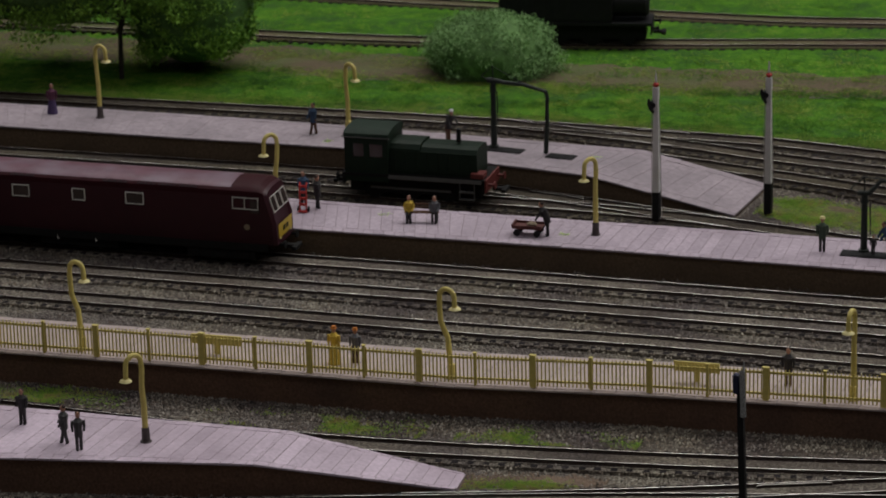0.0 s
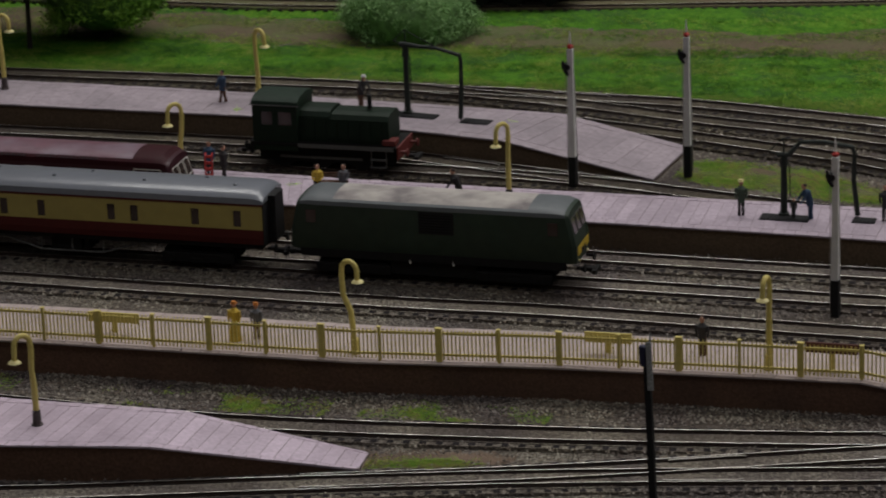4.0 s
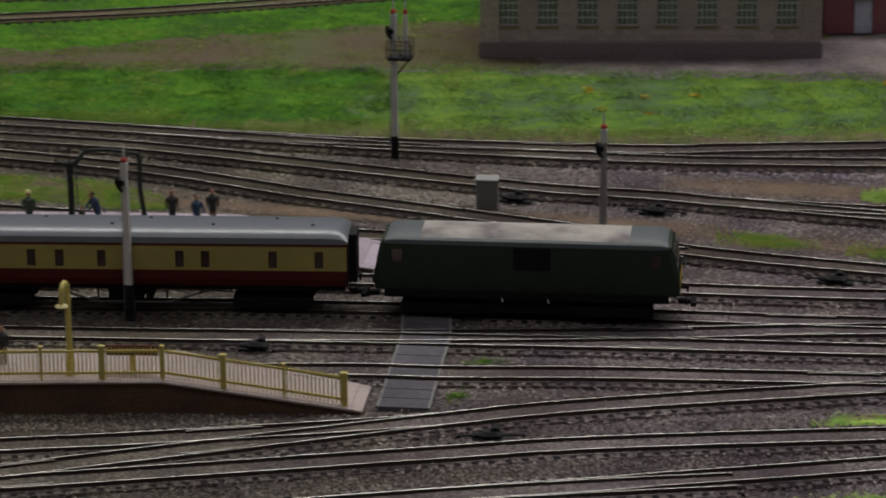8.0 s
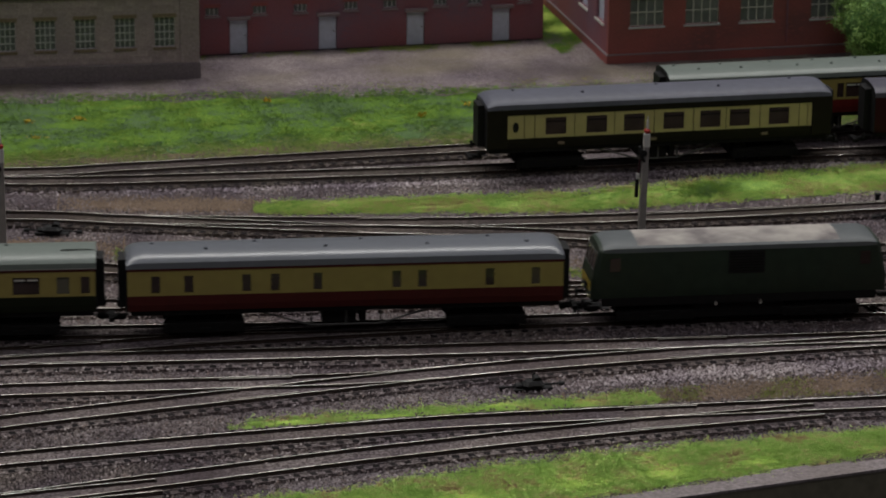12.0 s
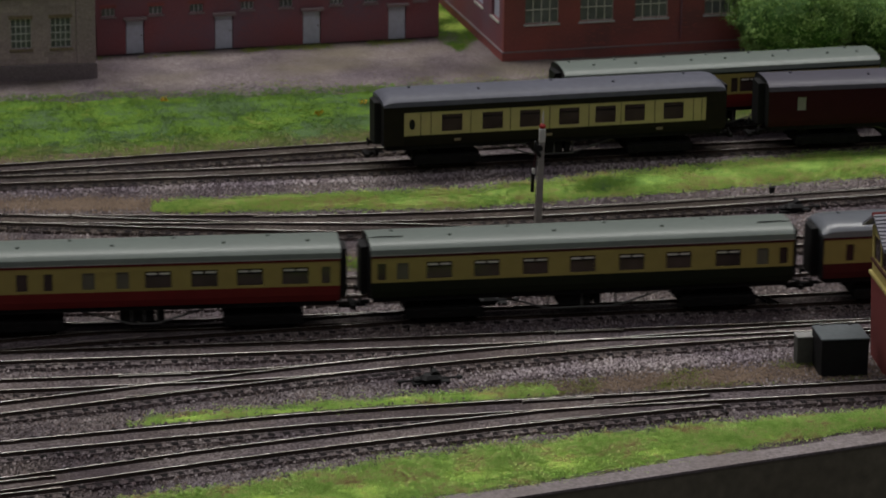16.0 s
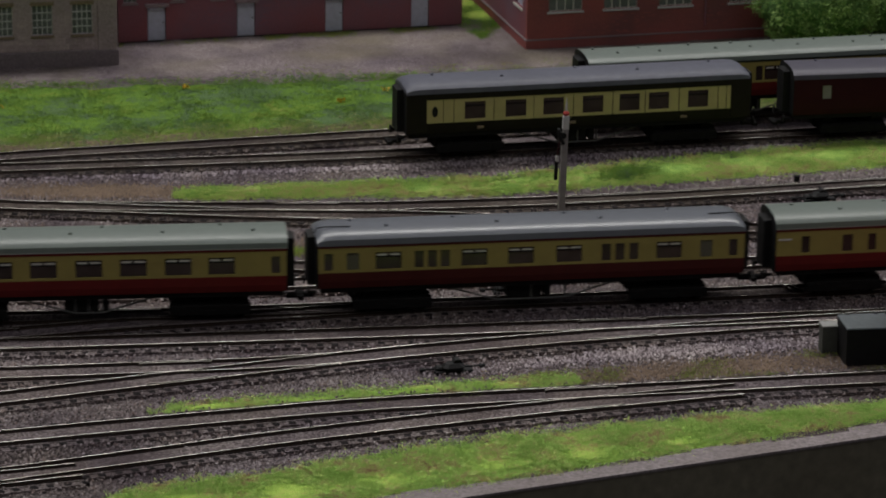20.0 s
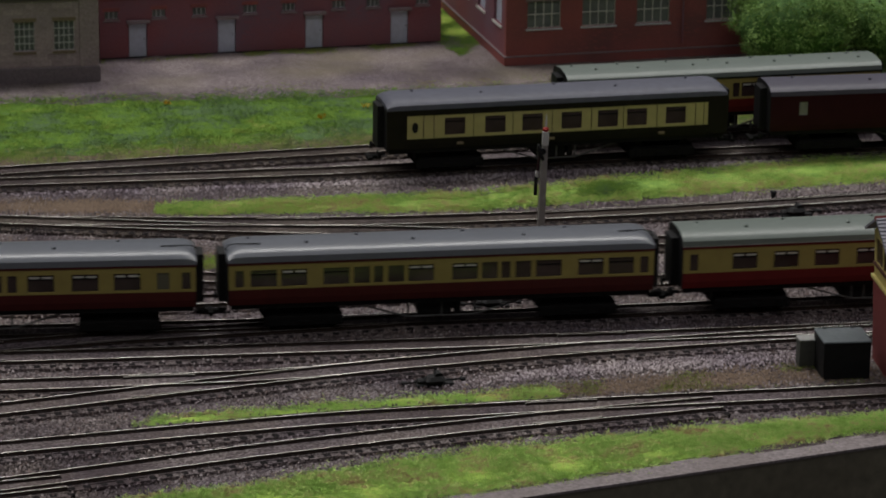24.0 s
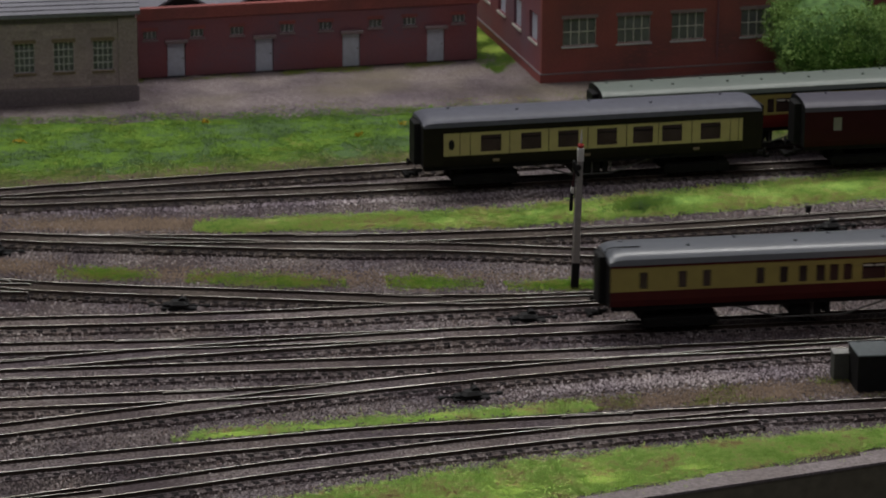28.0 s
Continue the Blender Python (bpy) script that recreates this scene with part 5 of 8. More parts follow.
def fence():
    """Post and picket fence along the front edge of the fenced platform, down its ramp."""
    root = thing("picket_fence", "yellow painted picket fence along the platform edge", "fence")
    near = PLATFORMS["fenced"][0]
    line = [(x, y + 0.0035) for x, y in near]
    sx = np.arange(-0.949, -0.2065, 0.00216)
    top, kx, fx = PLAT_H["fenced"], near[-2][0], near[-1][0]

    def z(x):
        return top if x < kx else top + (0.0022 - top) * (x - kx) / (fx - kx)

    pick = Shape()
    pick.rings([[(-0.00034, -0.0003, 0.0008), (0.00034, -0.0003, 0.0008), (0.00034, 0.0003, 0.0008), (-0.00034, 0.0003, 0.0008)], [(-0.00034, -0.0003, 0.0168), (0.00034, -0.0003, 0.0168), (0.00034, 0.0003, 0.0168), (-0.00034, 0.0003, 0.0168)], [(-0.0001, -0.0003, 0.0182), (0.0001, -0.0003, 0.0182), (0.0001, 0.0003, 0.0182), (-0.0001, 0.0003, 0.0182)]])
    pm = pick.data("picket", [M_YELLOW])
    posts = []
    for w in (0.0008, 0.0017):
        p = Shape().box(-w, w, -0.0010, 0.0010, 0, 0.0188, c=0.0003)
        p.box(-w - 0.0002, w + 0.0002, -0.0012, 0.0012, 0.0188, 0.0194)
        posts.append(p.data("post", [M_YELLOW]))
    for x in sx:
        ob = new("picket", pm)
        ob.parent = root
        ob.location = (x, along(line, x), z(x))
    k = 0
    for x in np.arange(kx - 0.0320 * 20, -0.2, 0.0320):
        ob = new("post", posts[k % 2])
        k += 1
        ob.parent = root
        ob.location = (x, along(line, x) - 0.0006, z(x))
    for h0 in (0.0028, 0.0150):
        s = Shape()
        cs = [x for x in np.r_[-0.949, [p[0] for p in line if -0.949 < p[0] < -0.207], -0.2075]]
        for a, b in zip(cs, cs[1:]):
            ya, yb = along(line, a), along(line, b)
            s.rings([[(x, y + 0.0003, z(x) + h0), (x, y + 0.0012, z(x) + h0), (x, y + 0.0012, z(x) + h0 + 0.0013), (x, y + 0.0003, z(x) + h0 + 0.0013)] for x, y in ((a, ya), (b, yb))])
        part("fence_rail", s, M_YELLOW, root)


def tree(name, label, x, y, r, h, leaf, seed, leaves=5200, trunk=True, low=0.12, size=0.0021, off=(0.0, 0.0), bole=0.10):
    root = thing(name, label, "bush" if name == "bush" else "tree", pose(x, y, 0))
    rg = np.random.RandomState(seed)
    rr = random.Random(seed)
    if trunk:
        t = Shape().tube([(0, 0, -0.002), (0.001, 0, h * 0.25), (-0.001, 0.001, h * 0.5), (0, 0, h * 0.8)], [r * bole, r * bole * 0.8, r * bole * 0.5, r * 0.015], 8)
        part("trunk", t, M_BARK, root)
        for k in range(8):
            a, z = rr.uniform(0, 6.28), h * rr.uniform(0.2, 0.6)
            e = (off[0] * 0.8 + math.cos(a) * r * 0.7, off[1] * 0.8 + math.sin(a) * r * 0.7, z + h * 0.25)
            part("limb", Shape().tube([(0, 0, z), (e[0] * 0.5, e[1] * 0.5, z + h * 0.1), e], [r * 0.03, r * 0.02, r * 0.006], 6), M_BARK, root)
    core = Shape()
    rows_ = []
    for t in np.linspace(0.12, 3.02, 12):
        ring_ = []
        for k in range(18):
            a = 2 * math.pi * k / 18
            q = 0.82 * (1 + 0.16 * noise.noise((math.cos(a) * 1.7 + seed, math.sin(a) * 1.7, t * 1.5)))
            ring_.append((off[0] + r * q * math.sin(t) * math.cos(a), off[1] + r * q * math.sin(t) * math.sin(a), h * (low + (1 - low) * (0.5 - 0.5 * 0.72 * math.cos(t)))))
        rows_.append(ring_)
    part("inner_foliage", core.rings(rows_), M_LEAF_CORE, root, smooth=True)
    # clumps of leaves on the ends of twigs
    cl = []
    for k in range(170):
        u, a = rr.uniform(-0.75, 1), rr.uniform(0, 6.28)
        q = math.sqrt(1 - u * u)
        d = rr.uniform(0.72, 0.90)
        wide = 1.0 if u > -0.2 else 0.9
        cl.append((off[0] + q * math.cos(a) * r * d * wide, off[1] + q * math.sin(a) * r * d * wide, h * (low + (1 - low) * (0.5 + 0.5 * u * d)) - r * 0.12 * (u > 0.6), r * rr.uniform(0.15, 0.26)))
    cl = np.array(cl)
    pick = rg.randint(0, len(cl), leaves)
    d = rg.normal(0, 1, (leaves, 3))
    d /= np.linalg.norm(d, axis=1)[:, None]
    p = cl[pick, :3] + d * cl[pick, 3:4] * rg.uniform(0.55, 1.05, (leaves, 1)) * np.array([1, 1, 0.8])
    p = p[p[:, 2] > 0.001]
    n = len(p)
    a, b = rg.normal(0, 1, (n, 3)), rg.normal(0, 1, (n, 3))
    a /= np.linalg.norm(a, axis=1)[:, None]
    b -= a * (a * b).sum(1)[:, None]
    b /= np.linalg.norm(b, axis=1)[:, None]
    s = size * rg.uniform(0.5, 1.2, (n, 1))
    v = np.stack([p - a * s, p - b * s * 0.5, p + a * s, p + b * s * 0.5], 1).reshape(-1, 3)
    stuff("crown", v, np.arange(n * 4).reshape(n, 4), leaf, "", "", root)
    return root


# ---- buildings ----
def wall_with_holes(x0, x1, z0, z1, holes, y0, y1):
    """A wall along x with rectangular openings (xa, xb, za, zb) cut through it."""
    s = Shape()
    s.weld = True
    xs = sorted({x0, x1, *[h for q in holes for h in q[:2]]})
    cuts = sorted({z0, z1, *[h for q in holes for h in q[2:]]})
    for a, b in zip(xs, xs[1:]):
        for c, d in zip(cuts, cuts[1:]):
            if not any(q[0] < (a + b) / 2 < q[1] and q[2] < (c + d) / 2 < q[3] for q in holes):
                s.box(a, b, y0, y1, c, d)
    return s


def glazed(root, xa, xb, za, zb, y, nx, nz, bar, sill=None, lintel=None, pane=None):
    w = part("window", Shape().box(xa, xb, y + 0.0022, y + 0.0026, za, zb), pane or M_PANE, root)
    t = 0.0003
    for k in range(nx + 1):
        x = xa + (xb - xa) * k / nx
        part("glazing_bar", Shape().box(x - t, x + t, y + 0.0012, y + 0.0021, za, zb), bar, w)
    for k in range(nz + 1):
        z = za + (zb - za) * k / nz
        part("glazing_bar", Shape().box(xa, xb, y + 0.0011, y + 0.0020, z - t, z + t), bar, w)
    if sill:
        part("sill", Shape().box(xa - 0.0012, xb + 0.0012, y - 0.0012, y + 0.002, za - 0.0018, za - 0.0003, c=0.0002), sill, w)
    if lintel:
        part("lintel", Shape().box(xa - 0.0014, xb + 0.0014, y - 0.0005, y + 0.001, zb + 0.0003, zb + 0.0030), lintel, w)


def stone_building():
    root = thing("stone_building", "long grey stone building with small-paned windows and slate roof", "building", pose(0.0225, 2.375, 0, 0, 0, 6.0))
    L, H, D = 0.245, 0.068, 0.09
    # origin at the front corner; the front runs to -x
    hs, x = [], -0.017
    k = 0
    while x > -L + 0.012:
        hs.append((x - 0.0145, x, 0.0247, 0.0465))
        x -= 0.0288
    s = wall_with_holes(-L, 0, 0, H, hs, 0.0, 0.004)
    part("front_wall", s, M_STONEWALL, root)
    part("rear_wall", Shape().box(-L, 0, D - 0.004, D, 0, H), M_STONEWALL, root)
    part("end_wall", Shape().box(-L, -L + 0.004, 0.004, D - 0.004, 0, H), M_STONEWALL, root)
    part("end_wall", Shape().box(-0.004, 0, 0.004, D - 0.004, 0, H), M_STONEWALL, root)
    part("plinth", Shape().box(-L - 0.002, 0.002, -0.002, D + 0.002, 0, 0.0125, c=0.0006), M_STONE_DARK, root, "darker stone plinth")
    for x0 in (-L, -0.012):
        part("corner_pilaster", Shape().box(x0 - 0.001, x0 + 0.013, -0.0015, 0.002, 0.0125, H - 0.004, c=0.0003), M_STONEWALL, root)
    part("cornice", Shape().box(-L, 0, -0.0012, 0.002, H - 0.006, H), M_STONE_DARK, root)
    for h in hs:
        glazed(root, *h, 0.0, 4, 4, M_BARS, M_BUFF, M_BUFF)
    rg = random.Random(5)
    blocks = [Shape().box(0, w, -0.0002, 0.0012, 0, 0.0038, c=0.0001).data("stone", [M_STONEWALL]) for w in (0.006, 0.0075, 0.009)]
    z = 0.0135
    spots = []
    while z < H - 0.010:
        x = -L + 0.013 + rg.uniform(0, 0.004)
        while x < -0.023:
            b = rg.randrange(3)
            w = (0.006, 0.0075, 0.009)[b]
            if not any(h[0] - 0.0018 < x + w and x < h[1] + 0.0018 and h[2] - 0.003 < z + 0.0038 and z < h[3] + 0.004 for h in hs):
                spots.append((x, z, b))
            x += w + 0.0004
        z += 0.0043
    rg.shuffle(spots)
    for x, z, b in spots[:300]:
        ob = new("stone", blocks[b])
        ob.parent = root
        ob.location = (x, 0, z)
    pitch = 0.026
    r = Shape().prism([(-0.006, H - 0.001), (D / 2, H + pitch), (D + 0.006, H - 0.001), (D + 0.006, H + 0.001), (D / 2, H + pitch + 0.0022), (-0.006, H + 0.001)], "x", -L - 0.003, 0.003)
    roof = part("roof", r, M_SLATE, root)
    part("gable", Shape().prism([(0.0, H), (D / 2, H + pitch), (D, H)], "x", -L, -L + 0.003).prism([(0.0, H), (D / 2, H + pitch), (D, H)], "x", -0.003, 0), M_STONEWALL, root)
    for k in range(12):
        t0, t1 = k / 12, (k + 1) / 12
        y0, y1 = -0.006 + (D / 2 + 0.006) * t0, -0.006 + (D / 2 + 0.006) * t1
        z0, z1 = H + 0.001 + (pitch + 0.0012) * t0, H + 0.001 + (pitch + 0.0012) * t1
        part("slate_course", Shape().add([(-L - 0.003, y0, z0 + 0.0009), (0.003, y0, z0 + 0.0009), (0.003, y1, z1 + 0.0002), (-L - 0.003, y1, z1 + 0.0002), (-L - 0.003, y0, z0 - 0.0002), (0.003, y0, z0 - 0.0002)], [(0, 1, 2, 3), (4, 5, 1, 0)]), M_SLATE, roof)


def brick_courses(root, name, material, x0, x1, z0, z1, holes, y, limit=300):
    """Proud stretchers here and there over a brick face."""
    rg = random.Random(len(holes) + 11)
    me = Shape().box(0, 0.0030, -0.00010, 0.0005, 0, 0.00085).data(name, [material])
    spots = []
    z = z0
    row = 0
    while z < z1:
        x = x0 + (0.0016 if row % 2 else 0)
        while x < x1 - 0.003:
            if not any(h[0] - 0.002 < x + 0.003 and x < h[1] + 0.002 and h[2] - 0.003 < z + 0.001 and z < h[3] + 0.004 for h in holes):
                spots.append((x, z))
            x += 0.0033
        z += 0.00115
        row += 1
    rg.shuffle(spots)
    for x, z in spots[:limit]:
        ob = new("brick", me)
        ob.parent = root
        ob.location = (x, y, z)


def low_workshop():
    a = math.degrees(math.atan2(2.476 - 2.432, 0.285 - 0.024))
    root = thing("brick_workshop", "low purple-red brick workshop with pale doors and sawtooth roof", "building", pose(0.024, 2.436, 0, 0, 0, a))
    L, H, D = 0.265, 0.046, 0.10
    doors = [0.029, 0.097, 0.165, 0.232]
    hs = [(x - 0.0070, x + 0.0070, 0.0, 0.0268) for x in doors]
    for x in (0.009, 0.045, 0.076, 0.115, 0.145, 0.184, 0.211, 0.250):
        hs.append((x - 0.005, x + 0.005, 0.0312, 0.0372))
    s = wall_with_holes(0, L, 0, H, hs, 0.0, 0.004)
    part("front_wall", s, M_BRICK2, root)
    part("rear_wall", Shape().box(0, L, D - 0.004, D, 0, H), M_BRICK2, root)
    part("end_wall", Shape().box(0, 0.004, 0.004, D - 0.004, 0, H), M_BRICK2, root)
    part("end_wall", Shape().box(L - 0.004, L, 0.004, D - 0.004, 0, H), M_BRICK2, root)
    part("parapet", Shape().box(-0.001, L + 0.001, -0.0015, 0.004, H, H + 0.0095, c=0.0004), M_BRICK, root, "red painted parapet band")
    # shadow line at the wall foot, painted as a thin solid black strip
    part("painted_foot_shadow", Shape().box(0.001, L - 0.001, -0.0006, 0.001, 0.0, 0.0015), M_BLACK, root)
    for x in doors:
        d = part("door", Shape().box(x - 0.0066, x + 0.0066, 0.0012, 0.0026, 0.0010, 0.0266, c=0.0002), M_DOORBLUE, root, "pale blue-grey door")
        part("handle", Shape().ball((x + 0.005, 0.0010, 0.015), 0.0005, 6), M_BLACK, d)
        part("canopy", Shape().box(x - 0.0088, x + 0.0088, -0.004, 0.002, 0.0276, 0.0300, c=0.0003), M_LEAD, d)
    for h in hs[4:]:
        glazed(root, *h, 0.0, 3, 1, M_BARS, M_LEAD, M_BRICK)
    brick_courses(root, "brick", M_BRICK2, 0.001, L - 0.004, 0.003, H - 0.002, hs, 0.0, 260)
    rp = Shape()
    for k in range(4):
        x0 = 0.005 + k * 0.064
        rp.prism([(x0, H + 0.002), (x0 + 0.030, H + 0.019), (x0 + 0.062, H + 0.002)], "y", 0.008, D)
    rp.box(0.004, L - 0.004, 0.004, D, H - 0.002, H + 0.002)
    part("sawtooth_roof", rp, M_SLATE, root)
    for k in range(4):
        x0 = 0.005 + k * 0.064
        part("gable_end", Shape().prism([(x0 + 0.004, H + 0.003), (x0 + 0.030, H + 0.0172), (x0 + 0.057, H + 0.003)], "y", 0.0068, 0.0079), M_BLACK, root, "dark boarded gable")


def brick_factory():
    a = math.degrees(math.atan2(2.437 - 2.410, 0.493 - 0.326))
    root = thing("brick_factory", "red brick factory with tall multi-pane windows and pale sills", "building", pose(0.327, 2.405, 0, 0, 0, a))
    L, H, D = 0.33, 0.105, 0.26
    ws = [0.0295, 0.0725, 0.1155, 0.1710, 0.208, 0.251, 0.295]
    hs = [(x - 0.0130, x + 0.0130, z, z + 0.0205) for x in ws for z in (0.0287, 0.070)]
    s = wall_with_holes(0, L, 0, H, hs, 0.0, 0.005)
    part("front_wall", s, M_BRICK, root)
    part("rear_wall", Shape().box(0, L, D - 0.005, D, 0, H), M_BRICK, root)
    part("end_wall", Shape().box(L - 0.005, L, 0.005, D - 0.005, 0, H), M_BRICK, root)
    for h in hs:
        glazed(root, *h, 0.0, 4, 2, M_SILVER, M_BARS, M_LEAD)
    # the side that faces -x, drawn along y
    sh = [(y - 0.011, y + 0.011, z, z + 0.0215) for y in (0.024, 0.070, 0.116, 0.162, 0.208) for z in (0.0287, 0.070)]
    t = Shape()
    base = wall_with_holes(0.005, D - 0.005, 0, H, sh, 0.0, 0.005)
    t.v = [(y, x, z) for x, y, z in base.v]
    t.weld = True
    t.f, t.m = [tuple(reversed(f)) for f in base.f], base.m
    part("side_wall", t, M_BRICK2, root)
    for ya, yb, za, zb in sh:
        w = part("window", Shape().box(0.0022, 0.0026, ya, yb, za, zb), M_DOORBLUE, root)
        part("sill", Shape().box(-0.0012, 0.002, ya - 0.001, yb + 0.001, za - 0.0018, za - 0.0002), M_SILVER, w)
    part("plinth", Shape().box(-0.0012, L + 0.0012, -0.0012, D + 0.001, 0, 0.0072), M_BRICK, root)
    part("string_course", Shape().box(-0.0016, L + 0.0016, -0.0016, 0.001, 0.0072, 0.0080).box(-0.0016, 0.001, 0.001, D, 0.0072, 0.0080), M_LEAD, root, "pale string course")
    part("downpipe", Shape().tube([(0.139, -0.0012, 0.012), (0.139, -0.0012, H)], 0.0008, 8), M_BRICK2, root)
    part("roof", Shape().box(-0.003, L + 0.003, -0.003, D + 0.003, H, H + 0.004), M_SLATE, root)
    brick_courses(root, "brick", M_BRICK, 0.001, L - 0.12, 0.0100, 0.066, hs, 0.0, 300)


def on_track(key, x0, x1):
    """The pose of a vehicle whose ends stand over a track at x0 and x1."""
    pts = TRACKS[key]
    xy, d = curve(pts, 0.02)
    a, b = x0 + 0.2 * (x1 - x0), x0 + 0.8 * (x1 - x0)
    ya, yb = float(np.interp(a, xy[:, 0], xy[:, 1])), float(np.interp(b, xy[:, 0], xy[:, 1]))
    ang = math.degrees(math.atan2(yb - ya, b - a))
    return pose((x0 + x1) / 2, (ya + yb) / 2, 0, 0, 0, ang)


# ---- build ----
ground()
for i, key in enumerate(TRACKS):
    track(key, 0.00002 * i)
check_rails()
long_check_rails("V", 0.30, 0.56)
bed_stones("track_ballast_chips", "loose grey ballast chips on the track bed", [k for k in TRACKS if k[0] != "X" and k not in OLD_TRACKS], M_BEDSTONE, 77)
bed_stones("siding_ballast_chips", "dirty dark ballast chips on the siding tracks", OLD_TRACKS, M_BEDSTONE_OLD, 78)
for key, label, pav, pitch, rows in (("far", "island platform paved in pale mauve-grey slabs", M_SLAB_FAR, 0.0125, 1), ("middle", "island platform paved in pale mauve-grey slabs", M_SLAB_MID, 0.0076, 1), ("fenced", "narrow fenced platform with pale tan slabs", M_SLAB_TAN, 0.0125, 1), ("near", "low platform of pale mauve slabs with ramped end", M_SLAB, 0.0078, 1)):
    platform(key, label, pav, pitch, rows, face=M_WALL_OLIVE if key in ("far", "middle") else M_BRICKFACE)
fence()
U_, U2_, X_ = TRACKS["U"], TRACKS["U2"], TRACKS["X1"]
lower = [(-1.6, 2.070), (-1.13, 2.112), (-0.789, 2.150), (-0.6, 2.160), (-0.5, 2.159), (-0.3, 2.141), (-0.08, 2.143), (0.2, 2.191), (0.45, 2.233), (0.8, 2.29)]
path0 = [(-1.6, 2.18), (-1.0, 2.230), (-0.88, 2.236), (-0.72, 2.261), (-0.61, 2.275), (-0.515, 2.297), (-0.435, 2.305), (-0.315, 2.320), (0.0, 2.325), (0.3, 2.34), (0.8, 2.40)]
path1 = [(-1.6, 2.225), (-1.01, 2.272), (-0.9, 2.281), (-0.72, 2.292), (-0.62, 2.309), (-0.52, 2.327), (-0.449, 2.362), (-0.33, 2.412), (-0.2, 2.450), (0.3, 2.47), (0.8, 2.50)]
back0 = [(x, y - 0.010) for x, y in path1 if x < -0.1]
back1 = [(-1.6, 2.74), (-0.2, 2.74)]
sheet("path", "bare earth path across the grass", M_PATH, [(x, y - 0.014) for x, y in path0], [(x, y + 0.030) for x, y in path1], -1.6, -0.16, 0.0006, rough=0.010, seed=4, tag="path")
sheet("yard", "pinkish gravel yard before the brick buildings", M_GRAVEL, path0, [(-0.3, 2.46), (0.8, 2.62)], -0.228, 0.8, 0.0008, rough=0.007, seed=9, tag="yard")
turf("meadow_grass", "bright green meadow grass behind the tracks", lower, path0, -0.30, 0.72, 50000, 1, M_LUSH, under=M_MEADOW, rough=0.008, hmin=0.0008, hmax=0.0026)
turf("meadow_grass", "fresh green meadow grass beside the station", lower, path0, -1.40, -0.27, 60000, 61, M_FRESH, under=M_FRESH_TURF, rough=0.008, hmin=0.0007, hmax=0.0022)
blades("path_grass", "thin olive grass growing over the path", M_DRY, path0, path1, -1.4, -0.2, 22000, 0.0008, 0.0006, 0.0014, 19, 0.012, 0.02)
blades("meadow_edge_grass", "fresh green grass along the track edge", M_PALE_FRESH, [(x, y - 0.006) for x, y in lower], [(x, y + 0.018) for x, y in lower], -1.40, -0.30, 18000, 0.0006, 0.0008, 0.0019, 62, 0.008)
blades("meadow_edge_grass", "pale green grass along the track edge", M_PALE, [(x, y - 0.006) for x, y in lower], [(x, y + 0.036) for x, y in lower], -0.36, 0.72, 34000, 0.0006, 0.0008, 0.0019, 2, 0.008)
turf("back_grass", "green grass around the back sidings", back0, back1, -1.40, -0.21, 60000, 3, M_FRESH, under=M_FRESH_TURF, hmin=0.0007, hmax=0.0020)
stones("ballast_stones", "loose grey granite ballast chips", -1.0, 0.6, [(-1.0, 1.33), (-0.6, 1.33), (0.1, 1.53), (0.6, 1.68)], [(-1.0, 2.11), (-0.5, 2.165), (0.0, 2.13), (0.6, 2.19)], 190000, 5, 0.00072)
stones("pale_ballast_chips", "pale pinkish granite chips beside the siding", -0.05, 0.62, [(-0.05, 2.082), (0.2, 2.098), (0.45, 2.130), (0.62, 2.158)], [(-0.05, 2.098), (0.2, 2.116), (0.45, 2.150), (0.62, 2.178)], 7000, 6, 0.0008, M_PALESTONE, 0.0008, True)
stones("ballast_chips", "grey ballast chips before the fenced platform", -0.95, -0.24, [(-0.95, 1.530), (-0.575, 1.567), (-0.35, 1.606), (-0.24, 1.618)], [(-0.95, 1.556), (-0.575, 1.594), (-0.35, 1.630), (-0.24, 1.640)], 9000, 8, 0.0007, M_BEDSTONE, 0.0006)
stones("cinder_chips", "dark oily cinders between the near tracks", -0.27, 0.03, [(-0.27, 1.490), (0.03, 1.550)], [(-0.27, 1.610), (0.03, 1.665)], 24000, 48, 0.0007, M_BEDSTONE_OLD, 0.0008, True)
stones("earth_patch", "thin dusty earth along the foot of the meadow", -0.30, 0.50, lower, [(x, y + 0.020) for x, y in lower], 4500, 47, 0.0007, M_EARTH, 0.0012, True)
stones("pale_ballast_chips", "pale pinkish granite chips before the cabinets", 0.22, 0.45, [(0.22, 1.705), (0.30, 1.722), (0.45, 1.738)], [(0.22, 1.722), (0.30, 1.742), (0.45, 1.762)], 3600, 7, 0.00075, M_PALESTONE, 0.0008, True)
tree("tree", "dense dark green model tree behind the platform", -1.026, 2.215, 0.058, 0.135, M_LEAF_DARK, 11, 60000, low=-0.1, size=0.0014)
tree("bush", "rounded grey-green bush on the grass", -0.806, 2.280, 0.053, 0.053, M_LEAF_GREY, 12, 52000, trunk=False, low=-0.5, size=0.0011)
tree("tree", "fresh green model tree beside the factory", 0.545, 2.400, 0.050, 0.080, M_LEAF, 13, 42000, low=-0.1, size=0.0011)
tree("tree", "fresh green model tree beside the factory", 0.622, 2.415, 0.042, 0.066, M_LEAF, 14, 34000, low=-0.1, size=0.0011)
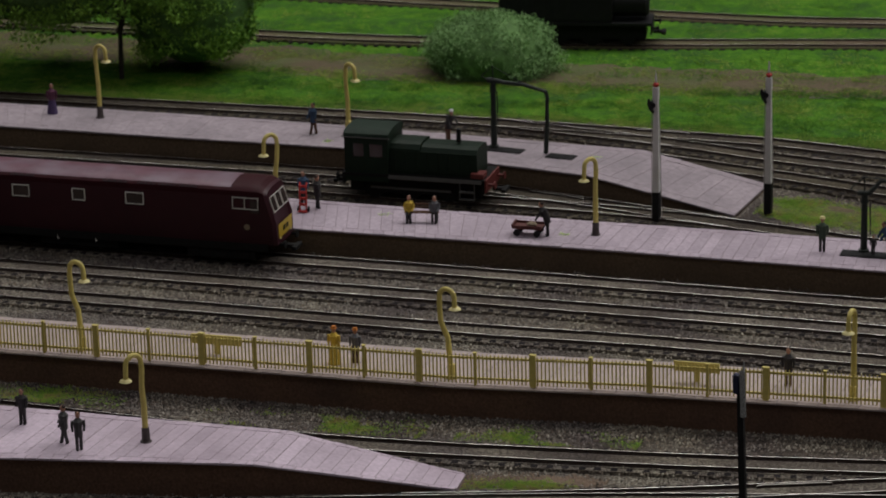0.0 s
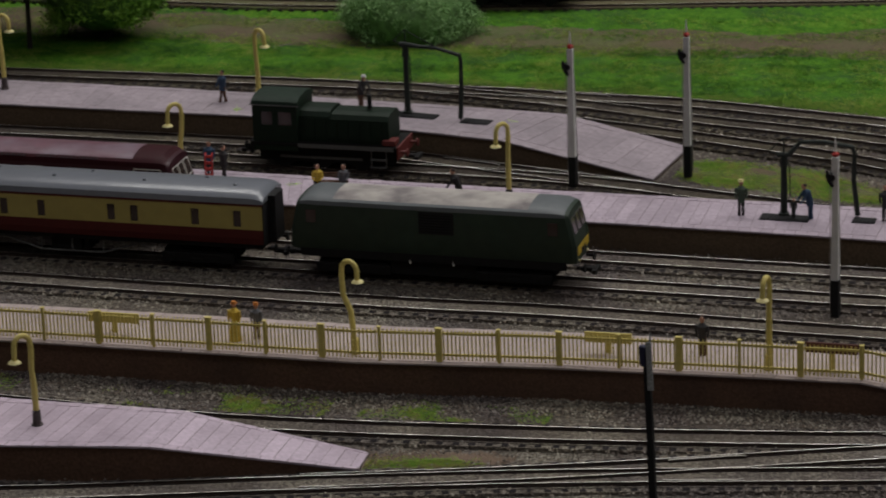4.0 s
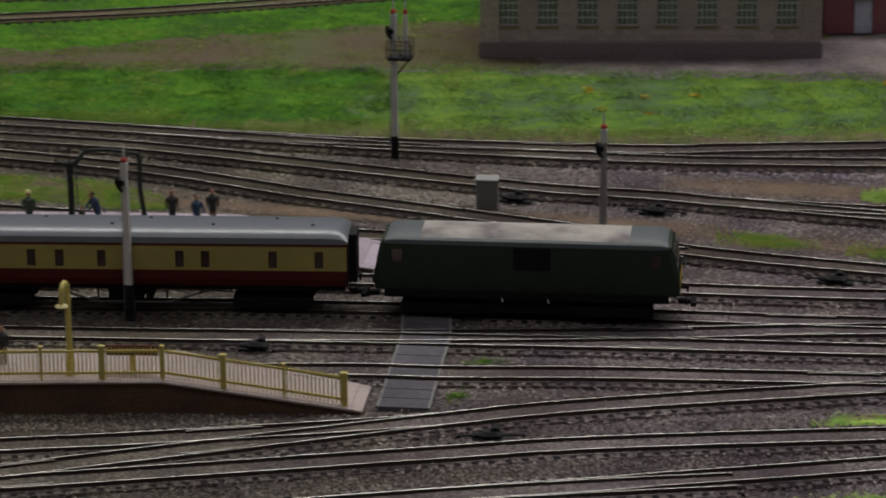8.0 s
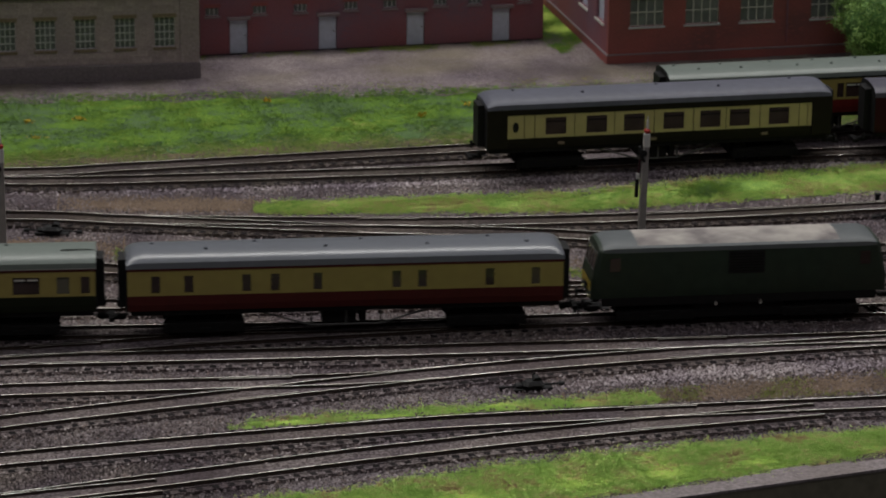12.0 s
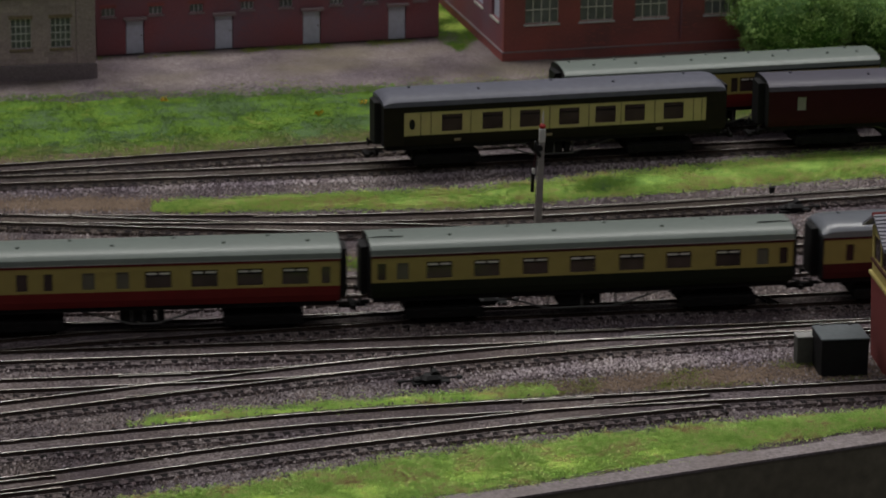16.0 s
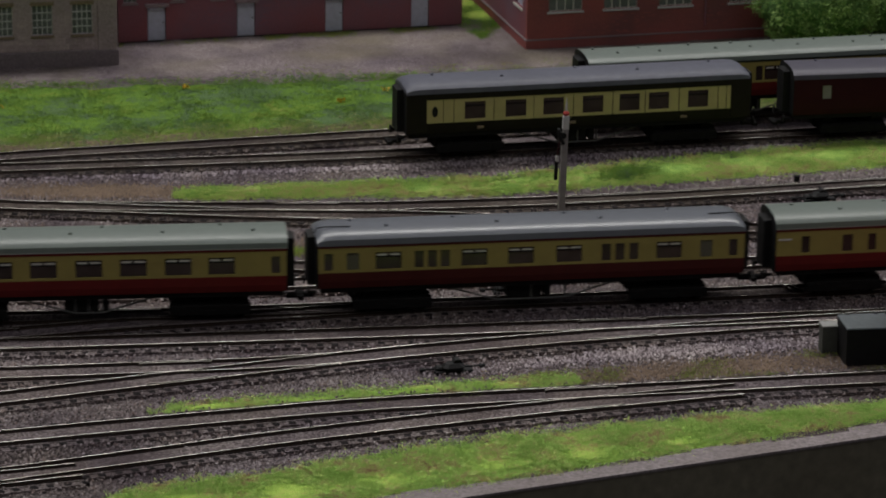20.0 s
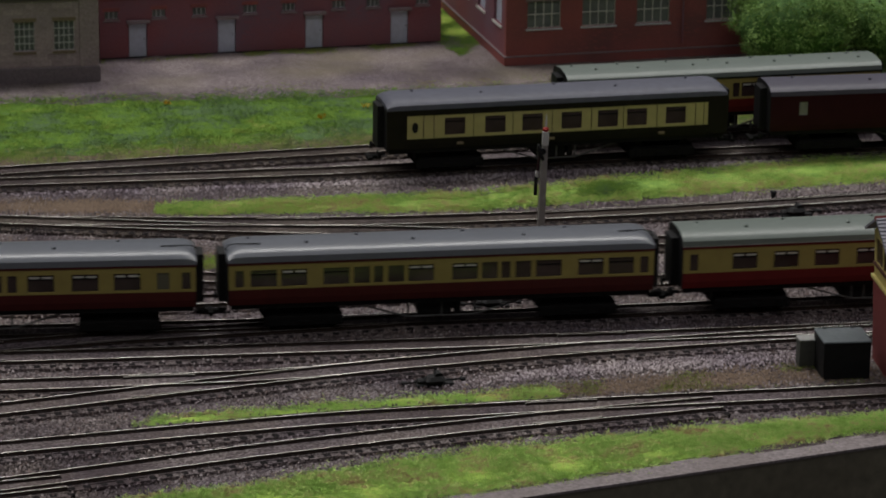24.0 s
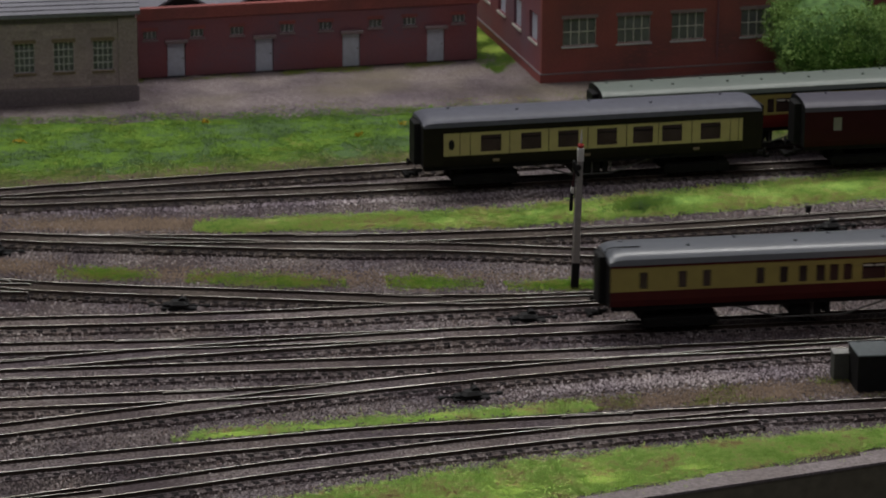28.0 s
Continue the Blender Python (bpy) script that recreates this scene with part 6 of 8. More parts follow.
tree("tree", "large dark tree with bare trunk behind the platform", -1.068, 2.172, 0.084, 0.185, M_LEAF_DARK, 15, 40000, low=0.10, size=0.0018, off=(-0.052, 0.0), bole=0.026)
def wildflowers():
    """A few small clumps of orange-yellow flowers in the meadow."""
    r = np.random.RandomState(90)
    n, per = 9, 26
    cx, t = r.uniform(-0.20, 0.22, n), r.uniform(0.25, 0.97, n)
    cy = np.array([along(lower, a) + (along(path0, a) - along(lower, a)) * b for a, b in zip(cx, t)])
    p = np.stack([np.repeat(cx, per), np.repeat(cy, per), np.full(n * per, 0.0026)], 1) + r.normal(0, 1, (n * per, 3)) * np.array([0.0020, 0.0016, 0.0006])
    a, b = r.normal(0, 1, (n * per, 3)) * 0.0005, r.normal(0, 1, (n * per, 3)) * 0.0005
    v = np.stack([p - a, p - b, p + a, p + b], 1).reshape(-1, 3)
    stuff("wildflowers", v, np.arange(n * per * 4).reshape(-1, 4), M_FLOWER, "small orange-yellow wildflowers in the meadow", "flowers")


wildflowers()
stone_building()
low_workshop()
brick_factory()

for x, y, h, sock, lean, right, turn in ((-1.012, 2.028, 0.0535, 1, -0.001, 1, -15), (-0.826, 2.046, 0.0500, 0, -0.001, 1, -25), (-0.8075, 1.880, 0.0470, 1, 0.002, -1, 52), (-0.585, 1.880, 0.0510, 1, 0.0, -1, 60), (-0.7995, 1.589, 0.0535, 0, -0.0058, 1, -8), (-0.5783, 1.612, 0.0525, 0, -0.0063, 1, -10), (-0.355, 1.648, 0.0530, 0, 0.0, 1, -95), (-0.70, 1.470, 0.0505, 1, -0.001, -1, 58)):
    swan_lamp(pose(*stand(x, y), 0, 0, turn), "cream-yellow swan-neck platform lamp" + (" with dark base" if sock else ""), h, sock, lean, right, 0.0085 if right < 0 else 0.0062)
signal(pose(-0.570, 1.958, 0), "white semaphore signal post with red finial", 0.104)
signal(pose(-0.506, 1.998, 0), "white semaphore signal post with red finial", 0.105)
signal(pose(-0.352, 1.776, 0), "white semaphore signal post beside the running line", 0.106)
signal(pose(-0.247, 2.100, 0), "white bracket signal post with lattice stage", 0.110, foot=0.016)
signal(pose(-0.091, 1.900, 0), "grey semaphore signal post with white head", 0.097, M_GREYPOST)
signal(pose(0.291, 1.908, 0, 0, 1.5, 0), "leaning grey signal post with black foot", 0.101, M_GREYPOST, 0.017, 1.0)



# ---- standing trains ----
def pullman():
    m = on_track("U2", 0.2105, 0.4465)
    w = [(c * 0.236 / 1055, 0.0142, "b") for c in (207, 331, 446, 567, 680, 771, 893)]
    ob = coach("railway_coach", "umber and cream saloon coach with dark grey roof", 0.236, w, M_UMBER, M_ROOF_DARK, m, line=M_UMBER, vents=5, upper=M_PALECREAM, rise=0.0072, waist=0.0278, sill_gap=0.0019, gutter=0.0478, top=0.0063)
    h = 0.118
    for y in (-1, 1):
        part("letterboard", Shape().box(-h + 0.0005, h - 0.0005, y * HALF - 0.0004, y * HALF + 0.0004, 0.0438, 0.0470), M_UMBER, ob, "dark letterboard")
        for sgn in (-1, 1):
            a, b = sgn * (h - 0.0135), sgn * (h + 0.0002)
            part("vestibule_door", Shape().box(min(a, b), max(a, b), y * HALF - 0.0005, y * HALF + 0.0005, SILL + 0.001, 0.0476, c=0.0002), M_UMBER, ob, "dark umber vestibule")
        oval = [(-h + 85 * 0.236 / 1055 + 0.0020 * math.cos(k * math.pi / 8), 0.0356 + 0.0036 * math.sin(k * math.pi / 8)) for k in range(16)]
        part("oval_window", Shape().prism(oval, "y", y * HALF - 0.0004, y * HALF + 0.0004), M_BLACK, ob, "dark oval window")
        for x in (-0.068, -0.005, 0.072):
            part("crest", Shape().box(x - 0.0022, x + 0.0022, y * HALF - 0.0005, y * HALF + 0.0005, 0.0228, 0.0246, c=0.0002), M_BUFF, ob)
        for x in [(c - 0.5) * 0.236 for c in (0.105, 0.135, 0.25, 0.365, 0.48, 0.595, 0.69, 0.79, 0.905, 0.93)]:
            part("panel_bead", Shape().box(x - 0.00014, x + 0.00014, y * HALF - 0.0003, y * HALF + 0.0003, 0.0275, 0.0438), M_UMBER, ob)
    return ob


def maroon_van():
    m = on_track("U2", 0.4760, 0.6700)
    w = [(0.0237, 0.0062, "p"), (0.09, 0.0044, "p"), (0.11, 0.0044, "p")]
    return coach("parcels_van", "dull maroon parcels van with grey roof", 0.194, w, M_DEEPMAROON, M_ROOF_VAN, m, upper=M_DEEPMAROON, line=M_DEEPMAROON, dome=False, category="railway van", rise=0.0068, gutter=0.0455, vents=4)


def siding_coach():
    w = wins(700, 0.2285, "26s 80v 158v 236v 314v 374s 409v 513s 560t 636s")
    return coach("railway_coach", "crimson and cream coach with pale grey-green roof in a siding", 0.2285, w, M_BRIGHTRED, M_ROOF_GREEN, on_track("U", 0.3395, 0.568), line=M_OLIVE, dome=False, vents=14, rise=0.0068)


def western():
    """The big maroon diesel standing at the middle platform."""
    sw = [(x + 0.9115, w) for x, w in ((-0.9485, 0.0115), (-0.9085, 0.0085), (-0.870, 0.0120))]
    ob = diesel("diesel_locomotive", "maroon diesel locomotive with yellow warning panel", 0.272, on_track("A", -1.041, -0.769), M_MAROON, M_DEEPMAROON, M_MAROONROOF, side_windows=sw, grille=False, gutter=0.0488, rise=0.0070, pale=(0.018, 0.030, 2))
    for x, w in ((-0.936, 0.0080), (-0.872, 0.0080), (-0.8505, 0.0062), (-0.8365, 0.0058), (-0.8225, 0.0062)):
        for y in (-1, 1):
            lo, hi = (y * 0.0167, 0.0520), (y * 0.0153, 0.0533)
            n = (y * 0.00025, 0.00027)
            g = Shape().rings([[(x + 0.9 + u, p[0] + n[0] * k, p[1] + n[1] * k) for p, k in ((lo, -1), (lo, 1), (hi, 1), (hi, -1))] for u in (-w, w)])
            grille = part("roof_louvre", g, M_LOUVRE, ob, "dark louvred panel")
            for k in range(4):
                u = -w + (k + 0.5) * w / 2
                part("louvre_slat", Shape().rings([[(x + 0.9 + u + v, p[0] + n[0] * q, p[1] + n[1] * q) for p, q in ((lo, 1), (lo, 1.8), (hi, 1.8), (hi, 1))] for v in (-0.0009, 0.0009)]), M_MAROON, grille)
    for x in (-0.7965 + 0.9, ):
        w = part("cab_window_frame", Shape().box(x + 0.004, x + 0.0215, -0.01785, -0.0172, 0.0400, 0.0406).box(x + 0.004, x + 0.0215, -0.01785, -0.0172, 0.0474, 0.0480).box(x + 0.004, x + 0.0045, -0.01785, -0.0172, 0.0400, 0.0480).box(x + 0.012, x + 0.0125, -0.01785, -0.0172, 0.0400, 0.0480).box(x + 0.021, x + 0.0215, -0.01785, -0.0172, 0.0400, 0.0480), M_SILVER, ob)
    part("works_plate", Shape().tube([(0.117, -0.0178, 0.0285), (0.117, -0.0182, 0.0285)], 0.0020, 12), M_BUFF, ob, "round brass crest")
    return ob


def shunter():
    root = thing("shunting_locomotive", "small dark green shunting locomotive with cab and bonnet", "locomotive", on_track("S", -0.7870, -0.6760))
    x0 = 0.7315
    c0, c1, b1 = -0.784 + x0, -0.7535 + x0, -0.6930 + x0
    G = M_LOCOGREEN
    top = 0.0470
    k = part("cab_side", wall_with_holes(c0, c1, 0.0165, top, [(c0 + 0.006, c0 + 0.0135, 0.0335, 0.0425), (c0 + 0.0175, c0 + 0.0265, 0.0335, 0.0425)], -0.0165, -0.0155), G, root)
    k2 = part("cab_side", wall_with_holes(c0, c1, 0.0165, top, [(c0 + 0.006, c0 + 0.0135, 0.0335, 0.0425), (c0 + 0.0175, c0 + 0.0265, 0.0335, 0.0425)], 0.0155, 0.0165), G, root)
    for x in (c0, c1 - 0.001):
        part("cab_end", Shape().box(x, x + 0.001, -0.0155, 0.0155, 0.0165, top), G, root)
    for a, b in ((c0 + 0.006, c0 + 0.0135), (c0 + 0.0175, c0 + 0.0265)):
        for y, w in ((-0.0159, k), (0.0159, k2)):
            part("cab_window", Shape().box(a - 0.0002, b + 0.0002, y - 0.0002, y + 0.0002, 0.0333, 0.0427), M_GLASS, w)
    rp = roof_profile(0.0165, top, 0.0050, 10)
    part("cab_roof", Shape().prism(rp, "x", c0 - 0.0006, c1 + 0.0006), M_LOCOROOFDK, root, smooth=True)
    part("cab_gutter", Shape().box(c0 - 0.0016, c1 + 0.0016, -0.0174, -0.0168, top - 0.0003, top + 0.0003), M_TRUSS, root)
    for a, b, top in ((c1, c1 + 0.021, 0.0435), (c1 + 0.0215, b1, 0.0420)):
        prof = [(-0.0125, 0.0225), (-0.0125, top - 0.004), (-0.0105, top - 0.001), (-0.005, top), (0.005, top), (0.0105, top - 0.001), (0.0125, top - 0.004), (0.0125, 0.0225)]
        part("bonnet", Shape().prism(prof, "x", a, b), G, root)
    for x in np.arange(c1 + 0.004, b1 - 0.004, 0.0075):
        part("bonnet_door", Shape().box(x, x + 0.0068, -0.0130, -0.0124, 0.0245, 0.0385, c=0.0002), G, root)
    part("chimney", Shape().tube([(b1 - 0.016, 0, 0.043), (b1 - 0.016, 0, 0.0515), (b1 - 0.016, 0, 0.0520)], [0.0017, 0.0014, 0.0017], 10), M_BLACK, root)
    part("running_plate", Shape().box(c0 - 0.001, b1 + 0.006, -0.0172, 0.0172, 0.0205, 0.0222), M_UNDER, root)
    part("valance", Shape().box(c1, b1 + 0.004, -0.0174, -0.0168, 0.0195, 0.0222), M_TRUSS, root)
    part("frame", Shape().box(c0 + 0.002, b1 + 0.002, -0.011, 0.011, 0.0085, 0.0205), M_UNDER, root)
    for x in (c0 + 0.018, c0 + 0.044, c0 + 0.070):
        w = Shape()
        for y in (-0.0085, 0.0085):
            w.tube([(x, y - 0.0012, RAIL_TOP + 0.0082), (x, y + 0.0012, RAIL_TOP + 0.0082)], 0.0082, 18)
        part("wheelset", w, M_UNDER, root)
    part("coupling_rod", Shape().box(c0 + 0.016, c0 + 0.072, -0.0116, -0.0108, 0.0105, 0.0122), M_TRUSS, root)
    st = Shape()
    for x in (b1 - 0.012, ):
        st.box(x, x + 0.0105, -0.0165, -0.0135, 0.0075, 0.0082).box(x, x + 0.0105, -0.0165, -0.0135, 0.0125, 0.0132).box(x, x + 0.0006, -0.0150, -0.0140, 0.0075, 0.0205).box(x + 0.0100, x + 0.0106, -0.0150, -0.0140, 0.0075, 0.0205)
    part("steps", st, M_TRUSS, root)
    for x, sgn in ((b1 + 0.006, 1), (c0 - 0.001, -1)):
        part("buffer_beam", Shape().box(min(x, x + sgn * 0.0012), max(x, x + sgn * 0.0012), -0.0165, 0.0165, 0.0135, 0.0225, c=0.0002), M_DULLRED if sgn > 0 else M_BLACK, root, "dull red buffer beam" if sgn > 0 else "")
        buffers(root, x + sgn * 0.0012, sgn, 0.0180, M_DULLRED if sgn > 0 else M_UNDER)
    part("jackshaft_box", Shape().box(b1 - 0.004, b1 + 0.005, -0.0155, -0.006, 0.0225, 0.0262, c=0.0004), M_DULLRED, root)
    return root


def black_tender():
    root = thing("steam_locomotive", "plain black steam locomotive in the back siding", "locomotive", on_track("X1", -0.8300, -0.7100))
    h = 0.060
    prof = [(-0.0150, 0.0225), (-0.0155, 0.026), (-0.0155, 0.044), (-0.0120, 0.0475), (0.0120, 0.0475), (0.0155, 0.044), (0.0155, 0.026), (0.0150, 0.0225)]
    part("tank", Shape().prism(prof, "x", -h + 0.004, h - 0.030), M_BLACK, root)
    part("boiler", Shape().tube([(h - 0.031, 0, 0.036), (h - 0.004, 0, 0.036), (h - 0.002, 0, 0.036)], [0.0115, 0.0115, 0.0095], 18), M_BLACK, root, smooth=True)
    part("chimney", Shape().tube([(h - 0.010, 0, 0.046), (h - 0.010, 0, 0.056), (h - 0.010, 0, 0.057)], [0.0026, 0.0022, 0.003], 10), M_BLACK, root)
    part("cab", Shape().box(-h + 0.002, -h + 0.030, -0.0157, 0.0157, 0.0225, 0.0560, c=0.001), M_BLACK, root)
    part("running_plate", Shape().box(-h, h, -0.0165, 0.0165, 0.0205, 0.0226), M_BLACK, root)
    part("frame", Shape().box(-h + 0.004, h - 0.004, -0.010, 0.010, 0.0085, 0.0205), M_UNDER, root)
    for x in (-0.038, -0.012, 0.014, 0.042):
        w = Shape()
        r = 0.0092 if x < 0.03 else 0.0062
        for y in (-0.0085, 0.0085):
            w.tube([(x, y - 0.0012, RAIL_TOP + r), (x, y + 0.0012, RAIL_TOP + r)], r, 18)
        part("wheelset", w, M_UNDER, root)
    for sgn in (-1, 1):
        part("buffer_beam", Shape().box(min(sgn * h, sgn * (h + 0.001)), max(sgn * h, sgn * (h + 0.001)), -0.016, 0.016, 0.0135, 0.0225), M_BLACK, root)
        buffers(root, sgn * (h + 0.001), sgn, 0.0180)
    return root


# ---- platform furniture and figures ----
def figure(x, y, label, coat, legs, turn=0, hat=None, h=0.0225, stance="stand", skirt=False):
    """A small painted model figure, one mesh."""
    s = Shape()
    k = h / 0.0225
    if stance == "sit":
        s.tube([(-0.0011, -0.004, 0), (-0.0011, -0.0038, 0.0055), (-0.0012, 0, 0.0065)], [0.0009, 0.0009, 0.0013], 6, 1)
        s.tube([(0.0011, -0.004, 0), (0.0011, -0.0038, 0.0055), (0.0012, 0, 0.0065)], [0.0009, 0.0009, 0.0013], 6, 1)
        s.tube([(0, 0, 0.0055), (0, 0.0004, 0.0085), (0, 0.0002, 0.0130), (0, 0, 0.0140)], [0.0024, 0.0023, 0.0026, 0.0012], 8, 0)
        for u in (-1, 1):
            s.tube([(u * 0.0026, 0, 0.0128), (u * 0.0031, -0.001, 0.0095), (u * 0.0018, -0.0032, 0.0080)], [0.0009, 0.0008, 0.0007], 6, 0)
        top = 0.0140
    else:
        bend = 0.004 if stance == "bend" else 0.0
        if skirt:
            s.tube([(0, 0, 0), (0, 0, 0.0060), (0, 0, 0.0115)], [0.0040, 0.0031, 0.0020], 10, 1)
        else:
            d = 0.0016 if stance == "walk" else 0.0004
            s.tube([(-0.0011, -d - 0.0012, 0.0003), (-0.0011, -d, 0.0006), (-0.0011, -d * 0.4, 0.0055), (-0.0010, 0, 0.0110)], [0.0007, 0.0010, 0.0010, 0.0014], 6, 1)
            s.tube([(0.0011, d - 0.0012, 0.0003), (0.0011, d, 0.0006), (0.0011, d * 0.4, 0.0055), (0.0010, 0, 0.0110)], [0.0007, 0.0010, 0.0010, 0.0014], 6, 1)
        s.tube([(0, 0, 0.0085), (0, -bend * 0.2, 0.0125), (0, -bend * 0.7, 0.0168), (0, -bend, 0.0188)], [0.0023, 0.0022, 0.0029, 0.0012], 8, 0)
        for u in (-1, 1):
            e = -0.0032 if stance in ("walk", "bend") else -0.0008
            s.tube([(u * 0.0029, -bend * 0.7, 0.0172), (u * 0.0034, -bend + e * 0.4, 0.0140), (u * 0.0030, -bend + e, 0.0110)], [0.0010, 0.0008, 0.0006], 6, 0)
        top = 0.0188
    yb = 0.0 if stance != "bend" else -0.004
    s.tube([(0, yb, top - 0.0004), (0, yb, top + 0.0006)], 0.0008, 6, 2)
    s.ball((0, yb, top + 0.0019), 0.0016, 8, 2, (0.9, 1, 1.1))
    if hat:
        s.tube([(0, yb, top + 0.0026), (0, yb, top + 0.0029), (0, yb, top + 0.0030), (0, yb, top + 0.0040)], [0.0019, 0.0019, 0.0015, 0.0013], 8, 3)
    else:
        s.ball((0, yb + 0.0004, top + 0.0026), 0.0015, 8, 3, (1, 1, 0.8))
    s.v = [(a * k, b * k, c * k) for a, b, c in s.v]
    ob = part("model_figure", s, [coat, legs, M_SKIN, hat or M_HAIR], None, smooth=True)
    ob.matrix_world = pose(*stand(x, y), 0, 0, turn)
    return tagged(ob, label, "model figure", "platform figures")


def bench(x, y, turn, material, label, length=0.022):
    root = thing("bench", label, "bench", pose(*stand(x, y), 0, 0, turn))
    h = length / 2
    for z in (0.0062, ):
        for k in range(3):
            part("seat_slat", Shape().box(-h, h, -0.0022 + k * 0.0016, -0.0010 + k * 0.0016, z, z + 0.0006), material, root)
    for z in (0.0085, 0.0105):
        part("back_slat", Shape().box(-h, h, 0.0026, 0.0031, z, z + 0.0011), material, root)
    for u in (-1, 1):
        part("leg", Shape().box(u * h * 0.86 - 0.0006, u * h * 0.86 + 0.0006, -0.0022, -0.0012, 0, 0.0062).box(u * h * 0.86 - 0.0006, u * h * 0.86 + 0.0006, 0.0020, 0.0030, 0, 0.0118).box(u * h * 0.86 - 0.0006, u * h * 0.86 + 0.0006, -0.0022, 0.0030, 0.0052, 0.0062), M_BLACK, root)
    return root


def barrow(x, y, turn):
    root = thing("platform_barrow", "dark red flat platform barrow", "barrow", pose(*stand(x, y), 0, 0, turn))
    part("deck", Shape().box(-0.0095, 0.0095, -0.0055, 0.0055, 0.0048, 0.0058, c=0.0002), M_BARROW, root)
    for a in ((-0.0095, 0.0095, -0.0058, -0.0052), (-0.0095, 0.0095, 0.0052, 0.0058)):
        part("side_rail", Shape().box(*a, 0.0058, 0.0072), M_BARROW, root)
    part("head_rail", Shape().box(-0.0098, -0.0090, -0.0055, 0.0055, 0.0058, 0.0080), M_BARROW, root)
    for sx in (-1, 1):
        for sy in (-1, 1):
            part("wheel", Shape().tube([(sx * 0.0065, sy * 0.0048 - 0.0006, 0.0022), (sx * 0.0065, sy * 0.0048 + 0.0006, 0.0022)], 0.0022, 12), M_BLACK, root)
    part("handle", Shape().tube([(0.0095, 0, 0.005), (0.0135, 0, 0.010)], 0.0004, 6), M_BLACK, root)
    part("sack", Shape().ball((0.002, 0.001, 0.0068), 0.0028, 8, 0, (1.3, 1, 0.5)), M_BUFF, root, "buff sack on the deck", smooth=True)


def sack_truck(x, y, turn):
    root = thing("sack_truck", "red porter's sack truck standing upright", "sack truck", pose(*stand(x, y), 0, 0, turn))
    for u in (-0.0022, 0.0022):
        part("upright", Shape().tube([(u, 0, 0.001), (u, 0.0012, 0.0175), (u, 0.003, 0.019)], 0.0006, 6), M_RED, root)
    for z in (0.004, 0.008, 0.012, 0.016):
        part("cross_bar", Shape().box(-0.0022, 0.0022, 0.0002 + z * 0.07, 0.0012 + z * 0.07, z, z + 0.0016), M_RED, root)
    part("toe_plate", Shape().box(-0.0030, 0.0030, -0.0032, 0.0002, 0.0006, 0.0012), M_RED, root)
    for u in (-0.0034, 0.0034):
        part("wheel", Shape().tube([(u - 0.0004, 0.001, 0.0018), (u + 0.0004, 0.001, 0.0018)], 0.0018, 10), M_BLACK, root)


def water_crane(x, y, post_h, reach, arm_h, drop_x, turn, label, spike=True):
    root = thing("water_crane", label, "water crane", pose(*stand(x, y), 0, 0, turn))
    part("column", Shape().tube([(0, 0, 0), (0, 0, 0.002), (0, 0, 0.0022), (0, 0, post_h * 0.82), (0, 0, post_h * 0.84), (0, 0, post_h * 0.9), (0, 0, post_h)], [0.0034, 0.0034, 0.0022, 0.0019, 0.0026, 0.0021, 0.0020], 12), M_CRANE, root, smooth=True)
    pts = [(-0.004, 0, post_h), (0.003, 0, post_h), (0.010, 0, arm_h + 0.002), (reach * 0.55, 0, arm_h + 0.0022), (reach - 0.006, 0, arm_h), (reach - 0.001, 0, arm_h - 0.001), (reach, 0, arm_h - 0.005)]
    part("swing_arm", Shape().tube(pts, [0.0017, 0.0017, 0.0013, 0.0012, 0.0013, 0.0014, 0.0014], 9), M_CRANE, root, smooth=True)
    part("hose", Shape().tube([(reach, 0, arm_h - 0.005), (reach - 0.0004, 0, arm_h * 0.5), (drop_x, 0, 0.001)], [0.0013, 0.0015, 0.0017], 9), M_CRANE, root, "hanging leather hose", smooth=True)
    part("lamp_bracket", Shape().tube([(0.0035, -0.001, post_h * 0.85), (0.0038, -0.001, 0.012)], 0.0004, 6), M_CRANE, root)
    if spike:
        part("tie_rod", Shape().tube([(0, 0, post_h), (-0.0002, 0, post_h + 0.0105)], 0.0005, 6).tube([(0, 0, post_h + 0.0105), (-0.009, 0, post_h + 0.002)], 0.0004, 6).tube([(-0.009, 0, post_h + 0.002), (0, 0, post_h - 0.001)], 0.0004, 6).tube([(0, 0, post_h + 0.010), (reach * 0.6, 0, arm_h + 0.002)], 0.0003, 5), M_CRANE, root)
    return root


def drain_pad(x, y, w, d, turn):
    root = thing("drain_grating", "dark drain grating sunk in the platform by the water crane", "grating", pose(*stand(x, y), 0, 0, turn))
    part("frame", Shape().box(-w / 2, w / 2, -d / 2, d / 2, 0, 0.0006, c=0.0002), M_BLACK, root)
    n = int(w / 0.0022)
    for k in range(n):
        u = -w / 2 + (k + 0.5) * w / n
        part("bar", Shape().box(u - 0.0005, u + 0.0005, -d / 2 + 0.001, d / 2 - 0.001, 0.0006, 0.0010), M_BLACK, root)


def nameboard(x, y, turn, w, z0, board, post, label, bars=True):
    root = thing("station_sign", label, "sign", pose(*stand(x, y), 0, 0, turn))
    part("board", Shape().box(-w / 2, w / 2, -0.0006, 0.0006, z0, z0 + 0.0058, c=0.0002), board, root)
    part("post", Shape().box(-0.0016, 0.0016, 0.0, 0.0014, 0, z0 + 0.001), post, root)
    if bars:
        part("lettering", Shape().box(-w * 0.36, w * 0.36, -0.0009, -0.0005, z0 + 0.0022, z0 + 0.0036), M_LETTER, root, "unreadable row of raised letters")


